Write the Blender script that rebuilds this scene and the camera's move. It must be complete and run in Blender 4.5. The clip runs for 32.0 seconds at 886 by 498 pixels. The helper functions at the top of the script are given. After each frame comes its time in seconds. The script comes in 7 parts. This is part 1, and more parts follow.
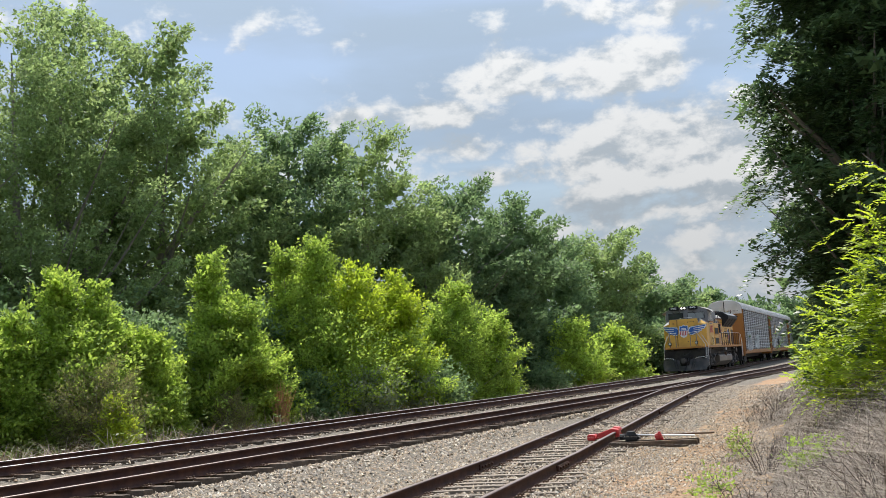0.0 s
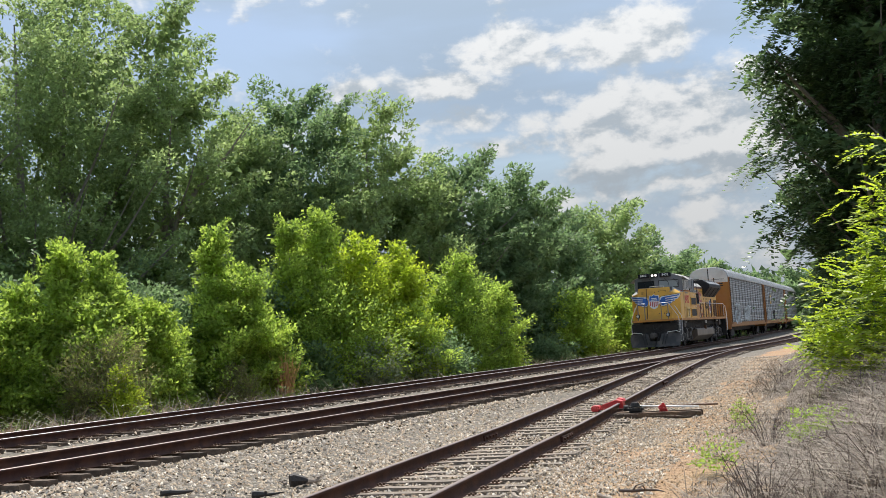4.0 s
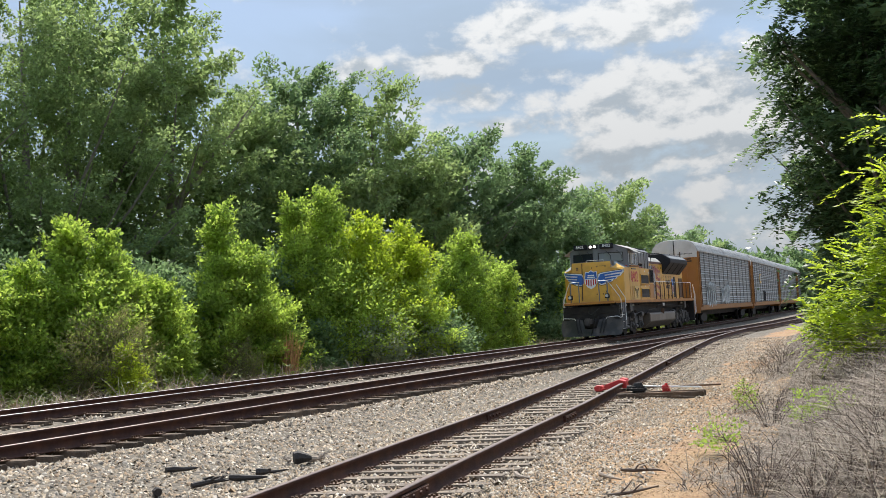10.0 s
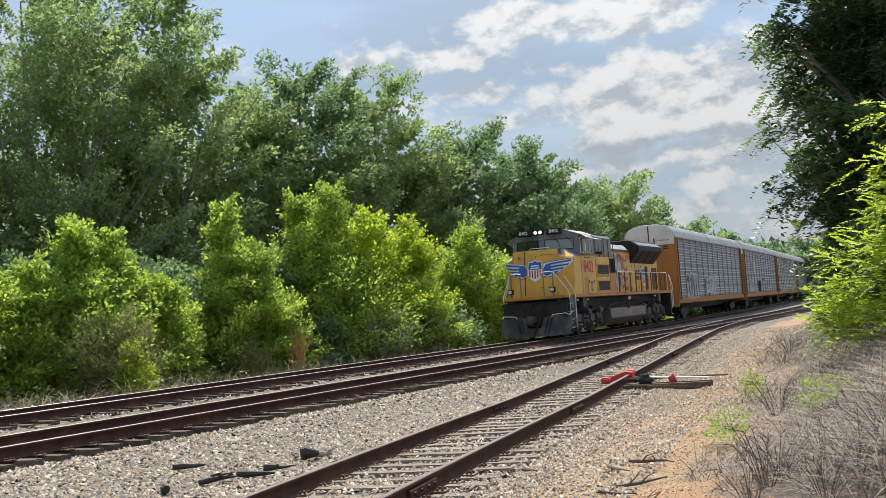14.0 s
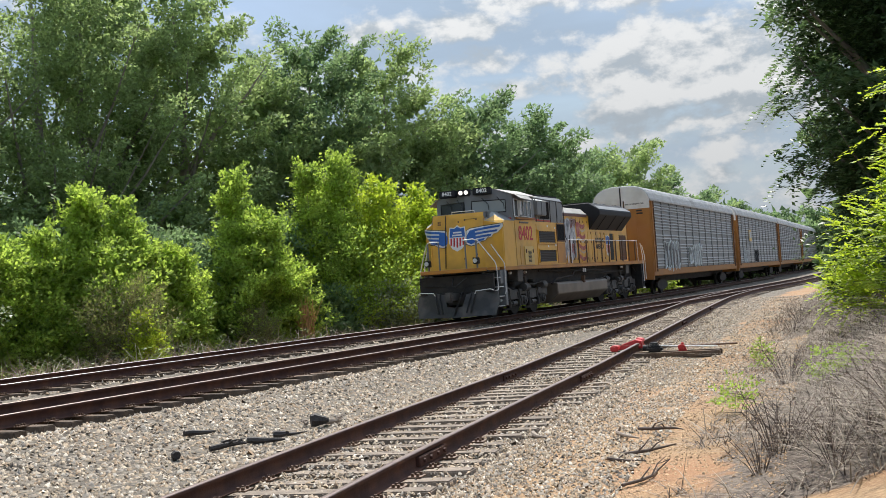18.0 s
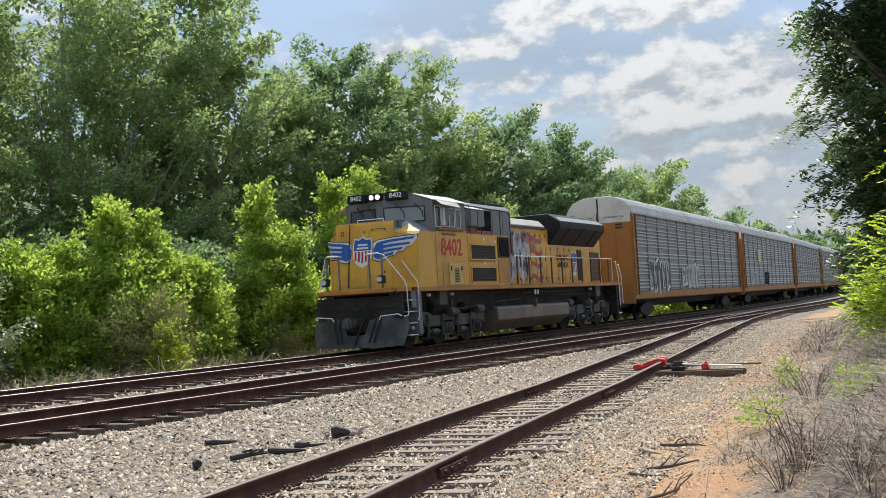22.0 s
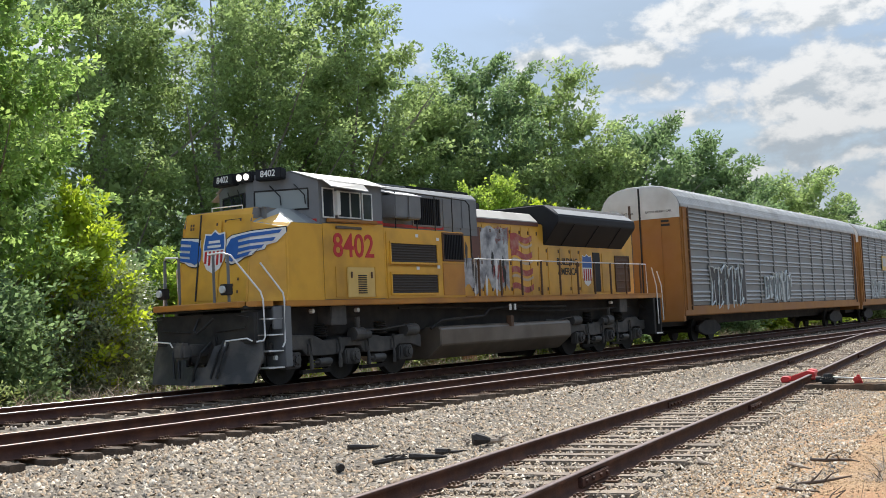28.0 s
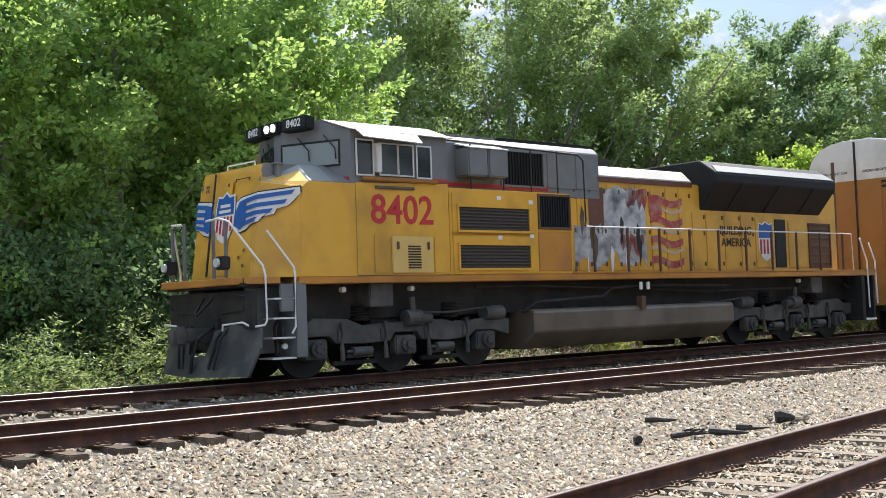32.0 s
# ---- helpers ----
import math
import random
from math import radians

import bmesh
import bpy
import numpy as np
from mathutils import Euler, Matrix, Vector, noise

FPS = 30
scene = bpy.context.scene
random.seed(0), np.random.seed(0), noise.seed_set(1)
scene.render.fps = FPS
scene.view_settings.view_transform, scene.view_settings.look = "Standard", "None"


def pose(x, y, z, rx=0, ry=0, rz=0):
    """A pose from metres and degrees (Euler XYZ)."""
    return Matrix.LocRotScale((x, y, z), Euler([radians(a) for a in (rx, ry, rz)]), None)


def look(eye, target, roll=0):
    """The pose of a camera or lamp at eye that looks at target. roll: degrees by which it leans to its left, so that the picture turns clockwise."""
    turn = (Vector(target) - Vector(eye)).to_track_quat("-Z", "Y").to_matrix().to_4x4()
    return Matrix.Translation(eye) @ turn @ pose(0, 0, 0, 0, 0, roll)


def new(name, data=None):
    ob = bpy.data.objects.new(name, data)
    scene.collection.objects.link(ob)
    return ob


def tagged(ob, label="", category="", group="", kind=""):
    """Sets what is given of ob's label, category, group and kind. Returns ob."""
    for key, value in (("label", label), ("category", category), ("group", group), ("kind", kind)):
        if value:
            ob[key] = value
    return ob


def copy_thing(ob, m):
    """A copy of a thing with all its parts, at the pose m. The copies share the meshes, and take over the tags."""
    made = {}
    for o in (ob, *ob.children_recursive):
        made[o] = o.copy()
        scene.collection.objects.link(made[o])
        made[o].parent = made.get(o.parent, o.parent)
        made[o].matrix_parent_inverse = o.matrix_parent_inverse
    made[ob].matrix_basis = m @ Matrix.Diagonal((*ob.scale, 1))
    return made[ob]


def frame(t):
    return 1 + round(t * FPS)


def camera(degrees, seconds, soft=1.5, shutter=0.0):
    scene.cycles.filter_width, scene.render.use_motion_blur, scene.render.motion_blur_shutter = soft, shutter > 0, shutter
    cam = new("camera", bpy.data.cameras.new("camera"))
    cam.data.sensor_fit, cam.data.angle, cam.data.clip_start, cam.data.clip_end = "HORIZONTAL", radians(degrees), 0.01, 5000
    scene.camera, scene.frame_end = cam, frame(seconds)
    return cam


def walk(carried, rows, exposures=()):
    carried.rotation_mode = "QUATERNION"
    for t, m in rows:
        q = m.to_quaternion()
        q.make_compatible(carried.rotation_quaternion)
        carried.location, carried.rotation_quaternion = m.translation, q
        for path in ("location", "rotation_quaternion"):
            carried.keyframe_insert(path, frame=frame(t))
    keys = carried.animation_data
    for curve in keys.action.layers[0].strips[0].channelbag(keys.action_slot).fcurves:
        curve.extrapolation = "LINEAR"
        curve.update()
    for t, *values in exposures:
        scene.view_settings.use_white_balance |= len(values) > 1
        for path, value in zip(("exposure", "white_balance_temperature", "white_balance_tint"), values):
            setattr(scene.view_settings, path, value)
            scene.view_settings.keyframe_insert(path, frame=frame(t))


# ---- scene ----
cam = camera(41.37, 32.0, soft=0.5)


def view(x, y, z, yaw, pitch, roll):
    """Camera pose from place, heading to the left of +y, tilt up and lean."""
    return pose(x, y, z, 90 + pitch, 0, yaw) @ pose(0, 0, 0, 0, 0, roll)


PATH = [
    (0.0, 0.134, -0.049, 1.331, 0.63, 5.82, -3.61),
    (0.5, 0.140, -0.038, 1.328, 0.67, 5.59, -3.72),
    (1.0, 0.131, -0.042, 1.325, 0.71, 5.36, -3.85),
    (1.5, 0.133, -0.064, 1.320, 0.77, 5.23, -4.01),
    (2.0, 0.122, -0.069, 1.323, 0.73, 5.10, -4.03),
    (2.5, 0.124, -0.056, 1.324, 0.75, 4.92, -3.96),
    (3.0, 0.137, -0.065, 1.329, 0.79, 4.71, -3.89),
    (3.5, 0.129, -0.062, 1.334, 0.87, 4.56, -3.76),
    (5.5, 0.122, -0.042, 1.331, 0.88, 4.18, -3.39),
    (6.0, 0.140, -0.038, 1.343, 1.00, 4.03, -3.47),
    (6.5, 0.118, -0.020, 1.329, 1.05, 3.87, -3.06),
    (7.0, 0.132, -0.030, 1.330, 1.17, 3.77, -2.95),
    (7.5, 0.121, -0.037, 1.324, 1.22, 3.73, -2.90),
    (8.0, 0.116, -0.037, 1.324, 1.26, 3.70, -2.92),
    (8.5, 0.115, -0.031, 1.324, 1.24, 3.65, -2.96),
    (9.0, 0.123, -0.052, 1.325, 1.19, 3.60, -3.06),
    (9.5, 0.122, -0.078, 1.332, 1.17, 3.53, -3.17),
    (10.0, 0.134, -0.085, 1.338, 1.21, 3.45, -3.28),
    (10.5, 0.130, -0.066, 1.334, 1.22, 3.35, -3.25),
    (11.0, 0.122, -0.074, 1.347, 1.26, 3.23, -3.26),
    (11.5, 0.123, -0.080, 1.344, 1.33, 3.19, -3.28),
    (12.0, 0.122, -0.089, 1.344, 1.39, 3.18, -3.36),
    (12.5, 0.125, -0.069, 1.335, 1.43, 3.21, -3.46),
    (13.0, 0.122, -0.053, 1.325, 1.45, 3.24, -3.65),
    (13.5, 0.127, -0.061, 1.318, 1.47, 3.26, -3.86),
    (14.0, 0.129, -0.053, 1.324, 1.44, 3.20, -4.07),
    (14.5, 0.127, -0.056, 1.322, 1.41, 3.07, -4.25),
    (16.5, 0.116, -0.031, 1.312, 1.45, 1.88, -3.89),
    (17.0, 0.122, -0.039, 1.312, 1.64, 1.75, -3.90),
    (17.5, 0.124, -0.036, 1.310, 1.85, 1.71, -3.94),
    (18.0, 0.126, -0.027, 1.306, 2.01, 1.73, -3.97),
    (18.5, 0.124, -0.033, 1.303, 2.05, 1.80, -3.79),
    (19.0, 0.123, -0.032, 1.299, 1.92, 1.87, -3.59),
    (19.5, 0.132, -0.034, 1.285, 1.72, 1.94, -3.38),
    (20.0, 0.129, -0.030, 1.269, 1.63, 1.99, -3.21),
    (20.5, 0.126, -0.029, 1.260, 1.83, 2.09, -3.16),
    (21.0, 0.124, -0.011, 1.248, 2.23, 2.28, -3.17),
    (21.5, 0.109, -0.021, 1.235, 2.66, 2.52, -3.19),
    (22.0, 0.115, -0.024, 1.230, 3.08, 2.72, -3.18),
    (22.5, 0.122, -0.020, 1.232, 3.46, 2.81, -3.17),
    (23.0, 0.120, -0.015, 1.230, 3.72, 2.81, -3.19),
    (23.5, 0.119, -0.011, 1.227, 3.92, 2.80, -3.26),
    (24.0, 0.115, -0.008, 1.228, 4.11, 2.83, -3.27),
    (24.5, 0.111, -0.013, 1.231, 4.34, 2.94, -3.42),
    (26.5, 0.114, -0.021, 1.226, 6.65, 3.37, -3.47),
    (27.0, 0.109, -0.025, 1.212, 7.57, 3.43, -3.19),
    (27.5, 0.103, -0.021, 1.208, 8.64, 3.48, -2.87),
    (28.0, 0.097, -0.002, 1.211, 9.88, 3.51, -2.66),
    (28.5, 0.098, -0.016, 1.203, 11.28, 3.52, -2.51),
    (29.0, 0.088, -0.023, 1.195, 12.71, 3.42, -2.36),
    (29.5, 0.083, -0.021, 1.189, 14.44, 3.28, -2.47),
    (30.0, 0.078, -0.005, 1.180, 16.23, 3.19, -2.59),
    (30.5, 0.058, -0.007, 1.180, 18.07, 3.06, -2.33),
    (31.0, 0.049, -0.008, 1.170, 19.99, 3.03, -2.17),
    (31.5, 0.038, -0.025, 1.162, 22.01, 2.97, -2.02),
    (32.0, 0.050, -0.036, 1.156, 24.15, 2.91, -2.01),
]
walk(cam, [(t, view(*r)) for t, *r in PATH], [(0, 0.5), (14, 0.53), (28.5, 0.60), (30.5, 0.78), (32, 0.92)])

# ---------------------------------------------------------------- light
SUN_EL, SUN_AZ = radians(55), radians(-1)      # azimuth clockwise from +y
world = bpy.data.worlds.new("sky")
scene.world = world
world.use_nodes = True


HAZE, CLOUD_LIT, CLOUD_DIM = (0.268, 0.337, 0.425), (0.55, 0.56, 0.567), (0.31, 0.35, 0.39)
CLOUD_SHIFT = (0.35, 0.0, 0.1)
# banks of heaped cloud: bearing, height, half width and half height in degrees, thickness
HEAPS = ((3.0, 13.9, 3.4, 1.5, 0.221), (8.0, 13.8, 4.4, 1.9, 0.234), (9.5, 10.0, 6.5, 2.8, 0.25), (8.5, 7.0, 8.0, 2.0, 0.21), (14.5, 8.6, 6.0, 3.4, 0.24),
         (-0.6, 12.3, 3.6, 0.9, 0.195), (0.2, 10.6, 3.2, 1.0, 0.221), (1.6, 9.2, 2.2, 0.8, 0.195), (11.5, 16.6, 5.0, 1.3, 0.221), (-4.7, 12.3, 1.6, 0.7, 0.169), (4.5, 11.6, 2.0, 0.7, 0.156))


def sky():
    nt = world.node_tree
    nt.nodes.clear()
    N = nt.nodes.new
    L = nt.links.new
    out = N("ShaderNodeOutputWorld")
    st = N("ShaderNodeTexSky")
    st.sky_type = "NISHITA"
    st.sun_disc = False
    st.sun_elevation, st.sun_rotation = SUN_EL, SUN_AZ
    blue = N("ShaderNodeVectorMath")
    blue.operation = "SCALE"
    blue.inputs["Scale"].default_value = 0.07
    L(st.outputs[0], blue.inputs[0])
    tc = N("ShaderNodeTexCoord")

    def clouds(scale, stretch, lo, hi, detail, rough, shift=(0, 0, 0), warp=0.0):
        mp = N("ShaderNodeMapping")
        mp.inputs["Scale"].default_value, mp.inputs["Location"].default_value = stretch, shift
        L(tc.outputs["Generated"], mp.inputs["Vector"])
        nz = N("ShaderNodeTexNoise")
        nz.inputs["Scale"].default_value, nz.inputs["Detail"].default_value, nz.inputs["Roughness"].default_value = scale, detail, rough
        nz.inputs["Distortion"].default_value = warp
        L(mp.outputs[0], nz.inputs["Vector"])
        mr = N("ShaderNodeMapRange")
        mr.interpolation_type = "SMOOTHSTEP"
        mr.inputs[1].default_value, mr.inputs[2].default_value = lo, hi
        L(nz.outputs["Fac"], mr.inputs[0])
        return mr.outputs[0], nz.outputs["Fac"]

    def mixed(fac, a, b):
        mx = N("ShaderNodeMix")
        mx.data_type = "RGBA"
        L(fac, mx.inputs[0])
        for v, k in ((a, 6), (b, 7)):
            if isinstance(v, tuple):
                mx.inputs[k].default_value = (*v, 1)
            else:
                L(v, mx.inputs[k])
        return mx.outputs[2]

    veil, _ = clouds(3.0, (1, 1, 5.0), 0.32, 0.66, 5, 0.5, (3.1, 0.4, 0), 0.3)
    lowz = N("ShaderNodeSeparateXYZ")
    L(tc.outputs["Generated"], lowz.inputs[0])
    low = N("ShaderNodeMapRange")
    low.interpolation_type = "SMOOTHSTEP"
    low.inputs[1].default_value, low.inputs[2].default_value, low.inputs[3].default_value, low.inputs[4].default_value = 0.02, 0.16, 1.0, 0.0
    L(lowz.outputs[2], low.inputs[0])
    col = mixed(veil, blue.outputs[0], HAZE)
    col = mixed(low.outputs[0], col, (0.385, 0.445, 0.515))
    # heaped clouds: the side towards the zenith is lit, the underside grey
    _, raw_heap = clouds(17.0, (1, 1, 1.6), 0.49, 0.585, 9, 0.58, CLOUD_SHIFT, 0.1)
    _, raw_up = clouds(17.0, (1, 1, 1.6), 0.49, 0.585, 6, 0.55, (CLOUD_SHIFT[0], CLOUD_SHIFT[1], CLOUD_SHIFT[2] + 0.022), 0.1)
    df = N("ShaderNodeMath")
    df.operation = "SUBTRACT"
    L(raw_up, df.inputs[0])
    L(raw_heap, df.inputs[1])
    sh = N("ShaderNodeMapRange")
    sh.interpolation_type = "SMOOTHSTEP"
    sh.inputs[1].default_value, sh.inputs[2].default_value = -0.07, 0.10
    L(df.outputs[0], sh.inputs[0])
    heap_col = mixed(sh.outputs[0], CLOUD_LIT, CLOUD_DIM)
    total = None
    for az, el, wide, tall, gain in HEAPS:
        a, e = radians(az), radians(el)
        sb, ml, lg = N("ShaderNodeVectorMath"), N("ShaderNodeVectorMath"), N("ShaderNodeVectorMath")
        sb.operation, ml.operation, lg.operation = "SUBTRACT", "MULTIPLY", "LENGTH"
        sb.inputs[1].default_value = (math.sin(a) * math.cos(e), math.cos(a) * math.cos(e), math.sin(e))
        ml.inputs[1].default_value = (1 / radians(wide), 1.0, 1 / radians(tall))
        L(tc.outputs["Generated"], sb.inputs[0])
        L(sb.outputs[0], ml.inputs[0])
        L(ml.outputs[0], lg.inputs[0])
        mr = N("ShaderNodeMapRange")
        mr.interpolation_type = "SMOOTHSTEP"
        mr.inputs[1].default_value, mr.inputs[2].default_value, mr.inputs[3].default_value, mr.inputs[4].default_value = 0.2, 1.35, gain, 0.0
        L(lg.outputs["Value"], mr.inputs[0])
        if total is None:
            total = mr.outputs[0]
            continue
        ad = N("ShaderNodeMath")
        ad.operation = "MAXIMUM"
        L(total, ad.inputs[0])
        L(mr.outputs[0], ad.inputs[1])
        total = ad.outputs[0]
    ad = N("ShaderNodeMath")
    L(total, ad.inputs[0])
    L(raw_heap, ad.inputs[1])
    total = ad.outputs[0]
    mr = N("ShaderNodeMapRange")
    mr.interpolation_type = "SMOOTHSTEP"
    mr.inputs[1].default_value, mr.inputs[2].default_value = 0.52, 0.70
    L(total, mr.inputs[0])
    heap = mr.outputs[0]
    col = mixed(heap, col, heap_col)
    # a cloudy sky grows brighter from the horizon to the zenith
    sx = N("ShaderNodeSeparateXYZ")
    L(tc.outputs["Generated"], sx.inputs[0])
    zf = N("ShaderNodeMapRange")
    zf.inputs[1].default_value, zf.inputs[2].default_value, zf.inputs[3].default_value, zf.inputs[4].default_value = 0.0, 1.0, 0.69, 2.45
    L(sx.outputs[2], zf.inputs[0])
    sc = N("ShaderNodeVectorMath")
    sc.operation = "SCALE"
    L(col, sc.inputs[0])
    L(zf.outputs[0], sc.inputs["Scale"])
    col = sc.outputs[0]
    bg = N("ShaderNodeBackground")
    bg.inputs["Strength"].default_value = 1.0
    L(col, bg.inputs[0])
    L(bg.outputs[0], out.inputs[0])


sky()
sun = new("sun", bpy.data.lights.new("sun", "SUN"))
sun.data.energy, sun.data.angle, sun.data.color = 4.7, radians(0.6), (1.0, 0.96, 0.895)
sun.matrix_world = look((0, 0, 50), (-math.sin(SUN_AZ) * math.cos(SUN_EL), -math.cos(SUN_AZ) * math.cos(SUN_EL), 50 - math.sin(SUN_EL)))

# ---------------------------------------------------------------- materials
def mat(name, base, rough=0.8, dark=None, scale=6.0, mix=0.5, bump=0.0, bscale=40.0, metal=0.0, rnd=0.0, island=0.0,
        trans=0.0, spec=0.5, emit=0.0, dirt=None, dscale=1.2, damt=0.0):
    """Principled material: base varied to dark by fine noise, stained with dirt by coarse noise, varied per object or island."""
    m = bpy.data.materials.new(name)
    m.use_nodes = True
    nt = m.node_tree
    N, L = nt.nodes.new, nt.links.new
    b = nt.nodes["Principled BSDF"]
    b.inputs["Roughness"].default_value = rough
    b.inputs["Metallic"].default_value = metal
    b.inputs["Specular IOR Level"].default_value = spec
    tc = N("ShaderNodeTexCoord")
    src = tc.outputs["Object"]
    dark = dark or tuple(c * 0.6 for c in base)
    n1 = N("ShaderNodeTexNoise")
    n1.inputs["Scale"].default_value, n1.inputs["Detail"].default_value = scale, 6
    L(src, n1.inputs["Vector"])
    r1 = N("ShaderNodeValToRGB")
    r1.color_ramp.elements[0].position, r1.color_ramp.elements[1].position = 0.5 - mix / 2, 0.5 + mix / 2
    r1.color_ramp.elements[0].color, r1.color_ramp.elements[1].color = (*dark, 1), (*base, 1)
    L(n1.outputs["Fac"], r1.inputs[0])
    col = r1.outputs[0]
    if damt:
        n2 = N("ShaderNodeTexNoise")
        n2.inputs["Scale"].default_value, n2.inputs["Detail"].default_value = dscale, 8
        L(src, n2.inputs["Vector"])
        r2 = N("ShaderNodeMapRange")
        r2.inputs[1].default_value, r2.inputs[2].default_value, r2.inputs[4].default_value = 0.45, 0.7, damt
        L(n2.outputs["Fac"], r2.inputs[0])
        mx = N("ShaderNodeMix")
        mx.data_type = "RGBA"
        L(r2.outputs[0], mx.inputs[0])
        L(col, mx.inputs[6])
        mx.inputs[7].default_value = (*(dirt or (0.1, 0.08, 0.06)), 1)
        col = mx.outputs[2]
    for amt, node, sock in ((rnd, "ShaderNodeObjectInfo", "Random"), (island, "ShaderNodeNewGeometry", "Random Per Island")):
        if amt:
            oi = N(node)
            mr = N("ShaderNodeMapRange")
            mr.inputs[3].default_value, mr.inputs[4].default_value = 1 - amt, 1 + amt
            L(oi.outputs[sock], mr.inputs[0])
            hs = N("ShaderNodeHueSaturation")
            L(mr.outputs[0], hs.inputs["Value"])
            L(col, hs.inputs["Color"])
            col = hs.outputs[0]
    L(col, b.inputs["Base Color"])
    if bump:
        n3 = N("ShaderNodeTexNoise")
        n3.inputs["Scale"].default_value, n3.inputs["Detail"].default_value = bscale, 5
        L(src, n3.inputs["Vector"])
        bp = N("ShaderNodeBump")
        bp.inputs["Strength"].default_value, bp.inputs["Distance"].default_value = bump, 0.02
        L(n3.outputs["Fac"], bp.inputs["Height"])
        L(bp.outputs[0], b.inputs["Normal"])
    if trans:
        tr = N("ShaderNodeBsdfTranslucent")
        ms = N("ShaderNodeMixShader")
        ms.inputs[0].default_value = trans
        hs = N("ShaderNodeHueSaturation")
        hs.inputs["Value"].default_value, hs.inputs["Hue"].default_value, hs.inputs["Saturation"].default_value = 1.75, 0.49, 1.05
        L(col, hs.inputs["Color"])
        L(hs.outputs[0], tr.inputs[0])
        L(b.outputs[0], ms.inputs[1])
        L(tr.outputs[0], ms.inputs[2])
        L(ms.outputs[0], nt.nodes["Material Output"].inputs[0])
    if emit:
        b.inputs["Emission Color"].default_value = (*base, 1)
        b.inputs["Emission Strength"].default_value = emit
    return m


RAIL = mat("rail_rust", (0.085, 0.04, 0.03), 0.7, (0.045, 0.022, 0.018), 9, 0.6, 0.2, 60, spec=0.2, dirt=(0.16, 0.07, 0.04), damt=0.5, dscale=3)
RAIL_TOP = mat("rail_polished", (0.44, 0.40, 0.37), 0.42, (0.30, 0.26, 0.235), 12, 0.5, metal=1.0)
RAIL_MID = mat("rail_worn_top", (0.28, 0.22, 0.19), 0.5, (0.18, 0.135, 0.115), 12, 0.6, metal=0.7)
RAIL_DULL = mat("rail_dull_top", (0.22, 0.16, 0.14), 0.38, (0.12, 0.08, 0.07), 12, 0.6, metal=0.5)
TIE = mat("tie_wood", (0.15, 0.113, 0.085), 0.9, (0.05, 0.038, 0.03), 8, 0.7, 0.7, 30, spec=0.2, rnd=0.35, dirt=(0.2, 0.11, 0.06), damt=0.5, dscale=2)
TIE_OLD = mat("old_tie_wood", (0.27, 0.22, 0.175), 0.9, (0.10, 0.08, 0.064), 8, 0.7, 0.7, 30, spec=0.2, rnd=0.35, dirt=(0.30, 0.24, 0.18), damt=0.5, dscale=2)
YELLOW = mat("armour_yellow", (0.76, 0.42, 0.05), 0.42, (0.66, 0.34, 0.04), 2.5, 0.8, dirt=(0.2, 0.11, 0.04), damt=0.5, dscale=0.9)
GREY = mat("loco_grey", (0.20, 0.205, 0.21), 0.5, (0.15, 0.155, 0.16), 3, 0.7, dirt=(0.1, 0.09, 0.08), damt=0.4)
BLACK = mat("underframe_black", (0.03, 0.029, 0.029), 0.7, (0.016, 0.0155, 0.015), 5, 0.7, 0.2, 30, spec=0.3, dirt=(0.07, 0.06, 0.05), damt=0.5, dscale=2)
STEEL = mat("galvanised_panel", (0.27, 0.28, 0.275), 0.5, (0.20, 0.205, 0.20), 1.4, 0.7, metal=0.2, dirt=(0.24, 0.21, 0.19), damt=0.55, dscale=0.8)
WHITE = mat("white_paint", (0.78, 0.78, 0.75), 0.5, (0.66, 0.65, 0.62), 2, 0.6, dirt=(0.35, 0.32, 0.28), damt=0.4)
BARK = mat("bark", (0.34, 0.30, 0.26), 0.9, (0.16, 0.14, 0.12), 6, 0.7, 0.8, 25)


def stone_mat():
    """Crushed stone: every piece takes its own colour between grey, tan, brown and white."""
    m = mat("ballast_stone", (1.0, 1.0, 1.0), 0.85, (0.72, 0.70, 0.68), 5, 0.7, 0.3, 50)
    nt = m.node_tree
    N, L = nt.nodes.new, nt.links.new
    b = nt.nodes["Principled BSDF"]
    src = b.inputs["Base Color"].links[0].from_socket
    g = N("ShaderNodeNewGeometry")
    r = N("ShaderNodeValToRGB")
    cols = ((0.0, (0.07, 0.06, 0.05)), (0.15, (0.19, 0.145, 0.10)), (0.36, (0.42, 0.335, 0.23)), (0.5, (0.28, 0.19, 0.115)), (0.64, (0.50, 0.415, 0.305)), (0.8, (0.22, 0.19, 0.155)), (0.9, (0.40, 0.36, 0.30)), (1.0, (0.74, 0.65, 0.52)))
    e = r.color_ramp.elements
    e[0].position, e[0].color = cols[0][0], (*cols[0][1], 1)
    e[1].position, e[1].color = cols[-1][0], (*cols[-1][1], 1)
    for p, c in cols[1:-1]:
        x = e.new(p)
        x.color = (*c, 1)
    L(g.outputs["Random Per Island"], r.inputs[0])
    mx = N("ShaderNodeMix")
    mx.data_type, mx.blend_type = "RGBA", "MULTIPLY"
    mx.inputs[0].default_value = 1.0
    L(src, mx.inputs[6])
    L(r.outputs[0], mx.inputs[7])
    L(mx.outputs[2], b.inputs["Base Color"])
    return m


STONE = stone_mat()


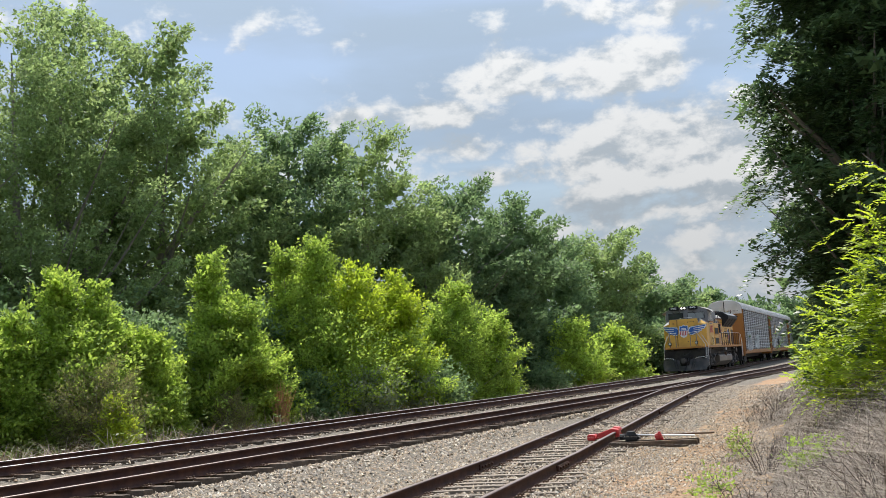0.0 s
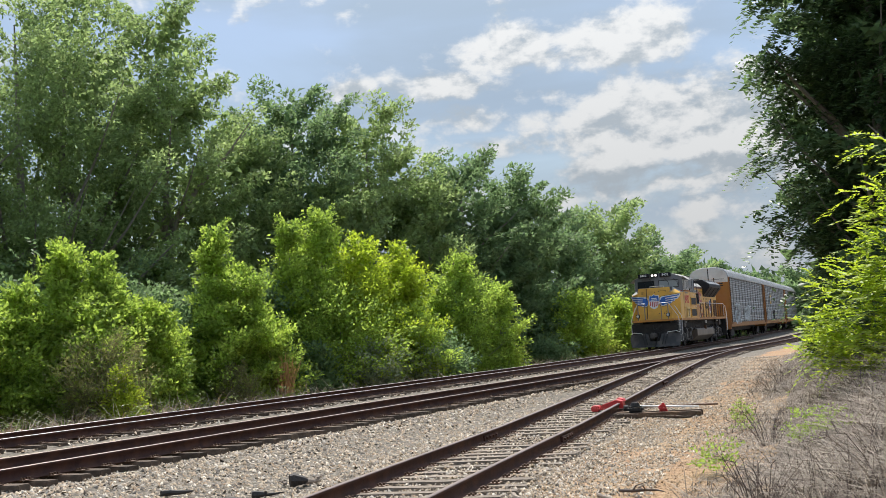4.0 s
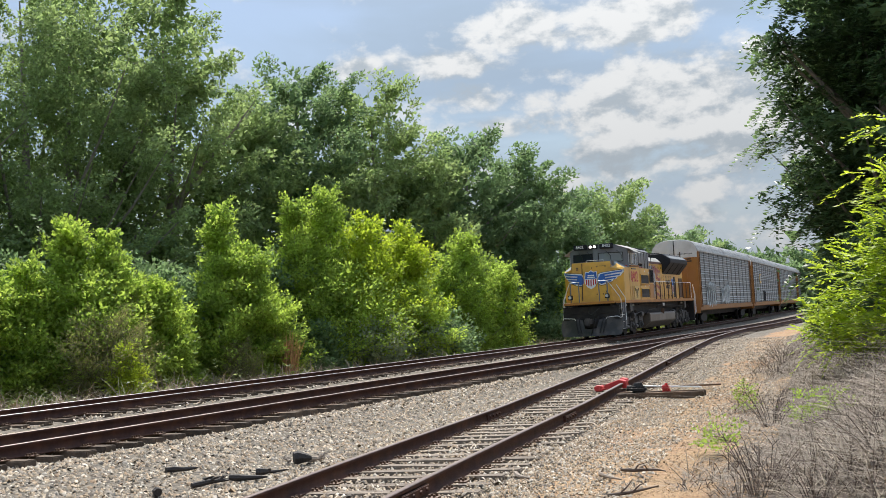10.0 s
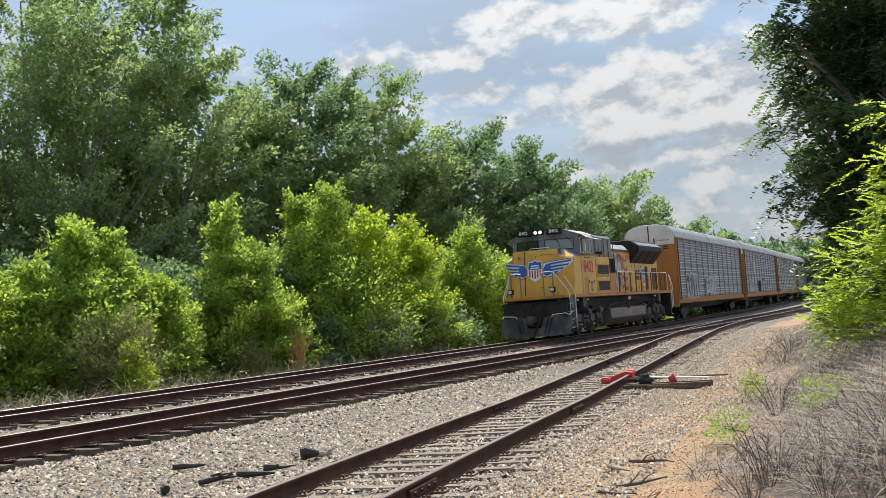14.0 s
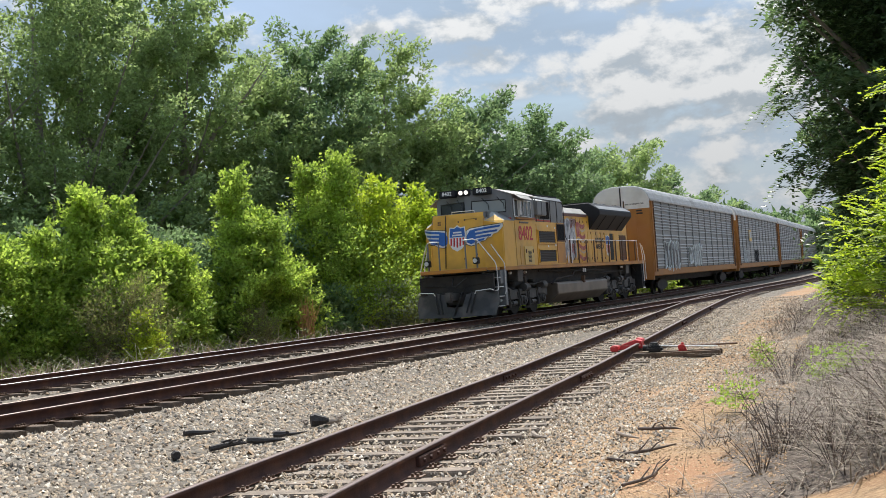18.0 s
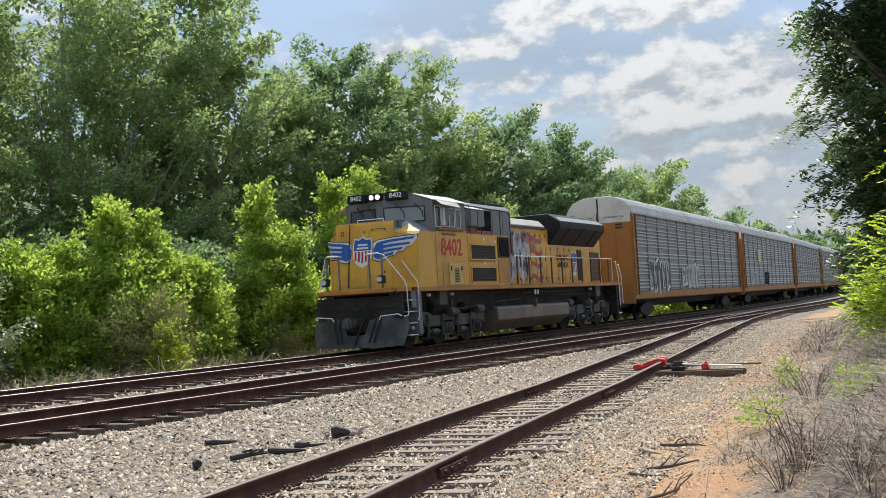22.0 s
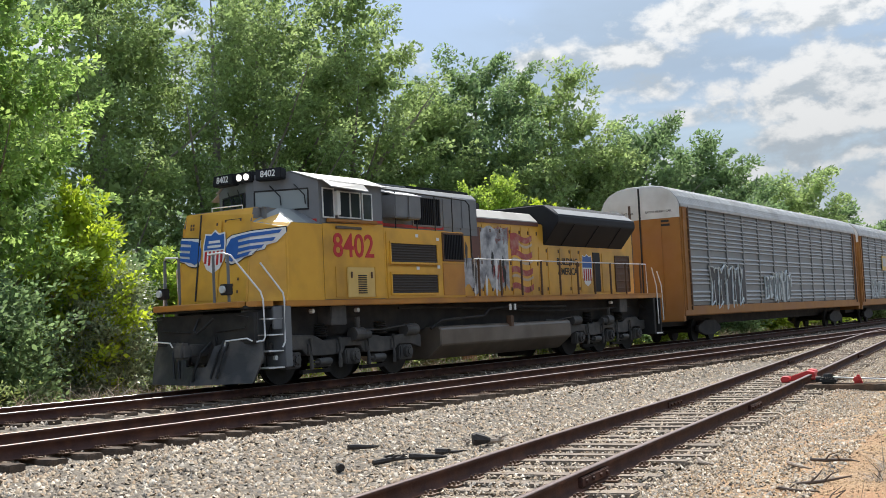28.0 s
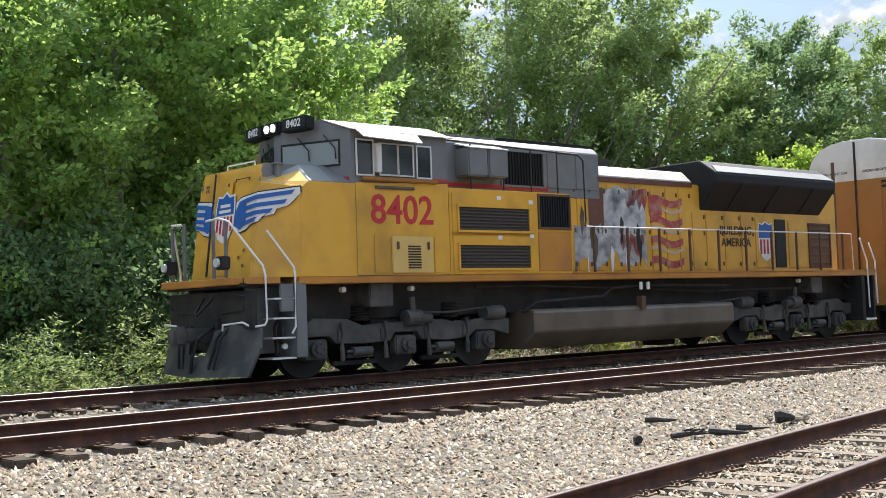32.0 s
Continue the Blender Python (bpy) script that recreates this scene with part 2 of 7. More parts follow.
def ground_mat():
    """Soil that grades into ballast bed, brush litter and leaf litter by the sheet's own attributes, with ragged borders."""
    m = mat("ground_soil", (0.44, 0.29, 0.155), 0.95, (0.20, 0.12, 0.06), 22.0, 0.45, 1.0, 45, dirt=(0.33, 0.16, 0.075), damt=0.75, dscale=0.5)
    nt = m.node_tree
    N, L = nt.nodes.new, nt.links.new
    b = nt.nodes["Principled BSDF"]
    col = b.inputs["Base Color"].links[0].from_socket
    tc = N("ShaderNodeTexCoord")
    edge = N("ShaderNodeTexNoise")
    edge.inputs["Scale"].default_value, edge.inputs["Detail"].default_value = 2.2, 8
    L(tc.outputs["Object"], edge.inputs["Vector"])
    for attr, light, dark, scale in (("bed", (0.22, 0.185, 0.14), (0.055, 0.045, 0.035), 14), ("brush", (0.24, 0.19, 0.145), (0.07, 0.052, 0.04), 16), ("litter", (0.13, 0.10, 0.055), (0.05, 0.045, 0.025), 4)):
        nz = N("ShaderNodeTexNoise")
        nz.inputs["Scale"].default_value, nz.inputs["Detail"].default_value = scale, 7
        L(tc.outputs["Object"], nz.inputs["Vector"])
        r = N("ShaderNodeValToRGB")
        r.color_ramp.elements[0].position, r.color_ramp.elements[1].position = 0.34, 0.66
        r.color_ramp.elements[0].color, r.color_ramp.elements[1].color = (*dark, 1), (*light, 1)
        L(nz.outputs["Fac"], r.inputs[0])
        at = N("ShaderNodeAttribute")
        at.attribute_name = attr
        ad = N("ShaderNodeMath")
        L(at.outputs["Fac"], ad.inputs[0])
        L(edge.outputs["Fac"], ad.inputs[1])
        mr = N("ShaderNodeMapRange")
        mr.interpolation_type = "SMOOTHSTEP"
        mr.inputs[1].default_value, mr.inputs[2].default_value = 0.92, 1.10
        L(ad.outputs[0], mr.inputs[0])
        mx = N("ShaderNodeMix")
        mx.data_type = "RGBA"
        L(mr.outputs[0], mx.inputs[0])
        L(col, mx.inputs[6])
        L(r.outputs[0], mx.inputs[7])
        col = mx.outputs[2]
    L(col, b.inputs["Base Color"])
    return m


GROUND = ground_mat()
RACK_ROOF = mat("rack_roof", (0.52, 0.52, 0.50), 0.5, (0.40, 0.395, 0.375), 2, 0.6, dirt=(0.28, 0.25, 0.22), damt=0.5)
# paler copy of the panel steel, for rib faces that catch the sky
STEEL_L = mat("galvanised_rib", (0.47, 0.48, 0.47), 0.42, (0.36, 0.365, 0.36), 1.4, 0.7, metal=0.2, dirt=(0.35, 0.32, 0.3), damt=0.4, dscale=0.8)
ORANGE = mat("sill_orange", (0.62, 0.28, 0.04), 0.5, (0.40, 0.16, 0.025), 3, 0.8, dirt=(0.22, 0.09, 0.04), damt=0.6, dscale=1.5)
RACK_Y = mat("rack_yellow", (0.40, 0.18, 0.035), 0.6, (0.27, 0.11, 0.02), 2, 0.8, dirt=(0.28, 0.12, 0.05), damt=0.6, dscale=1.0)
TAN = mat("tank_grime", (0.17, 0.135, 0.10), 0.42, (0.07, 0.056, 0.044), 2, 0.8, dirt=(0.21, 0.18, 0.15), damt=0.5, dscale=1.1)
TRUCK = mat("truck_grey", (0.09, 0.087, 0.084), 0.6, (0.045, 0.043, 0.041), 4, 0.8, 0.2, 20, spec=0.35, dirt=(0.15, 0.135, 0.12), damt=0.6, dscale=2.5)
DKGREY = mat("radiator_black", (0.018, 0.019, 0.022), 0.6, (0.012, 0.012, 0.014), 3, 0.7, spec=0.25)
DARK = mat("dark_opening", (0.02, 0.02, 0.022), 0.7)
MESHG = mat("louvre_brown", (0.06, 0.045, 0.035), 0.7, (0.035, 0.028, 0.022), 20, 0.7)
RUSTB = mat("rusty_brown", (0.14, 0.075, 0.04), 0.7, (0.09, 0.05, 0.03), 8, 0.7)
RAILW = mat("handrail_white", (0.80, 0.80, 0.78), 0.4, (0.68, 0.67, 0.64), 8, 0.6)
RED = mat("number_red", (0.60, 0.04, 0.045), 0.5, (0.38, 0.02, 0.025), 5, 0.7)
BLUE = mat("emblem_blue", (0.02, 0.12, 0.42), 0.45, (0.018, 0.09, 0.32), 5, 0.7)
EMB_W = mat("emblem_white", (0.80, 0.80, 0.78), 0.45, (0.66, 0.65, 0.62), 6, 0.7)
MURAL_R = mat("mural_red", (0.42, 0.07, 0.06), 0.55, (0.30, 0.05, 0.045), 6, 0.8, dirt=(0.55, 0.42, 0.3), damt=0.5, dscale=4)
MURAL_W = mat("mural_white", (0.62, 0.62, 0.62), 0.55, (0.3, 0.31, 0.33), 5, 0.5, dirt=(0.06, 0.06, 0.07), damt=0.9, dscale=2.6)
MURAL_C = mat("mural_cream", (0.60, 0.50, 0.40), 0.55, (0.45, 0.33, 0.2), 6, 0.8, dirt=(0.5, 0.3, 0.08), damt=0.5, dscale=3)
MURAL_B = mat("mural_brown", (0.16, 0.06, 0.04), 0.55, (0.09, 0.04, 0.03), 4, 0.7)
STRIPE = mat("stripe_red", (0.55, 0.03, 0.025), 0.45)
INK = mat("lettering_black", (0.02, 0.02, 0.02), 0.6)
LENS = mat("headlight_glass", (1.0, 0.93, 0.85), 0.2, emit=1.1)
LENS_D = mat("ditch_light_glass", (0.62, 0.64, 0.62), 0.12, (0.5, 0.52, 0.5))
TAGW = mat("graffiti_white", (0.72, 0.76, 0.76), 0.5)
TAGB = mat("graffiti_black", (0.03, 0.03, 0.035), 0.5)
GATE = mat("access_plate_cream", (0.70, 0.48, 0.16), 0.5, (0.6, 0.4, 0.12), 4, 0.7)


def glass(name, tint=(0.03, 0.035, 0.04)):
    m = bpy.data.materials.new(name)
    m.use_nodes = True
    b = m.node_tree.nodes["Principled BSDF"]
    b.inputs["Base Color"].default_value = (*tint, 1)
    b.inputs["Roughness"].default_value = 0.06
    b.inputs["Specular IOR Level"].default_value = 0.6
    return m


GLASS = glass("cab_glass")
GLASS_L = glass("windshield_glass", (0.26, 0.28, 0.27))
TAGS = mat("graffiti_slate", (0.16, 0.19, 0.19), 0.5)
LEAF_A = mat("leaf_olive", (0.275, 0.36, 0.145), 0.6, (0.155, 0.22, 0.09), 0.5, 0.6, island=0.32, trans=0.47, spec=0.2)
LEAF_D = mat("leaf_deep", (0.185, 0.27, 0.12), 0.6, (0.10, 0.16, 0.075), 0.5, 0.6, island=0.32, trans=0.45, spec=0.2)
LEAF_B = mat("leaf_bright", (0.35, 0.46, 0.085), 0.6, (0.15, 0.235, 0.055), 0.9, 0.5, island=0.32, trans=0.5, spec=0.15)
LEAF_L = mat("leaf_lime", (0.35, 0.43, 0.05), 0.5, (0.21, 0.30, 0.038), 1.0, 0.6, island=0.25, trans=0.5, spec=0.2)
LEAF_V = mat("leaf_silver", (0.28, 0.32, 0.20), 0.4, (0.15, 0.20, 0.10), 1.0, 0.6, island=0.4, trans=0.3)
LEAF_C = mat("leaf_cedar", (0.19, 0.19, 0.075), 0.6, (0.12, 0.125, 0.05), 1.0, 0.6, island=0.35, trans=0.35)
STRAW = mat("dry_straw", (0.39, 0.33, 0.255), 0.8, (0.165, 0.135, 0.10), 2, 0.6, island=0.5, trans=0.12)
TWIG = mat("dry_twig", (0.17, 0.125, 0.095), 0.85, (0.075, 0.053, 0.042), 2, 0.6, island=0.45)
REED = mat("dry_reed", (0.56, 0.36, 0.18), 0.8, (0.36, 0.21, 0.10), 2, 0.6, island=0.3, trans=0.2)
WEED = mat("weed_green", (0.28, 0.35, 0.13), 0.5, (0.10, 0.16, 0.05), 1.0, 0.6, island=0.35, trans=0.4)
CHAR = mat("charred_wood", (0.05, 0.042, 0.036), 0.8, (0.025, 0.02, 0.018), 6, 0.7, 0.6, 30)
DRIFT = mat("weathered_wood", (0.34, 0.28, 0.22), 0.85, (0.18, 0.14, 0.11), 6, 0.7, 0.6, 30)
RED_P = mat("derail_red", (0.60, 0.03, 0.03), 0.45, (0.45, 0.025, 0.025), 8, 0.7)
GRIT = mat("dirt_grit", (0.42, 0.29, 0.165), 0.9, (0.25, 0.15, 0.08), 0.8, 0.5, island=0.5)
LEAF_K = mat("leaf_shade", (0.125, 0.19, 0.075), 0.42, (0.07, 0.12, 0.05), 0.6, 0.6, island=0.4, trans=0.42, spec=0.35)
LEAF_N = mat("leaf_near", (0.35, 0.48, 0.145), 0.55, (0.15, 0.24, 0.085), 0.8, 0.5, island=0.33, trans=0.5, spec=0.2)
PALE = mat("roof_pale", (0.40, 0.385, 0.35), 0.55, (0.36, 0.345, 0.31), 2, 0.7, dirt=(0.25, 0.22, 0.18), damt=0.5, dscale=1.5)
NOSE_G = mat("nose_grey", (0.27, 0.285, 0.27), 0.6, (0.21, 0.222, 0.21), 2, 0.7, dirt=(0.2, 0.19, 0.16), damt=0.4)
PLOWM = mat("plow_steel", (0.042, 0.042, 0.043), 0.6, (0.026, 0.026, 0.027), 3, 0.7, 0.2, 20, dirt=(0.15, 0.13, 0.11), damt=0.5, dscale=2)

# ---------------------------------------------------------------- plan
E1, E2 = Vector((0.42, 0.9075)), Vector((0.9075, -0.42))   # along the line, and across it towards the viewer
KNOTS = (-60, -20, 0, 20, 40, 60, 80, 100, 130, 170, 230)
T1 = (-19.43, -18.79, -18.46, -18.18, -18.39, -19.26, -20.64, -22.14, -24.98, -28.8, -34.42)
T2 = (-4.66 - 6.2, -12.2, -12.73, -12.96, -13.17, -13.6, -14.38, -15.96, -18.86, -22.81, -28.75)
T3 = (15.29, 1.94, -4.13, -7.8, -10.89, -13.41, -14.91, -16.9, -20.23, -24.7, -31.4)


def spline(ys):
    """Natural cubic through the knots, as a function of an array."""
    kn, y = np.array(KNOTS, float), np.array(ys, float)
    n, h = len(kn), np.diff(kn)
    a, b = np.zeros((n, n)), np.zeros(n)
    a[0, 0] = a[-1, -1] = 1
    for i in range(1, n - 1):
        a[i, i - 1], a[i, i], a[i, i + 1] = h[i - 1], 2 * (h[i - 1] + h[i]), h[i]
        b[i] = 6 * ((y[i + 1] - y[i]) / h[i] - (y[i] - y[i - 1]) / h[i - 1])
    m = np.linalg.solve(a, b)

    def at(s):
        s = np.asarray(s, float)
        i = np.clip(np.searchsorted(kn, s) - 1, 0, n - 2)
        hh, p, q = h[i], kn[i + 1] - s, s - kn[i]
        return m[i] * p**3 / (6 * hh) + m[i + 1] * q**3 / (6 * hh) + (y[i] / hh - m[i] * hh / 6) * p + (y[i + 1] / hh - m[i + 1] * hh / 6) * q
    return at


N1, N2, N3 = spline(T1), spline(T2), spline(T3)
TURN = 62.0                                   # where the siding leaves the second track


def plan(s, n, z=0.0):
    return Vector((E1.x * s + E2.x * n, E1.y * s + E2.y * n, z))


def z3(s):
    """Height of the siding's rail heads."""
    return -0.30 * np.clip((48 - s) / 28, 0, 1)


def smooth(a, b, x):
    t = np.clip((np.asarray(x, float) - a) / (b - a), 0, 1)
    return t * t * (3 - 2 * t)


def ground_z(s, n):
    """Height of the ground under the stones."""
    s, n = np.asarray(s, float), np.asarray(n, float)
    n1, n2, n3 = N1(s), N2(s), np.where(s < TURN, N3(np.minimum(s, TURN)), N2(s))
    z = np.full(n.shape, -0.235)
    far = n1 - 1.5 - n
    z = np.where(far > 0, -0.215 - 0.55 * smooth(0, 2.6, far), z)
    z = np.where((n > n1 + 1.4) & (n < n2 - 1.4), -0.30, z)
    k = np.clip((n - (n2 + 1.45)) / np.maximum((n3 - 1.4) - (n2 + 1.45), 0.3), 0, 1)
    z = np.where(n > n2 + 1.45, -0.215 + (z3(s) - 0.02) * smooth(0.0, 0.75, k), z)
    z = z - 0.045 * smooth(0.85, 1.05, n - n2) * (1 - smooth(2.0, 3.6, n - n2)) * (n < n3 - 1.3)
    right = n - (n3 + 1.5)
    z = np.where(right > 0, -0.215 + z3(s) - 0.06 * smooth(0, 0.8, right) + 1.05 * smooth(1.8, 6.5, right) + 1.6 * smooth(6, 14, right) * smooth(10, 24, s), z)
    return z


def ground_top(s, n):
    """The ground with its small unevenness."""
    s, n = np.asarray(s, float), np.asarray(n, float)
    rough = np.array([noise.noise((a * 0.5, b * 0.5, 0.0)) for a, b in zip(s.ravel(), n.ravel())]).reshape(s.shape)
    free = np.where((n < N1(s) - 2.5) | (n > np.where(s < TURN, N3(np.minimum(s, TURN)), N2(s)) + 2.5), 1.0, 0.12)
    return ground_z(s, n) + 0.12 * rough * free


# ---------------------------------------------------------------- small mesh helpers
def link(name, bm, material, parent=None, label="", smooth_shade=False):
    me = bpy.data.meshes.new(name)
    bm.to_mesh(me)
    bm.free()
    for m in (material if isinstance(material, (list, tuple)) else [material]):
        me.materials.append(m)
    if smooth_shade:
        for p in me.polygons:
            p.use_smooth = True
    ob = new(name, me)
    if parent is not None:
        ob.parent = parent
    if label:
        ob["label"] = label
    return ob


part = link


def raw(name, verts, faces, material, parent=None, smooth_shade=False):
    me = bpy.data.meshes.new(name)
    me.from_pydata(verts, [], faces)
    for m in (material if isinstance(material, (list, tuple)) else [material]):
        me.materials.append(m)
    if smooth_shade:
        for p in me.polygons:
            p.use_smooth = True
    ob = new(name, me)
    if parent is not None:
        ob.parent = parent
    return ob


def fast_mesh(name, co, faces, material, parent=None):
    """Mesh from arrays: co (n, 3), faces (m, k) all of one size."""
    me = bpy.data.meshes.new(name)
    m, k = faces.shape
    me.vertices.add(len(co))
    me.vertices.foreach_set("co", co.astype(np.float32).ravel())
    me.loops.add(m * k)
    me.loops.foreach_set("vertex_index", faces.astype(np.int32).ravel())
    me.polygons.add(m)
    me.polygons.foreach_set("loop_start", np.arange(0, m * k, k, dtype=np.int32))
    me.polygons.foreach_set("loop_total", np.full(m, k, dtype=np.int32))
    me.update(calc_edges=True)
    for mm in (material if isinstance(material, (list, tuple)) else [material]):
        me.materials.append(mm)
    ob = new(name, me)
    if parent is not None:
        ob.parent = parent
    return ob


def box(x0, x1, y0, y1, z0, z1, bev=0.0, bm=None):
    bm = bm or bmesh.new()
    r = bmesh.ops.create_cube(bm, size=1.0)
    for v in r["verts"]:
        v.co = Vector((x0 + (v.co.x + 0.5) * (x1 - x0), y0 + (v.co.y + 0.5) * (y1 - y0), z0 + (v.co.z + 0.5) * (z1 - z0)))
    if bev:
        es = {e for v in r["verts"] for e in v.link_edges}
        bmesh.ops.bevel(bm, geom=list(es), offset=bev, segments=2, affect="EDGES")
    return bm


def prism(pts, a0, a1, axis="x", bm=None, bev=0.0):
    """A closed outline pushed along an axis; the outline lies in the other two axes, in order."""
    bm = bm or bmesh.new()
    def v3(u, v, a):
        return {"x": (a, u, v), "y": (u, a, v), "z": (u, v, a)}[axis]
    lo = [bm.verts.new(v3(u, v, a0)) for u, v in pts]
    hi = [bm.verts.new(v3(u, v, a1)) for u, v in pts]
    n = len(pts)
    fs = [bm.faces.new(lo[::-1]), bm.faces.new(hi)] + [bm.faces.new((lo[i], lo[(i + 1) % n], hi[(i + 1) % n], hi[i])) for i in range(n)]
    bmesh.ops.recalc_face_normals(bm, faces=fs)
    if bev:
        bmesh.ops.bevel(bm, geom=list({e for f in fs for e in f.edges}), offset=bev, segments=1, affect="EDGES")
    return bm


def tube(pts, r, seg=8, bm=None, closed_ends=True):
    """A round bar along a line of points."""
    bm = bm or bmesh.new()
    pts = [Vector(p) for p in pts]
    rings = []
    for i, p in enumerate(pts):
        d = (pts[min(i + 1, len(pts) - 1)] - pts[max(i - 1, 0)]).normalized()
        a = d.cross(Vector((0, 0, 1)))
        a = a.normalized() if a.length > 0.05 else Vector((1, 0, 0)).cross(d).normalized()
        b = d.cross(a)
        rr = r[i] if isinstance(r, (list, tuple)) else r
        rings.append([bm.verts.new(p + rr * (math.cos(2 * math.pi * k / seg) * a + math.sin(2 * math.pi * k / seg) * b)) for k in range(seg)])
    for q, w in zip(rings[:-1], rings[1:]):
        for k in range(seg):
            bm.faces.new((q[k], q[(k + 1) % seg], w[(k + 1) % seg], w[k]))
    if closed_ends:
        bm.faces.new(rings[0][::-1])
        bm.faces.new(rings[-1])
    return bm


def cyl(c, axis, r, length, seg=16, bm=None, r2=None):
    """A cylinder centred at c along an axis letter."""
    bm = bm or bmesh.new()
    m = {"x": Matrix.Rotation(radians(90), 4, "Y"), "y": Matrix.Rotation(radians(90), 4, "X"), "z": Matrix.Identity(4)}[axis]
    bmesh.ops.create_cone(bm, cap_ends=True, segments=seg, radius1=r, radius2=r if r2 is None else r2, depth=length, matrix=Matrix.Translation(c) @ m)
    return bm


def group_of(name, label, category, group="", kind="", at=(0, 0, 0)):
    ob = new(name)
    ob.location = at
    return tagged(ob, label, category, group, kind)


# ---------------------------------------------------------------- ground
def ground():
    near_s = np.concatenate([np.arange(-30, 60, 0.5), np.arange(60, 130, 2.0), np.arange(130, 260, 10.0)])
    off = np.concatenate([np.arange(-60, -12, 4.0), np.arange(-12, 26, 0.4), np.arange(26, 60, 4.0)])
    s, o = np.meshgrid(near_s, off, indexing="ij")
    n = N1(s) + o
    z = ground_top(s, n)
    co = np.stack([E1.x * s + E2.x * n, E1.y * s + E2.y * n, z], -1).reshape(-1, 3)
    a, b = s.shape
    i = np.arange(a * b).reshape(a, b)
    f = np.stack([i[:-1, :-1], i[:-1, 1:], i[1:, 1:], i[1:, :-1]], -1).reshape(-1, 4)
    # an outer ring that carries the sheet to the horizon
    edge = np.concatenate([i[0, :], i[1:, -1], i[-1, -2::-1], i[-2:0:-1, 0]])
    mid = co.mean(0)
    ring = co[edge] - mid
    ring = mid + ring / np.linalg.norm(ring[:, :2], axis=1)[:, None] * 4000
    ring[:, 2] = -1.0
    k = len(co)
    e2 = np.arange(len(edge)) + k
    f2 = np.stack([edge, e2, np.roll(e2, -1), np.roll(edge, -1)], -1)
    ob = fast_mesh("ground", np.concatenate([co, ring]), np.concatenate([f, f2]), GROUND)
    last = np.where(s < TURN, N3(np.minimum(s, TURN)), N2(s))
    bare = np.hypot(E1.x * s + E2.x * n - BARE[0], E1.y * s + E2.y * n - BARE[1])
    soils = {"bed": smooth(-3.0, -1.6, n - N1(s)) * (1 - smooth(1.2, np.where(s > 18, 3.4, 2.4), n - last)),
             "brush": smooth(2.9, 4.5, n - last) * smooth(BARE[2] - 0.5, BARE[2] + 0.5, bare), "litter": 1 - smooth(-9.0, -6.5, n - N1(s))}
    for name, w in soils.items():
        at = ob.data.attributes.new(name, "FLOAT", "POINT")
        at.data.foreach_set("value", np.concatenate([w.ravel(), np.full(len(ring), 1.0 if name == "litter" else 0.0)]).astype(np.float32))
    ob.data.polygons.foreach_set("use_smooth", np.ones(len(f) + len(f2), dtype=bool))
    return tagged(ob, "gravel and reddish dirt ground beside the railway tracks", "ground", kind="structure")


RAIL_SHAPE = ((-0.07, 0), (0.07, 0), (0.068, 0.012), (0.012, 0.028), (0.010, 0.13), (0.036, 0.142), (0.036, 0.172), (0.030, 0.18),
              (-0.030, 0.18), (-0.036, 0.172), (-0.036, 0.142), (-0.010, 0.13), (-0.012, 0.028), (-0.068, 0.012))


def rail(name, line, offset, ss, top, zf=lambda s: 0 * s):
    """One rail along a track's centre line, its head at zf(s); the running face carries the top material."""
    ss = np.asarray(ss, float)
    n = line(ss)
    dn = (line(ss + 0.1) - line(ss - 0.1)) / 0.2
    k = 1 / np.sqrt(1 + dn**2)
    cs, cn = ss - offset * dn * k, n + offset * k
    z = zf(ss)
    shape = np.array(RAIL_SHAPE)
    m = len(shape)
    # across = the track's normal
    S = cs[:, None] - shape[None, :, 0] * (dn * k)[:, None]
    Nn = cn[:, None] + shape[None, :, 0] * k[:, None]
    Z = z[:, None] - 0.18 + shape[None, :, 1] + 0 * S
    co = np.stack([E1.x * S + E2.x * Nn, E1.y * S + E2.y * Nn, Z], -1).reshape(-1, 3)
    i = np.arange(len(ss) * m).reshape(len(ss), m)
    j = np.roll(i, -1, 1)
    f = np.stack([i[:-1], j[:-1], j[1:], i[1:]], -1)
    ob = fast_mesh(name, co, f.reshape(-1, 4), [RAIL, top])
    idx = np.zeros((len(ss) - 1, m), dtype=np.int32)
    idx[:, 7] = 1
    idx[:, 6] = 1
    idx[:, 8] = 1
    ob.data.polygons.foreach_set("material_index", idx.ravel())
    return ob


def track(name, line, s0, s1, top, label, zf=lambda s: 0 * s):
    root = group_of(name, label, "railway track", kind="structure")
    ss = np.concatenate([np.arange(s0, min(s1, 70), 1.0), np.arange(min(s1, 70), s1 + 0.1, 2.5)])
    for o in (-0.7525, 0.7525):
        r = rail("rail", line, o, ss, top, zf)
        r.parent = root
    return root


def tie_meshes(wood):
    out = []
    for k in range(6):
        bm = box(-1.3, 1.3, -0.115, 0.115, -0.17, 0.0, 0.012)
        for v in bm.verts:
            v.co += Vector((noise.noise((v.co.x * 2, k, 1)) * 0.05, noise.noise((v.co.x * 2, k, 5)) * 0.015, noise.noise((v.co.x * 3, v.co.y * 9, k)) * 0.012))
        me = bpy.data.meshes.new("tie")
        bm.to_mesh(me)
        bm.free()
        me.materials.append(wood)
        out.append(me)
    return out


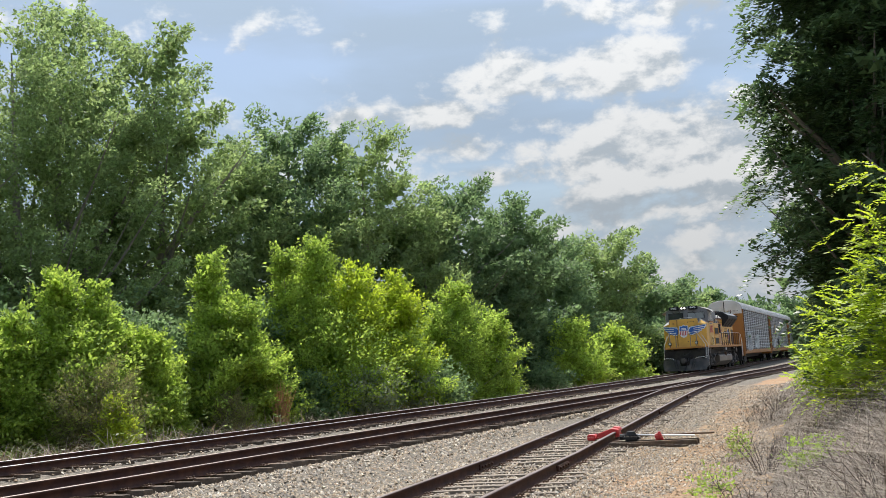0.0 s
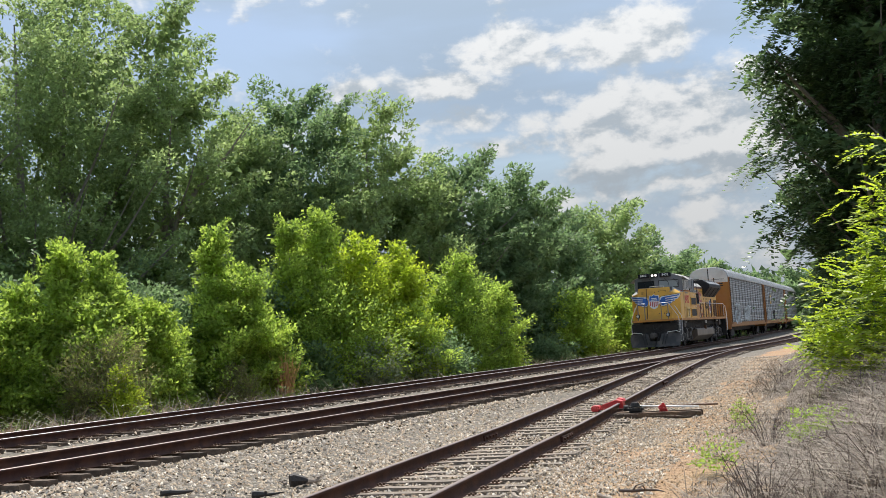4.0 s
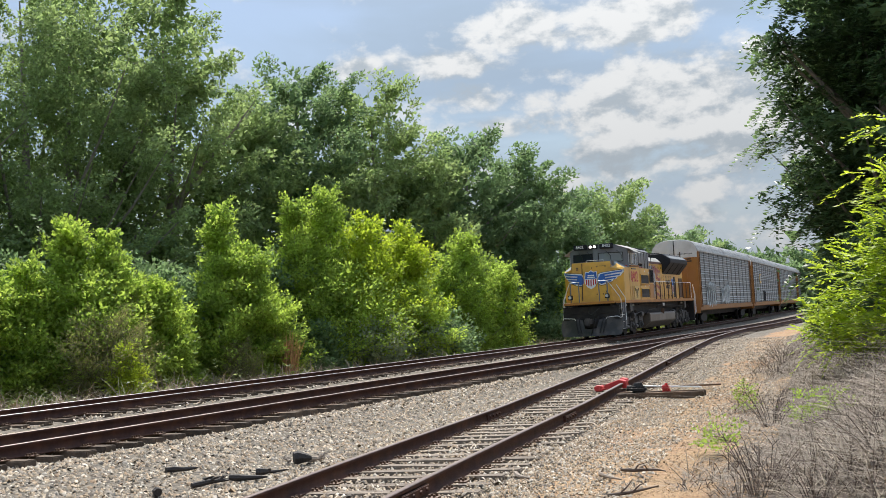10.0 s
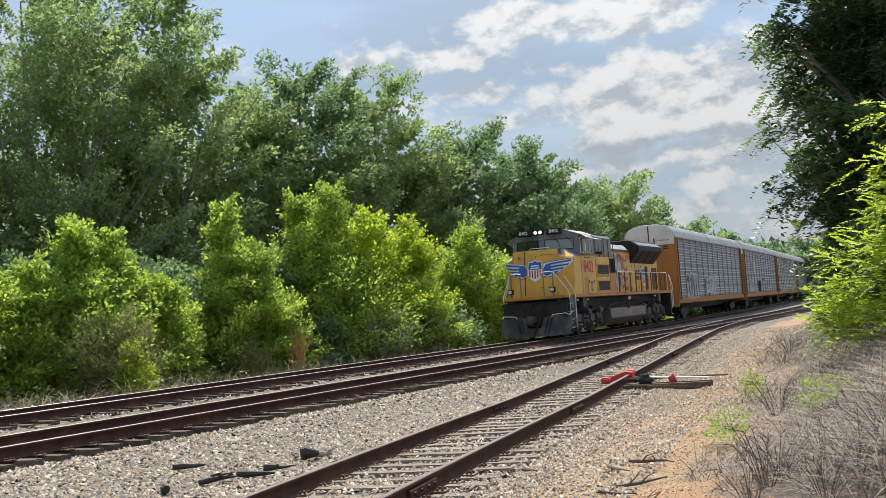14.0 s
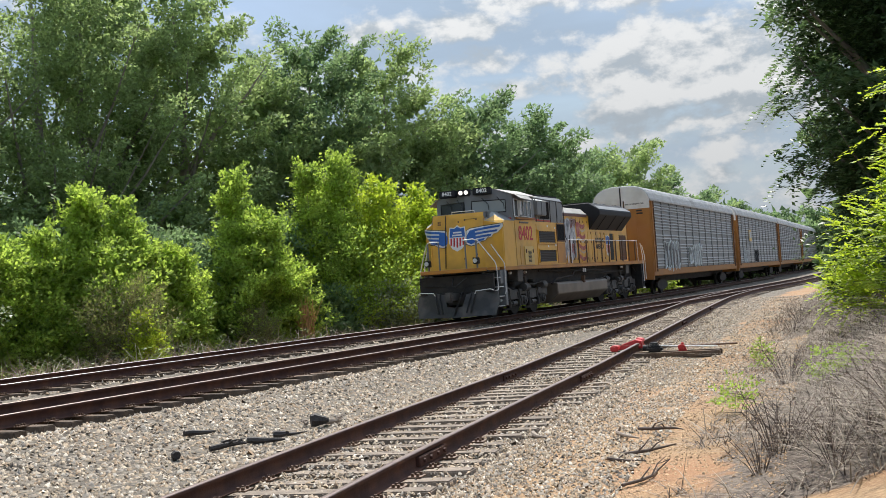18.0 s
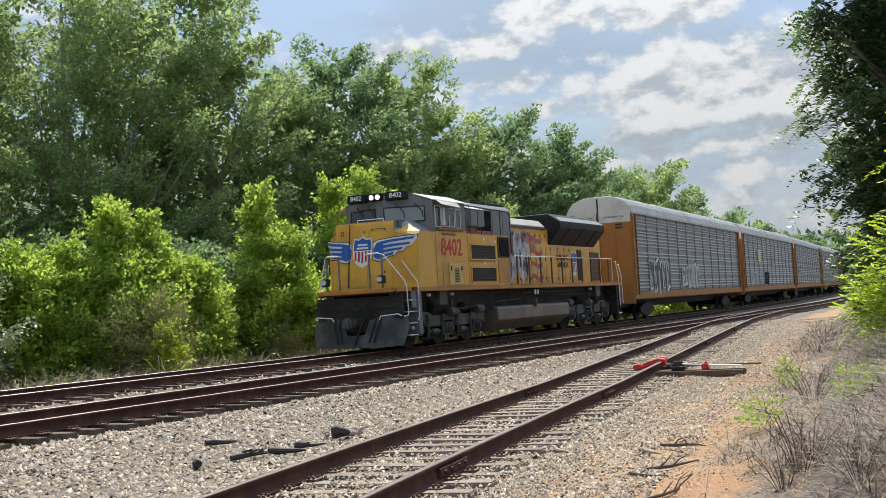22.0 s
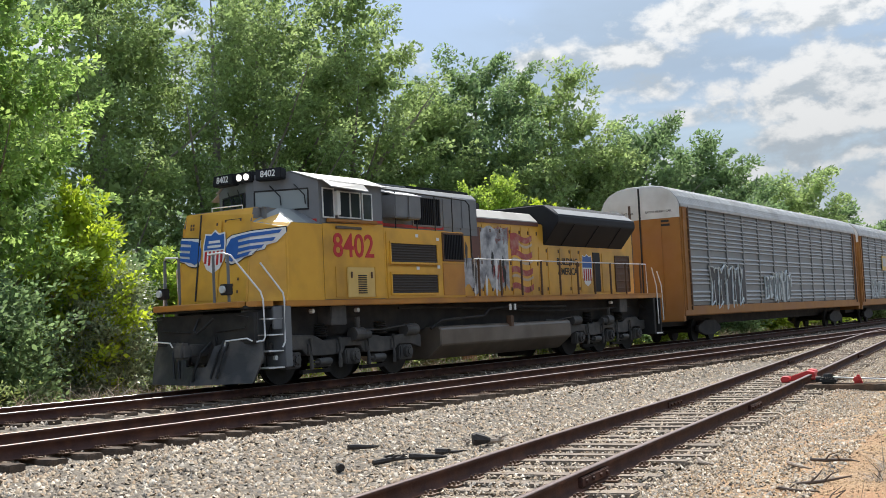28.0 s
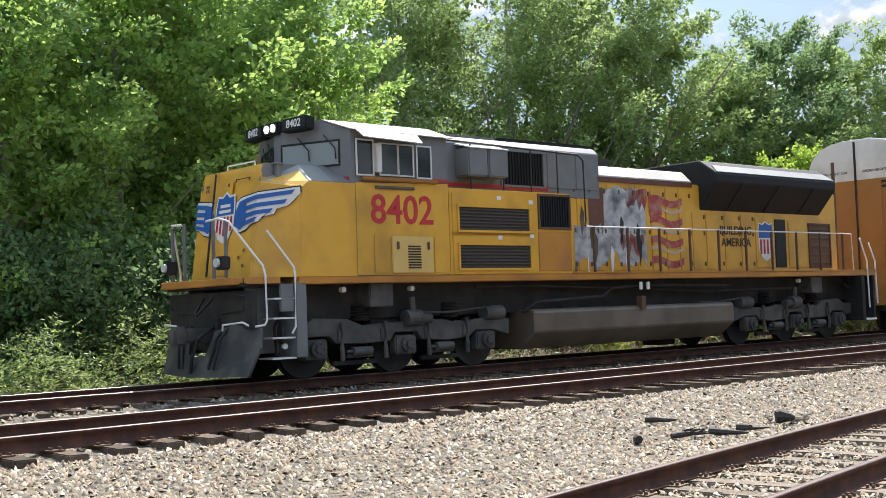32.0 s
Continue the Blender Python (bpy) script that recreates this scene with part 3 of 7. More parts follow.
def ties(root, line, s0, s1, step, zf, meshes):
    rng = random.Random(name_seed(root.name))
    s = s0
    while s < s1:
        n = float(line(s))
        dn = float(line(s + 0.1) - line(s - 0.1)) / 0.2
        t = new("tie", rng.choice(meshes))
        t.parent = root
        across = (E2 - E1 * dn).normalized()
        ang = math.degrees(math.atan2(across.y, across.x))
        p = plan(s, n, float(zf(np.array(s))) - 0.185 + rng.uniform(-0.012, 0.012))
        t.matrix_basis = pose(p.x, p.y, p.z, 0, rng.uniform(-0.4, 0.4), ang + rng.uniform(-1.6, 1.6)) @ pose(rng.uniform(-0.06, 0.06), 0, 0)
        s += step * rng.uniform(0.93, 1.07)


def name_seed(name):
    return sum(ord(c) for c in name)


# ---------------------------------------------------------------- locomotive
def text_mesh(s, size, material, m, parent, name="lettering", depth=0.004):
    """Lettering as a mesh standing in the xz plane of the pose m, centred."""
    cu = bpy.data.curves.new("t", "FONT")
    cu.offset = size * 0.012
    cu.resolution_u = 3
    cu.body, cu.size, cu.extrude, cu.align_x, cu.align_y = s, size, depth, "CENTER", "CENTER"
    tmp = bpy.data.objects.new("t", cu)
    me = bpy.data.meshes.new_from_object(tmp)
    bpy.data.objects.remove(tmp)
    me.materials.clear()
    me.materials.append(material)
    ob = new(name, me)
    ob.parent = parent
    ob.matrix_basis = m
    return ob


def nose_x(z):
    return 9.93 - (z - 1.82) * 0.14


def nose_pt(u, z, off=0.006):
    """A point on the nose's front: u runs from the middle out over the bevelled corner."""
    sgn, a = (1 if u >= 0 else -1), abs(u)
    xf = nose_x(z)
    if a <= 1.05:
        return Vector((xf + off, sgn * a, z))
    c = Vector((9.19 - xf, 0.5))
    ln = c.length
    t = (a - 1.05) / ln
    nrm = Vector((0.5, xf - 9.19)) / ln
    return Vector((xf + c.x * t + nrm.x * off, sgn * (1.05 + c.y * t + nrm.y * off), z))


def nose_patch(pts, off, steps=4):
    """A painted shape on the nose: outline (u, z), each edge cut so that it follows the corner."""
    bm = bmesh.new()
    out = []
    for (u0, z0), (u1, z1) in zip(pts, pts[1:] + pts[:1]):
        cuts = [0.0]
        for c in (1.05, -1.05):
            if (u0 - c) * (u1 - c) < 0:
                cuts.append((c - u0) / (u1 - u0))
        for t in sorted(cuts):
            out.append((u0 + (u1 - u0) * t, z0 + (z1 - z0) * t))
    parts = [[p for p in out if lo - 1e-6 <= p[0] <= hi + 1e-6] for lo, hi in ((-3, -1.05), (-1.05, 1.05), (1.05, 3))]
    for q in parts:
        if len(q) > 2:
            f = bm.faces.new([bm.verts.new(nose_pt(u, z, off)) for u, z in q])
            if f.normal.x < 0:
                f.normal_flip()
    r = bmesh.ops.extrude_face_region(bm, geom=bm.faces[:])
    for v in [g for g in r["geom"] if isinstance(g, bmesh.types.BMVert)]:
        v.co.x -= 0.004
    bmesh.ops.recalc_face_normals(bm, faces=bm.faces[:])
    return bm


def emblem(root):
    """A shield between two striped wings, painted on the nose."""
    for sg in (1, -1):
        wing = [(0.36, 3.20), (0.5, 3.27), (1.78, 3.39), (1.80, 3.28), (1.70, 3.17), (1.60, 3.07), (1.40, 3.02), (1.36, 2.93), (1.18, 2.89), (1.10, 2.81), (0.9, 2.77), (0.75, 2.69), (0.55, 2.65), (0.36, 2.72)]
        rim = [(1.03 + (u - 1.03) * 1.025, 3.02 + (z - 3.02) * 1.07) for u, z in wing]
        part("wing_outline", nose_patch([(sg * u, z) for u, z in rim], 0.003), INK, root)
        w = part("emblem_wing", nose_patch([(sg * u, z) for u, z in wing], 0.007), EMB_W, root, "white painted wing with blue stripes")
        root_b = [(0.38, 3.02), (0.50, 3.20), (0.70, 3.235), (0.74, 2.90), (0.68, 2.76), (0.56, 2.70), (0.39, 2.78)]
        part("wing_root", nose_patch([(sg * u, z) for u, z in root_b], 0.029), BLUE, w)
        for k, (u1, z1) in enumerate(((1.70, 3.345), (1.58, 3.18), (1.34, 3.03), (1.08, 2.89))):
            z0 = 3.235 - 0.135 * k
            part("wing_stripe", nose_patch([(sg * 0.66, z0), (sg * u1, z1), (sg * (u1 - 0.05), z1 - 0.075), (sg * 0.66, z0 - 0.08)], 0.030), BLUE, w)
    sh = [(0.0, 3.44), (0.12, 3.35), (0.30, 3.37), (0.34, 3.12), (0.33, 2.80), (0.20, 2.58), (0.0, 2.48)]
    full = sh + [(-u, z) for u, z in sh[-2:0:-1]]
    s = part("emblem_shield", nose_patch(full, 0.014), EMB_W, root, "white shield with blue head and red bars")
    top = [(0.0, 3.39), (0.12, 3.31), (0.27, 3.33), (0.30, 3.12), (0.30, 3.0)]
    part("shield_head", nose_patch(top + [(-u, z) for u, z in top[::-1][:-1]], 0.019), BLUE, s)
    for u in (-0.24, -0.12, 0.0, 0.12, 0.24):
        part("shield_bar", nose_patch([(u - 0.032, 2.97), (u + 0.032, 2.97), (u + 0.032, 2.62 + abs(u) * 0.35), (u - 0.032, 2.62 + abs(u) * 0.35)], 0.019), STRIPE, s)
    for z, w in ((3.17, 0.17), (3.07, 0.2)):
        part("shield_lettering", nose_patch([(-w, z - 0.028), (w, z - 0.028), (w, z + 0.028), (-w, z + 0.028)], 0.023), EMB_W, s)


def bm_from(verts, faces):
    bm = bmesh.new()
    vs = [bm.verts.new(v) for v in verts]
    for f in faces:
        bm.faces.new([vs[i] for i in f])
    bmesh.ops.recalc_face_normals(bm, faces=bm.faces[:])
    return bm


def truck(root, cx, flip):
    """A six-wheel truck under the frame; flip turns it end for end."""
    tr = part("truck", bmesh_truck_core(cx), BLACK, root, "grey cast six-wheel truck with springs")
    for a in (-2.07, 0, 2.07):
        x = cx + a
        bm = cyl((x, 0, 0.53), "y", 0.09, 1.9, 10)
        for sy in (1, -1):
            cyl((x, sy * 0.745, 0.53), "y", 0.53, 0.13, 32, bm)
            cyl((x, sy * 0.68, 0.53), "y", 0.56, 0.03, 32, bm)
        part("wheelset", bm, BLACK, tr)
    for sy in (1, -1):
        y0, y1 = (0.98, 1.18) if sy > 0 else (-1.18, -0.98)
        side = [(-2.75, 0.60), (-2.75, 0.92), (-2.35, 1.0), (-1.75, 0.93), (-1.2, 0.93), (-0.9, 0.98), (0.5, 0.95), (1.0, 0.92), (1.35, 1.05), (2.1, 1.08), (2.35, 0.95), (2.75, 0.95), (2.75, 0.66),
                (2.45, 0.62), (2.3, 0.74), (1.75, 0.74), (1.6, 0.60), (0.95, 0.58), (0.35, 0.60), (0.25, 0.76), (-0.3, 0.76), (-0.42, 0.60), (-1.1, 0.56), (-1.65, 0.60), (-1.8, 0.72), (-2.3, 0.72)]
        side = [(cx + flip * u, v) for u, v in side]
        part("side_frame", prism(side, y0, y1, "y", bev=0.015), TRUCK, tr, "grey cast side frame")
        for a in (-2.07, 0, 2.07):
            x = cx + a
            bm = box(x - 0.26, x + 0.26, sy * 1.1 - 0.11, sy * 1.1 + 0.11, 0.34, 0.70, 0.03)
            cyl((x, sy * 1.25, 0.53), "y", 0.15, 0.10, 18, bm)
            cyl((x, sy * 1.31, 0.53), "y", 0.075, 0.06, 12, bm)
            for k in range(6):
                t = k * math.pi / 3
                cyl((x + 0.11 * math.cos(t), sy * 1.31, 0.53 + 0.11 * math.sin(t)), "y", 0.016, 0.03, 6, bm)
            part("axle_box", bm, TRUCK, tr)
        for a in (-1.55, -0.55, 0.5, 1.5):
            x = cx + flip * a
            bm = tube([(x, sy * 1.22, 0.98), (x + 0.02, sy * 1.24, 0.5), (x, sy * 1.22, 0.30)], 0.045, 8)
            box(x - 0.09, x + 0.09, sy * 1.16 - 0.06, sy * 1.16 + 0.06, 0.62, 0.86, 0.015, bm)
            part("brake_hanger", bm, TRUCK, tr)
        for a in (-0.95, 1.05):
            x = cx + flip * a
            bm = cyl((x, sy * 1.2, 0.45), "x", 0.085, 0.42, 14)
            cyl((x + 0.24, sy * 1.2, 0.45), "x", 0.03, 0.2, 8, bm)
            box(x - 0.3, x + 0.3, sy * 1.12 - 0.03, sy * 1.12 + 0.03, 0.33, 0.40, 0.01, bm)
            part("brake_cylinder", bm, TRUCK, tr)
        for a in (-1.25, 0.95):
            bm = lathe((cx + flip * a, sy * 1.02, 1.0), [(0.15 + 0.045 * (k % 2), 0.05 * k / 2) for k in range(13)])
            part("coil_spring", bm, BLACK, tr)
        x = cx + flip * -0.15
        bm = cyl((x, sy * 1.22, 1.02), "x", 0.16, 0.36, 16)
        cyl((x - flip * 0.3, sy * 1.22, 1.0), "x", 0.10, 0.3, 12, bm)
        tube([(x, sy * 1.25, 1.15), (x + flip * 0.02, sy * 1.25, 1.42)], 0.06, 8, bm)
        part("yaw_damper", bm, TRUCK, tr)
        x = cx - flip * 2.3
        bm = cyl((x, sy * 1.16, 1.06), "x", 0.15, 0.5, 16)
        tube([(x - 0.2, sy * 1.2, 1.2), (x + 0.5, sy * 1.22, 1.16), (x + 1.2, sy * 1.22, 1.1), (x + 1.9, sy * 1.22, 1.12)], 0.018, 6, bm)
        part("air_cylinder", bm, TRUCK, tr)
        bm = tube([(cx + flip * 2.3, sy * 1.2, 1.5), (cx + flip * 2.75, sy * 1.22, 1.3), (cx + flip * 2.95, sy * 1.24, 0.95), (cx + flip * 2.9, sy * 1.2, 0.45)], 0.03, 8)
        part("air_hose", bm, BLACK, tr)
        for a in (-1.05, 1.05):
            part("brake_beam", box(cx + flip * a - 0.5, cx + flip * a + 0.5, min(sy * 0.9, sy * 1.0), max(sy * 0.9, sy * 1.0), 0.2, 0.28), BLACK, tr)


def bmesh_truck_core(cx):
    bm = box(cx - 2.5, cx + 2.5, -0.62, 0.62, 0.55, 1.15, 0.05)
    box(cx - 0.7, cx + 0.7, -0.95, 0.95, 0.62, 1.05, 0.04, bm)
    box(cx + 1.0, cx + 1.3, -0.95, 0.95, 0.5, 0.85, 0, bm)
    box(cx - 1.3, cx - 1.0, -0.95, 0.95, 0.5, 0.85, 0, bm)
    return bm


def lathe(c, prof, seg=18):
    """A turned body about an upright axis through c, from (radius, height) pairs."""
    n = len(prof)
    vs = [(c[0] + r * math.cos(2 * math.pi * j / seg), c[1] + r * math.sin(2 * math.pi * j / seg), c[2] + z) for r, z in prof for j in range(seg)]
    fs = [(i * seg + j, i * seg + (j + 1) % seg, (i + 1) * seg + (j + 1) % seg, (i + 1) * seg + j) for i in range(n - 1) for j in range(seg)]
    return bm_from(vs, fs + [tuple(range(seg)), tuple(range((n - 1) * seg, n * seg))])


def panel(root, x0, x1, z0, z1, y, name="hood_door", material=None, t=0.018, label=""):
    bm = box(x0, x1, y - 0.01, y + t, z0, z1, 0.008)
    return part(name, bm, material or YELLOW, root, label)


def louvre(root, x0, x1, z0, z1, y, n, name, frame_mat, slat_mat, vertical=False):
    """A framed opening with slats, standing proud of a side."""
    bm = bmesh.new()
    w = 0.05
    for a in ((x0 - w, x1 + w, z1, z1 + w), (x0 - w, x1 + w, z0 - w, z0), (x0 - w, x0, z0, z1), (x1, x1 + w, z0, z1)):
        box(a[0], a[1], y - 0.01, y + 0.035, a[2], a[3], 0.006, bm)
    fr = part(name, bm, frame_mat, root)
    part("backing", box(x0, x1, y - 0.01, y + 0.004, z0, z1), slat_mat, fr)
    for k in range(n):
        bm = bmesh.new()
        if vertical:
            x = x0 + (k + 0.5) * (x1 - x0) / n
            box(x - 0.012, x + 0.012, y + 0.002, y + 0.03, z0, z1, 0, bm)
        else:
            z = z0 + (k + 0.5) * (z1 - z0) / n
            prism([(y + 0.002, z - 0.02), (y + 0.026, z - 0.026), (y + 0.026, z - 0.016), (y + 0.002, z + 0.012)], x0, x1, "x", bm)
        part("slat", bm, slat_mat, fr)
    return fr


def locomotive():
    root = group_of("locomotive", "weathered yellow and grey six-axle diesel locomotive hauling freight cars", "locomotive")
    P = lambda name, bm, m, label="": part(name, bm, m, root, label)
    # frame and deck
    bm = box(-10.2, 9.3, -1.0, 1.0, 1.04, 1.69, 0.02)
    P("underframe", bm, BLACK)
    sill = P("side_sill", box(-10.1, 9.25, -1.56, 1.56, 1.69, 1.82, 0.015), ORANGE, "orange yellow side sill, rust stained")
    P("deck_edge", box(-10.1, 2.3, 1.50, 1.575, 1.825, 1.85), ORANGE)
    # nose
    half = [(7.98, 1.55, 1.82), (7.98, 1.55, 3.50), (7.98, 1.0, 3.86), (9.17, 1.55, 1.82), (9.15, 1.55, 3.38), (8.98, 1.55, 3.50),
            (nose_x(1.82), 1.05, 1.82), (nose_x(3.52), 1.03, 3.52), (nose_x(3.84) - 0.06, 1.0, 3.84), (8.85, 1.0, 3.85)]
    h = len(half)
    vs = half + [(x, -y, z) for x, y, z in half]
    sides = [(0, 3, 4, 5, 1), (3, 6, 7, 4), (4, 7, 9, 5), (5, 9, 2, 1), (7, 8, 9)]
    faces = sides + [tuple(h + i for i in f) for f in sides] + [(2, 9, 8, h + 8, h + 9, h + 2), (6, h + 6, h + 7, h + 8, 8, 7), (0, 1, 2, h + 2, h + 1, h), (0, 3, 6, h + 6, h + 3, h)]
    bm = bm_from(vs, faces)
    es = [e for e in bm.edges if min(v.co.x for v in e.verts) > 9.1 and abs(e.verts[0].co.z - e.verts[1].co.z) > 1.0]
    bmesh.ops.bevel(bm, geom=es, offset=0.035, segments=2, affect="EDGES")
    nose = P("nose", bm, YELLOW, "yellow safety nose with stepped shoulders")
    for sg in (1, -1):
        t = [Vector((x, sg * y, z)) for x, y, z in ((9.13, 1.545, 3.39), (9.65, 1.035, 3.525), (8.85, 1.01, 3.852), (8.97, 1.545, 3.505), (8.45, 1.01, 3.856), (8.45, 1.545, 3.505), (7.99, 1.01, 3.862), (7.99, 1.545, 3.505))]
        up = Vector((0, sg * 0.005, 0.008))
        for name, q, m in (("nose_top_panel", (0, 1, 2, 3), NOSE_G), ("nose_top_panel", (3, 2, 4, 5), NOSE_G), ("shoulder_plate", (5, 4, 6, 7), GREY)):
            bm = bm_from([*(t[i] + up for i in q), *(t[i] - up for i in q)], [(0, 1, 2, 3), (7, 6, 5, 4), (0, 1, 5, 4), (1, 2, 6, 5), (2, 3, 7, 6), (3, 0, 4, 7)])
            part(name, bm, m, nose, "pale grey anti-glare panel on the nose" if m is NOSE_G else "")
        part("hump_side", prism([(nose_x(3.52) - 0.02, 3.535), (nose_x(3.84) - 0.075, 3.835), (8.87, 3.845)], *sorted((sg * 1.0, sg * 1.022)), "y"), GREY, nose)
        bm = box(9.28, 9.37, *sorted((sg * 1.03, sg * 1.12)), 3.5, 3.84, 0.008)
        box(9.2, 9.42, *sorted((sg * 1.0, sg * 1.14)), 3.83, 3.86, 0.008, bm)
        part("nose_vent", bm, GREY, nose)
    part("nose_top", box(8.05, 9.50, -0.985, 0.985, 3.848, 3.865), GREY, nose)
    # nose door and latches
    part("nose_door", nose_patch([(-0.42, 1.9), (0.18, 1.9), (0.18, 3.62), (-0.42, 3.62)], 0.012), YELLOW, nose)
    for u, z in ((-0.75, 3.58), (-0.68, 3.58), (-0.75, 3.5), (-0.68, 3.5), (0.05, 3.55), (0.3, 2.2), (0.62, 2.2), (0.78, 2.32), (0.78, 2.05), (0.3, 3.6), (0.75, 3.6)):
        part("latch", nose_patch([(u - 0.025, z - 0.03), (u + 0.025, z - 0.03), (u + 0.025, z + 0.03), (u - 0.025, z + 0.03)], 0.022), RUSTB, nose)
    part("nose_seam", tube([nose_pt(-0.46, 1.9, 0.02), nose_pt(-0.46, 3.8, 0.02)], 0.018, 6), INK, nose)
    part("seam_bar", tube([nose_pt(0.3, 3.62, 0.015), nose_pt(0.75, 3.62, 0.015)], 0.008, 6), INK, nose)
    part("nose_rail", tube([(9.55, -0.25, 3.85), (9.55, -0.25, 3.93), (9.5, 0.62, 3.93), (9.5, 0.62, 3.85)], 0.014, 6), RAILW, nose)
    emblem(nose)
    # cab
    cab = P("cab", bm_from(
        [(5.75, y, z) for y, z in ((1.54, 1.82), (1.54, 4.50), (0.98, 4.70), (-0.98, 4.70), (-1.54, 4.50), (-1.54, 1.82))] +
        [(8.02, 1.54, 1.82), (8.04, 1.53, 4.49), (8.25, 0.98, 4.70), (8.60, 0.12, 4.70), (8.60, -0.12, 4.70), (8.25, -0.98, 4.70), (8.04, -1.53, 4.49), (8.02, -1.54, 1.82), (8.66, -0.12, 1.82), (8.66, 0.12, 1.82)],
        [(0, 1, 2, 3, 4, 5), (0, 6, 7, 1), (1, 7, 8, 2), (2, 8, 9, 10, 11, 3), (3, 11, 12, 4), (4, 12, 13, 5), (15, 14, 10, 9), (6, 15, 9, 8, 7), (14, 13, 12, 11, 10), (0, 5, 13, 14, 15, 6)]), GREY, "grey crew cab with a raked two-pane front")
    for sg in (1, -1):
        y = sg * 1.551
        part("cab_side", prism([(5.76, 1.83), (7.975, 1.83), (7.975, 3.52), (5.76, 3.58)], y, y + sg * 0.012, "y"), YELLOW, cab)
        part("red_stripe", box(5.77, 6.35, *sorted((y, y + sg * 0.016)), 3.60, 3.66), STRIPE, cab)
        st = part("red_stripe", box(-0.004, 0.012, -0.16, 0.16, 3.56, 3.63), STRIPE, cab)
        st.matrix_basis = pose(8.13, sg * 1.33, 0, 0, 0, sg * 22.9)
        roofp = [Vector((5.65, sg * 1.66, 4.45)), Vector((8.08, sg * 1.60, 4.48)), Vector((8.27, sg * 0.97, 4.715)), Vector((5.72, sg * 0.97, 4.72))]
        up = Vector((0, 0, 0.018))
        bm = bm_from([*(p + up for p in roofp), *roofp], [(0, 1, 2, 3), (7, 6, 5, 4), (0, 1, 5, 4), (1, 2, 6, 5), (2, 3, 7, 6), (3, 0, 4, 7)])
        part("roof_panel", bm, PALE, cab, "sunlit pale roof edge panel")
        bm = bm_from([(x, sg * yy, z) for x, yy, z in ((7.98, 1.58, 4.52), (7.98, 1.86, 4.33), (6.55, 1.80, 4.30), (6.55, 1.62, 4.49), (7.98, 1.58, 4.50), (7.98, 1.86, 4.31), (6.55, 1.80, 4.28), (6.55, 1.62, 4.47))],
                     [(0, 1, 2, 3), (7, 6, 5, 4), (0, 1, 5, 4), (1, 2, 6, 5), (2, 3, 7, 6), (3, 0, 4, 7)])
        part("window_visor", bm, PALE, cab, "bent pale sheet-metal visor over the side windows")
        # side windows
        for x0, x1, z0, z1 in ((7.57, 7.92, 3.68, 4.30), (6.98, 7.40, 3.70, 4.26), (6.62, 6.96, 3.70, 4.26), (6.18, 6.50, 3.68, 4.26)):
            w = 0.03
            bm = bmesh.new()
            for a in ((x0 - w, x1 + w, z1, z1 + w), (x0 - w, x1 + w, z0 - w, z0), (x0 - w, x0, z0, z1), (x1, x1 + w, z0, z1)):
                box(a[0], a[1], *sorted((sg * 1.548, sg * 1.575)), a[2], a[3], 0.004, bm)
            win = part("side_window", bm, WHITE, cab)
            part("pane", box(x0, x1, *sorted((sg * 1.548, sg * 1.558)), z0, z1), GLASS, win)
        part("wind_deflector", box(7.42, 7.54, *sorted((sg * 1.56, sg * 1.66)), 3.72, 4.26, 0.01), WHITE, cab)
        part("arm_rest", box(6.05, 7.85, *sorted((sg * 1.55, sg * 1.64)), 3.56, 3.64, 0.02), RACK_Y, cab)
        part("window_ledge", box(6.6, 7.55, *sorted((sg * 1.55, sg * 1.61)), 3.42, 3.48, 0.02), TAN, cab)
        text_mesh("8402", 0.76, RED, pose(6.90, sg * 1.568, 3.02, 90, 0, 180 if sg > 0 else 0), cab, "road_number")
        gate = part("access_plate", box(6.2, 7.2, *sorted((sg * 1.562, sg * 1.60)), 1.86, 2.55, 0.012), GATE, cab, "cream vented access plate")
        for k in range(9):
            part("slat", box(6.52, 6.83, *sorted((sg * 1.6, sg * 1.612)), 1.95 + 0.05 * k, 1.975 + 0.05 * k), INK, gate)
        for x in (6.33, 7.07):
            part("latch", box(x - 0.03, x + 0.03, *sorted((sg * 1.6, sg * 1.625)), 2.3, 2.45, 0.01), RUSTB, gate)
        for x0, x1 in ((5.86, 6.16), (7.26, 7.6)):
            part("side_plate", box(x0, x1, *sorted((sg * 1.562, sg * 1.578)), 1.87, 2.56, 0.006), YELLOW, cab)
    # windshield, number boards, headlights on the sloped front
    for sg in (-1, 1):
        fm = pose(8.372, sg * 0.73, 4.09, 0, -1.2, sg * 22.9)
        y0, y1, z0, z1, w = -0.61, 0.61, -0.21, 0.21, 0.035
        bm = bmesh.new()
        for a in ((y0 - w, y1 + w, z1, z1 + w), (y0 - w, y1 + w, z0 - w, z0), (y0 - w, y0, z0, z1), (y1, y1 + w, z0, z1)):
            box(-0.01, 0.03, a[0], a[1], a[2], a[3], 0.01, bm)
        win = part("windshield", bm, BLACK, cab, "dark framed windshield")
        win.matrix_basis = fm
        part("pane", box(-0.008, 0.012, y0, y1, z0, z1), GLASS if sg < 0 else GLASS_L, win)
        for yy in (-0.25, 0.32):
            part("wiper", tube([(0.05, yy, 0.34), (0.05, yy + 0.24, 0.08), (0.045, yy + 0.25, -0.12)], 0.013, 5), INK, win)
        nb = part("number_board", box(-0.1, 0.12, -0.35, 0.35, -0.125, 0.125, 0.02), DKGREY, cab, "black number board with white figures")
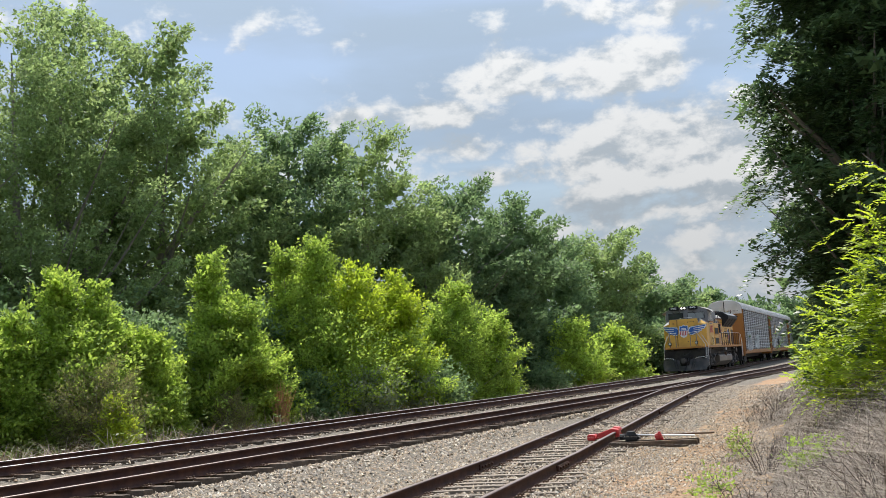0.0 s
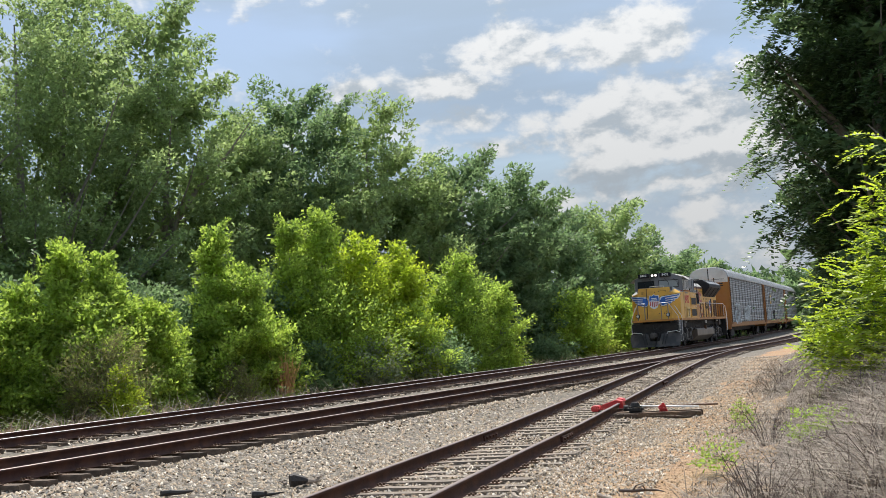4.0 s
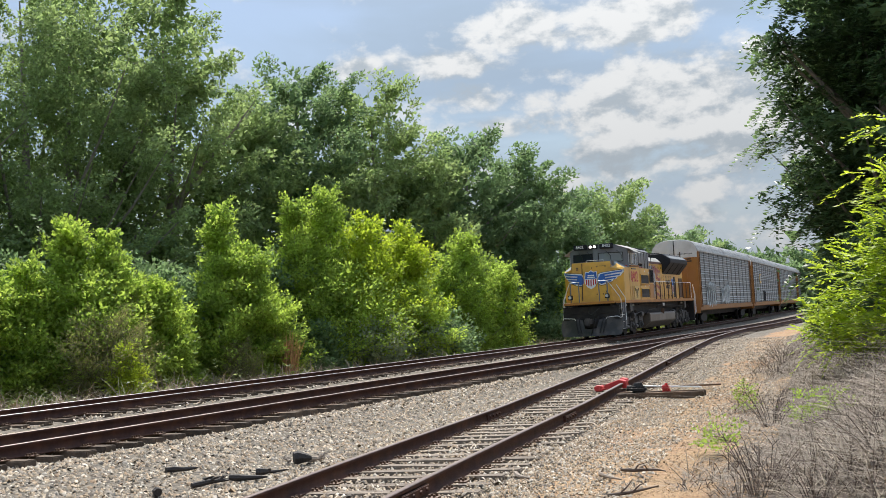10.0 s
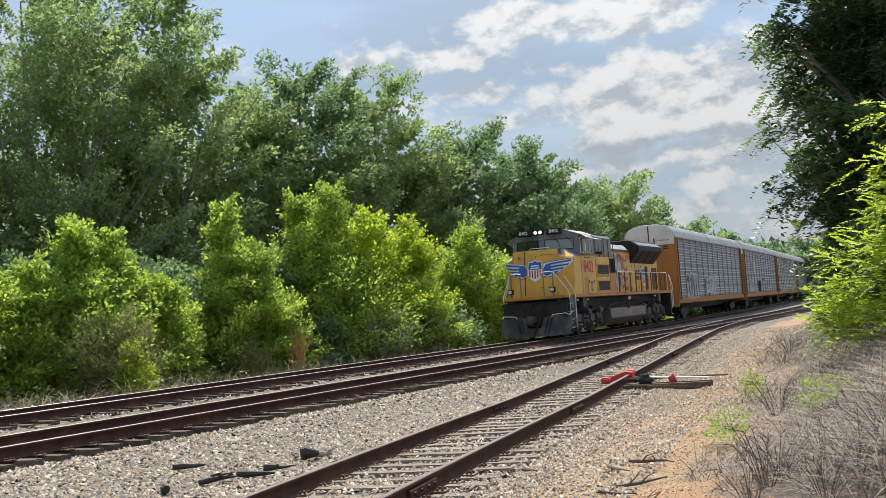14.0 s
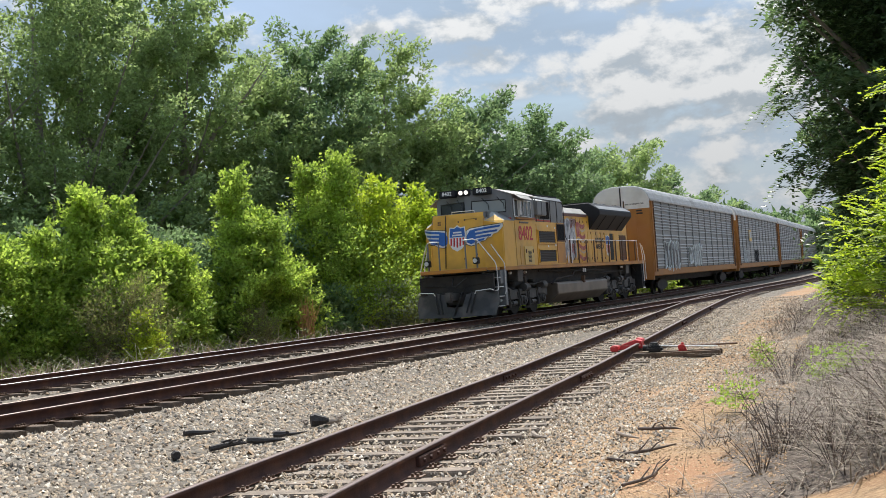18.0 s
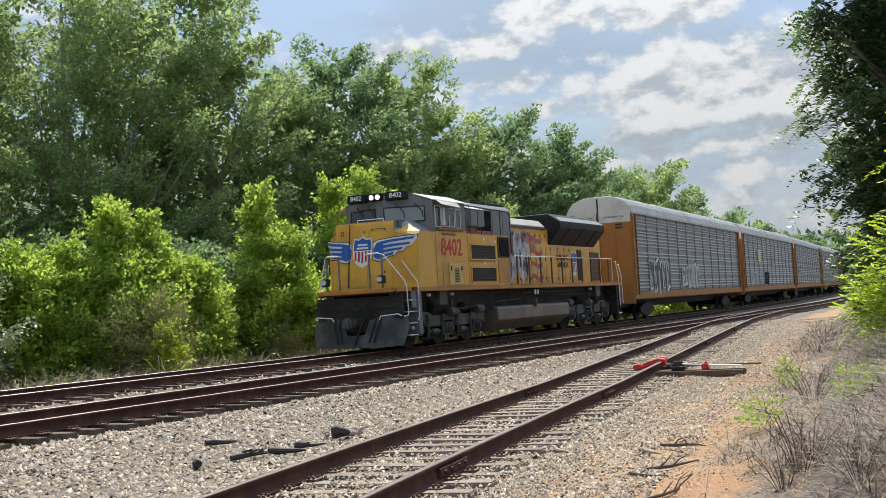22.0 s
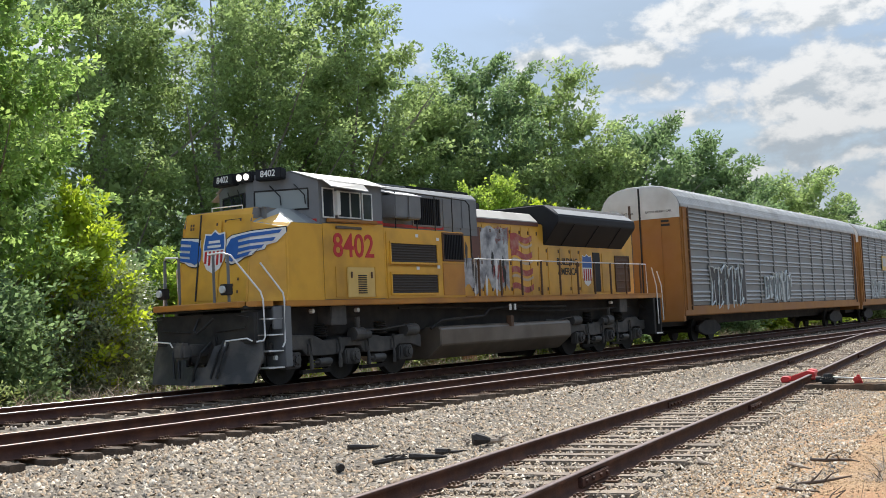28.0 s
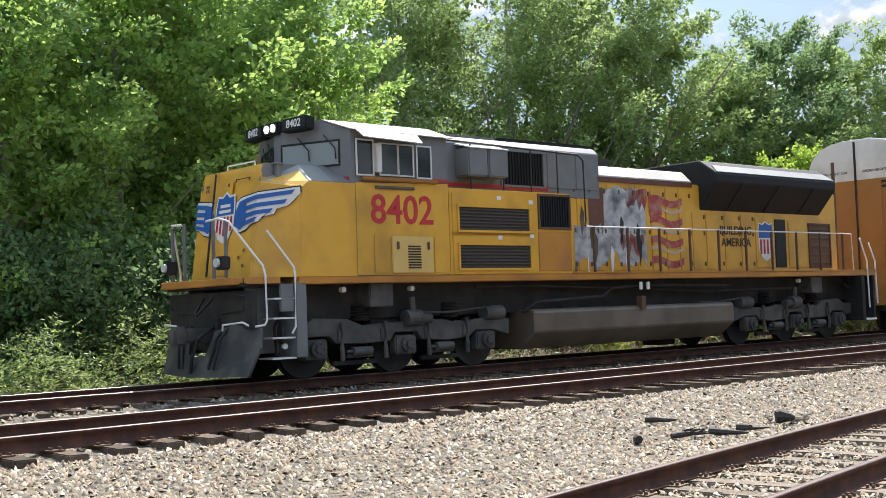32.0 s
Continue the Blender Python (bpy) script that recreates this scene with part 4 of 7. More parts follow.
        nb.matrix_basis = pose(8.52, 0.58 if sg > 0 else -0.80, 4.67, 0, -6, 6 * sg)
        text_mesh("8402", 0.21, EMB_W, pose(0.124, 0, 0, 90, 0, 90), nb, "board_number")
    hl = part("headlight_housing", box(8.40, 8.70, -0.36, 0.14, 4.55, 4.79, 0.03), DKGREY, cab)
    for y in (-0.22, 0.0):
        part("headlight", cyl((8.71, y, 4.67), "x", 0.075, 0.03, 20), LENS, hl, "bright lit headlight")
    # roof details of the cab
    part("roof_top", box(5.75, 8.25, -0.95, 0.95, 4.70, 4.74, 0.01), GREY, cab)
    part("antenna_base", box(6.6, 7.3, -0.25, 0.25, 4.74, 4.83, 0.02), GREY, cab)
    # equipment cabinet behind the cab, full width on the near side
    eq = P("equipment_cabinet", box(2.28, 5.74, -1.54, 1.54, 1.82, 3.52, 0.015), YELLOW, "yellow full-width equipment cabinet with louvres")
    for sg in (1, -1):
        y = 1.54 if sg > 0 else -1.56
        for z0, z1 in ((2.70, 3.15), (1.95, 2.40)):
            panel(eq, 3.42, 5.66, z0 - 0.12, z1 + 0.27, y, "cabinet_door")
            louvre(eq, 3.58, 5.50, z0, z1, y + 0.018, 7, "louvre_panel", YELLOW, MESHG)
        louvre(eq, 2.36, 3.24, 2.80, 3.44, y, 12, "vertical_grille", RUSTB, DKGREY, True)
        panel(eq, 2.32, 3.30, 1.88, 2.70, y, "cabinet_door", ORANGE)
        for x, z in ((4.4, 3.36), (4.4, 2.56), (3.5, 2.6), (3.5, 3.3)):
            part("warning_sticker", box(x - 0.06, x + 0.06, y + 0.016, y + 0.022, z - 0.04, z + 0.04), EMB_W, eq)
    up = P("upper_hood", prism([(-1.0, 3.5), (1.0, 3.5), (1.0, 4.52), (0.85, 4.66), (-0.85, 4.66), (-1.0, 4.52)], 0.72, 5.75, "x", bev=0.02), GREY, "grey upper hood")
    part("red_stripe", box(2.4, 5.74, 1.0, 1.012, 3.62, 3.70), STRIPE, up)
    for x0, x1 in ((3.95, 4.5), (4.52, 5.05)):
        part("air_conditioner", box(x0, x1, 0.98, 1.42, 3.80, 4.38, 0.03), GREY, up, "grey box unit on the hood side")
        part("unit_top", prism([(1.0, 4.47), (1.44, 4.36), (1.44, 4.38), (1.0, 4.50)], x0, x1, "x"), WHITE, up)
    louvre(up, 2.55, 3.75, 3.72, 4.42, 1.0, 14, "radiator_grille", GREY, DKGREY, True)
    for x0, x1 in ((0.8, 1.5), (1.55, 2.4)):
        panel(up, x0, x1, 3.7, 4.45, 1.0, "hood_panel", GREY)
    part("roof_hatch", box(0.8, 3.6, -0.8, 0.8, 4.66, 4.74, 0.02), DKGREY, up)
    part("roof_hatch", box(3.7, 5.6, -0.8, 0.8, 4.66, 4.72, 0.02), GREY, up)
    bm = tube([(5.7, 1.3, 3.55), (5.7, 1.3, 4.5), (1.75, 1.3, 4.42), (1.6, 1.32, 4.3), (1.6, 1.34, 3.0), (1.75, 1.45, 2.86)], 0.02, 8)
    for x in (4.9, 4.0, 3.2, 2.4):
        tube([(x, 1.3, 3.52), (x, 1.3, 4.46)], 0.016, 6, bm)
    part("hood_handrail", bm, INK, up)
    # engine hood
    hood = P("engine_hood", box(-9.15, 2.28, -0.97, 0.97, 1.82, 4.0, 0.03), YELLOW, "yellow engine hood with access doors, faded")
    part("hatch_roof", prism([(-0.97, 4.0), (0.97, 4.0), (1.0, 4.05), (0.72, 4.32), (-0.72, 4.32), (-1.0, 4.05)], -2.65, 1.12, "x", bev=0.02), PALE, hood, "white roof hatch above the engine")
    part("hatch_edge", box(-2.65, 1.12, 0.97, 1.0, 3.92, 4.03), MURAL_B, hood)
    part("stack", box(-0.3, 0.65, -0.45, 0.45, 4.32, 4.55, 0.03), BLACK, hood)
    xs = [1.98, 1.5, 1.0, 0.5, 0.0, -0.5, -1.05, -1.6, -2.1, -2.6, -3.15, -3.9, -4.6, -5.2]
    for sg in (1, -1):
        y = 0.97 if sg > 0 else -0.985
        for a, c in zip(xs[:-1], xs[1:]):
            d = panel(hood, c + 0.02, a - 0.02, 1.90, 3.86 if c > -2.7 else 3.3, y, "hood_door")
            for z in (2.05, 2.8, 3.7 if c > -2.7 else 3.2):
                part("latch", box(c + 0.05, c + 0.1, y + 0.018, y + 0.035, z - 0.05, z + 0.05), RUSTB, d)
        louvre(hood, -8.75, -7.75, 1.98, 3.1, y, 5, "rear_grille", RUSTB, RUSTB)
        panel(hood, -6.62, -6.12, 1.95, 3.22, y, "open_door", DARK, label="dark door panel")
        panel(hood, -7.6, -6.75, 1.95, 3.2, y)
        panel(hood, -6.05, -5.25, 1.95, 3.25, y)
        # faded mural: a large bird and a striped flag
        rm = random.Random(12)
        for x0, x1, top, bot, m in ((0.62, 1.12, 3.84, 2.85, MURAL_B), (-0.85, 0.60, 3.84, 2.15, MURAL_W), (0.60, 1.62, 2.95, 1.98, MURAL_W), (-0.92, -0.15, 3.84, 3.45, MURAL_R), (-0.75, 0.1, 2.75, 2.35, MURAL_R)):
            up_e = [(x0 + (x1 - x0) * i / 8, top - rm.uniform(0, 0.10)) for i in range(9)]
            lo_e = [(x0 + (x1 - x0) * i / 8, bot + rm.uniform(-0.22, 0.22)) for i in range(8, -1, -1)]
            part("mural_patch", prism(up_e + lo_e, *sorted((y + 0.022 * sg, y + 0.026 * sg)), "y"), m, hood)
        for i in range(9):
            x, z = rm.uniform(-0.7, 1.3), rm.uniform(2.3, 3.2)
            part("mural_streak", prism([(x, z), (x + 0.09, z + 0.15), (x + 0.14, z - 0.1), (x + 0.1, z - 0.55), (x + 0.03, z - 0.3)], *sorted((y + 0.027 * sg, y + 0.030 * sg)), "y"), (INK, BLUE, EMB_W)[i % 3] if i % 3 != 1 else TRUCK, hood)
        for k in range(7):
            z = 3.62 - 0.24 * k
            pts = [(-1.02 - 1.2 * t / 8, z + 0.07 * math.sin(0.6 + 6 * t / 8)) for t in range(9)]
            lower = [(x, zz - (0.17 if k % 2 == 0 else 0.075)) for x, zz in pts[::-1]]
            part("flag_stripe", prism(pts + lower, *sorted((y + 0.024 * sg, y + 0.028 * sg)), "y"), MURAL_R if k % 2 == 0 else MURAL_C, hood)
        part("mural_patch", prism([(-0.98, 3.2), (-1.45, 3.2), (-1.45, 3.62), (-0.98, 3.66)], *sorted((y + 0.029 * sg, y + 0.032 * sg)), "y"), MURAL_R, hood)
        for k, s in enumerate(("BUILDING", "AMERICA")):
            text_mesh(s, 0.30, INK, pose(-4.38, sg * 0.993, 2.88 - 0.3 * k, 90, 0, 180 if sg > 0 else 0), hood, "lettering")
        yy = sorted((y + 0.02 * sg, y + 0.026 * sg))
        sh = [(c - 5.68, z) for c, z in ((0, 3.16), (-0.15, 3.08), (-0.30, 3.12), (-0.34, 2.9), (-0.32, 2.4), (-0.17, 2.2), (0, 2.12), (0.17, 2.2), (0.32, 2.4), (0.34, 2.9), (0.30, 3.12), (0.15, 3.08))]
        s2 = part("shield_sign", prism(sh, *yy, "y"), EMB_W, hood)
        part("shield_head", prism([(c - 5.68, z) for c, z in ((-0.32, 2.72), (-0.32, 2.92), (-0.28, 3.09), (-0.15, 3.05), (0, 3.12), (0.15, 3.05), (0.28, 3.09), (0.32, 2.92), (0.32, 2.72))], *sorted((y + 0.027 * sg, y + 0.03 * sg)), "y"), BLUE, s2)
        for x in (-5.9, -5.75, -5.6, -5.45):
            part("shield_bar", box(x - 0.04, x + 0.04, *sorted((y + 0.027 * sg, y + 0.03 * sg)), 2.3, 2.68), STRIPE, s2)
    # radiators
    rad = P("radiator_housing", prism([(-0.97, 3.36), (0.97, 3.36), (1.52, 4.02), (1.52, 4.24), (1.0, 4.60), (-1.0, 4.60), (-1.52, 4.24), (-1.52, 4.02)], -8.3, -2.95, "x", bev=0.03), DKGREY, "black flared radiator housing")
    for sg in (1, -1):
        # grey sheet on the upper slope: sunlight on the black edge, put into colour
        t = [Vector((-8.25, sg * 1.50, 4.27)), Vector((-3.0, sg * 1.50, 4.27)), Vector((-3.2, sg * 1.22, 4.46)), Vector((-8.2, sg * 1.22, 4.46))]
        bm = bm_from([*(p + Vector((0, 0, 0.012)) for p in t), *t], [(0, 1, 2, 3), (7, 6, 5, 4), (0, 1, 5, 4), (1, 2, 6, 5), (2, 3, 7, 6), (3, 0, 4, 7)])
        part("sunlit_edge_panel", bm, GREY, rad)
        for k in range(3):
            x = -7.2 + k * 1.6
            part("radiator_rib", tube([(x, sg * 1.0, 3.38), (x, sg * 1.53, 4.02)], 0.016, 5), DKGREY, rad)
    for x in (-4.2, -5.6, -7.0):
        part("fan_ring", cyl((x, 0, 4.64), "z", 0.62, 0.1, 24), BLACK, rad)
    P("hood_end", box(-9.2, -8.3, -0.9, 0.9, 4.0, 4.45, 0.04), GREY)
    # fuel tank
    sec = [(1.42, 1.10), (1.50, 1.04), (1.50, 0.62), (1.05, 0.27), (-1.05, 0.27), (-1.50, 0.62), (-1.50, 1.04), (-1.42, 1.10)]
    tank = P("fuel_tank", prism(sec, -3.45, 3.45, "x", bev=0.03), TAN, "grimy brown fuel tank with worn edges")
    part("tank_filler", box(-0.05, 0.1, 1.4, 1.56, 1.0, 1.3, 0.01), RUSTB, tank)
    part("drain_box", box(-2.6, -2.1, -0.3, 0.3, 0.1, 0.3), BLACK, tank)
    bm = tube([(3.6, 1.3, 1.05), (3.2, 1.35, 1.25), (1.2, 1.38, 1.32), (0.9, 1.38, 1.5), (-0.2, 1.38, 1.55), (-3.4, 1.38, 1.5)], 0.035, 8)
    tube([(4.8, 1.2, 1.6), (3.3, 1.2, 1.6), (-3, 1.25, 1.38), (-8, 1.25, 1.4)], 0.03, 8, bm)
    P("air_pipe", bm, BLACK)
    for x in (-0.2, 0.05):
        P("fuel_tag", box(x, x + 0.08, 1.52, 1.57, 1.45, 1.62, 0.01), RAILW)
    P("jacking_pad", box(7.05, 7.6, 0.9, 1.4, 1.25, 1.69, 0.02), TRUCK)
    P("jacking_pad", box(-7.6, -7.05, 0.9, 1.4, 1.25, 1.69, 0.02), TRUCK)
    for x in (8.15, 6.55, -6.6):
        bm = cyl((x, 1.3, 1.58), "y", 0.05, 0.10, 14)
        P("marker_lamp", bm, RAILW)
    truck(root, 6.63, 1)
    truck(root, -6.63, -1)
    # front end: pilot, steps, coupler, plow, rails
    P("pilot_plate", prism([(-1.45, 0.95), (1.45, 0.95), (1.45, 1.6), (-1.45, 1.6)], 10.05, 10.15, "x"), BLACK)
    P("front_platform", box(9.19, 10.28, -1.32, 1.32, 1.66, 1.73, 0.01), BLACK)
    P("anticlimber", prism([(-1.28, 1.70), (1.28, 1.70), (1.28, 1.83), (-1.28, 1.83)], 10.2, 10.42, "x", bev=0.015), ORANGE, "orange yellow front platform edge")
    for sg in (1, -1):
        y0, y1 = sorted((sg * 1.05, sg * 1.5))
        st = P("step_well", box(9.10, 9.32, *sorted((sg * 0.9, sg * 1.55)), 0.42, 1.72, 0.01), GREY, "dark grey step well with white treads")
        part("well_back", box(9.3, 10.0, *sorted((sg * 0.95, sg * 1.0)), 0.5, 1.7), GREY, st)
        part("well_side", box(9.33, 9.60, *sorted((sg * 1.44, sg * 1.5)), 1.22, 1.7, 0.01), GREY, st)
        P("deck_corner", prism([(10.2, sg * 1.29), (10.02, sg * 1.44), (9.6, sg * 1.5), (9.6, sg * 1.3)], 1.71, 1.82, "z"), ORANGE)
        for k, z in enumerate((0.43, 0.78, 1.12, 1.46)):
            part("tread", box(9.30, 9.80 - 0.02 * k, y0 + (0.05 * k if sg > 0 else 0), y1 - (0.05 * k if sg < 0 else 0), z - 0.03, z, 0.006), RAILW, st)
        part("step_lamp", cyl((9.5, sg * 1.42, 0.62), "y", 0.05, 0.06, 10), LENS_D, st)
        P("step_handrail", tube([(10.42, sg * 0.45, 2.84), (10.40, sg * 0.85, 2.86), (10.30, sg * 1.0, 2.80), (9.92, sg * 1.45, 2.02), (9.90, sg * 1.5, 1.85), (9.90, sg * 1.52, 1.08), (9.95, sg * 1.52, 1.0), (10.1, sg * 1.46, 0.98)], 0.02, 8), RAILW, "white painted handrail")
        P("step_handrail", tube([(9.70, sg * 1.26, 2.64), (9.37, sg * 1.58, 1.98), (9.36, sg * 1.6, 1.82), (9.38, sg * 1.6, 0.95), (9.44, sg * 1.58, 0.84)], 0.02, 8), RAILW, "white painted handrail")
        P("cut_lever", tube([(10.16, sg * 0.4, 1.22), (10.2, sg * 1.25, 1.28), (10.25, sg * 1.4, 1.5), (10.3, sg * 1.1, 1.55)], 0.014, 6), BLACK)
        P("plow_grab", tube([(10.34, sg * 0.78, 0.92), (10.36, sg * 0.83, 1.02), (10.30, sg * 1.38, 1.06), (10.24, sg * 1.48, 1.0)], 0.018, 6), RAILW)
        lamp = P("ditch_light", box(10.3, 10.5, sg * 0.95 - 0.10, sg * 0.95 + 0.10, 1.97, 2.20, 0.02), BLACK, "round ditch light on the front platform")
        bm = cyl((10.52, sg * 0.95, 2.09), "x", 0.078, 0.05, 18)
        part("lens", bm, LENS_D, lamp)
        part("post", box(10.31, 10.36, sg * 0.95 - 0.03, sg * 0.95 + 0.03, 1.8, 2.82, 0.01), GREY, lamp)
        P("front_post", box(10.3, 10.36, sg * 0.52 - 0.022, sg * 0.52 + 0.022, 1.8, 2.85, 0.01), GREY)
        # plow half: a plate raked and swept back to the side
        pts = [(10.62, 0.0, 0.12), (10.50, sg * 0.35, 0.12), (10.30, sg * 1.50, 0.14), (10.12, sg * 1.62, 0.62), (10.05, sg * 1.55, 0.95), (10.20, sg * 0.9, 1.02), (10.28, sg * 0.42, 0.92), (10.42, sg * 0.30, 0.5), (10.50, 0.0, 0.48)]
        vs = [Vector(p) for p in pts]
        bk = [v - Vector((0.05, 0, 0)) for v in vs]
        n = len(vs)
        bm = bm_from([*vs, *bk], [tuple(range(n)), tuple(range(2 * n - 1, n - 1, -1))] + [(i, (i + 1) % n, n + (i + 1) % n, n + i) for i in range(n)])
        P("plow", bm, PLOWM, "dark steel snow plow blade")
        for y in (0.62, 0.78):
            P("hose", tube([(10.18, sg * y, 1.02), (10.36, sg * (y - 0.02), 0.8), (10.42, sg * (y - 0.1), 0.5), (10.46, sg * (y - 0.16), 0.26)], 0.028, 8), INK)
    cp = P("coupler", box(10.1, 10.7, -0.16, 0.16, 0.72, 0.98, 0.04), TRUCK, "dark grimy knuckle coupler")
    part("knuckle", box(10.62, 10.9, -0.2, 0.12, 0.66, 1.02, 0.06), TRUCK, cp)
    part("draft_gear", box(10.0, 10.2, -0.4, 0.4, 0.55, 1.15, 0.03), BLACK, cp)
    P("hose", tube([(10.2, 0.25, 1.0), (10.55, 0.3, 0.8), (10.6, 0.15, 0.45), (10.58, 0.05, 0.2)], 0.032, 8), INK)
    P("hose", tube([(10.2, -0.1, 1.5), (10.4, -0.05, 1.25), (10.45, 0.1, 1.2), (10.35, 0.5, 1.5)], 0.026, 8), INK)
    P("chain", tube([(10.33, -0.95, 2.8), (10.33, -0.7, 2.74), (10.33, -0.52, 2.86)], 0.012, 5), INK)
    # walkway handrail
    hr = P("walkway_handrail", tube([(1.75, 1.5, 1.84), (1.75, 1.5, 2.84), (-9.0, 1.5, 2.84), (-9.05, 1.5, 1.84)], 0.016, 8), RAILW, "long pale handrail along the walkway")
    for k in range(10):
        x = 1.55 - 1.12 * k
        part("stanchion", box(x - 0.025, x + 0.025, 1.48, 1.53, 1.72, 2.84, 0.005), RUSTB, hr)
    hr2 = P("walkway_handrail", tube([(1.75, -1.5, 1.84), (1.75, -1.5, 2.84), (-9.0, -1.5, 2.84), (-9.9, -1.5, 1.9)], 0.02, 8), RAILW)
    for k in range(10):
        x = 1.55 - 1.12 * k
        part("stanchion", box(x - 0.025, x + 0.025, -1.53, -1.48, 1.72, 2.84, 0.005), RUSTB, hr2)
    # rear end
    P("rear_step", box(-10.15, -9.55, 1.0, 1.5, 0.45, 0.5), RAILW)
    P("rear_step_well", box(-9.5, -9.35, 1.0, 1.55, 0.45, 1.7), BLACK)
    P("rear_handrail", tube([(-9.3, 1.58, 2.72), (-9.62, 1.58, 2.1), (-9.66, 1.58, 0.8)], 0.022, 8), RAILW)
    P("rear_handrail", tube([(-9.9, 1.5, 2.6), (-10.1, 1.55, 2.1), (-10.15, 1.55, 0.9)], 0.022, 8), RAILW)
    P("rear_pilot", box(-10.3, -10.2, -1.4, 1.4, 0.5, 1.7), BLACK)
    P("antenna_post", box(-9.28, -9.22, 0.86, 0.93, 1.9, 4.9), RUSTB)
    P("rear_coupler", box(-11.3, -10.2, -0.15, 0.15, 0.72, 0.98, 0.03), RUSTB)
    return root


# ---------------------------------------------------------------- car carriers
def rack_panel_mesh(w, h):
    """A galvanised side panel with bands of pressed ribs."""
    vs, fs = [], []
    z = 0.0
    prof = []
    ridge = [0.045, 0.09, 0.135, 0.225, 0.27, 0.315, 0.36, 0.45, 0.495, 0.585, 0.63, 0.675, 0.72, 0.765, 0.81, 0.875, 0.915, 0.955]
    prof.append((0.0, 0.0))
    for r in ridge:
        for dz, dy in ((-0.012, 0.0), (-0.007, 0.055), (-0.001, 0.055), (0.013, 0.0)):
            prof.append((r + dz, dy))
    prof.append((1.0, 0.0))
    for f, y in prof:
        vs += [(-w / 2, y, f * h), (w / 2, y, f * h)]
    for i in range(len(prof) - 1):
        fs.append((2 * i, 2 * i + 2, 2 * i + 3, 2 * i + 1))
    n = len(vs)
    vs += [(-w / 2, -0.03, 0), (w / 2, -0.03, 0), (-w / 2, -0.03, h), (w / 2, -0.03, h)]
    fs.append((n, n + 1, n + 3, n + 2))
    me = bpy.data.meshes.new("side_panel")
    me.from_pydata(vs, [], fs)
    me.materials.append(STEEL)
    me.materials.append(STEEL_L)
    # front and upper rib faces get the paler steel: sky light put into colour
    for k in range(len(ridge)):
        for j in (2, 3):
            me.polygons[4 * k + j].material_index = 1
    return me


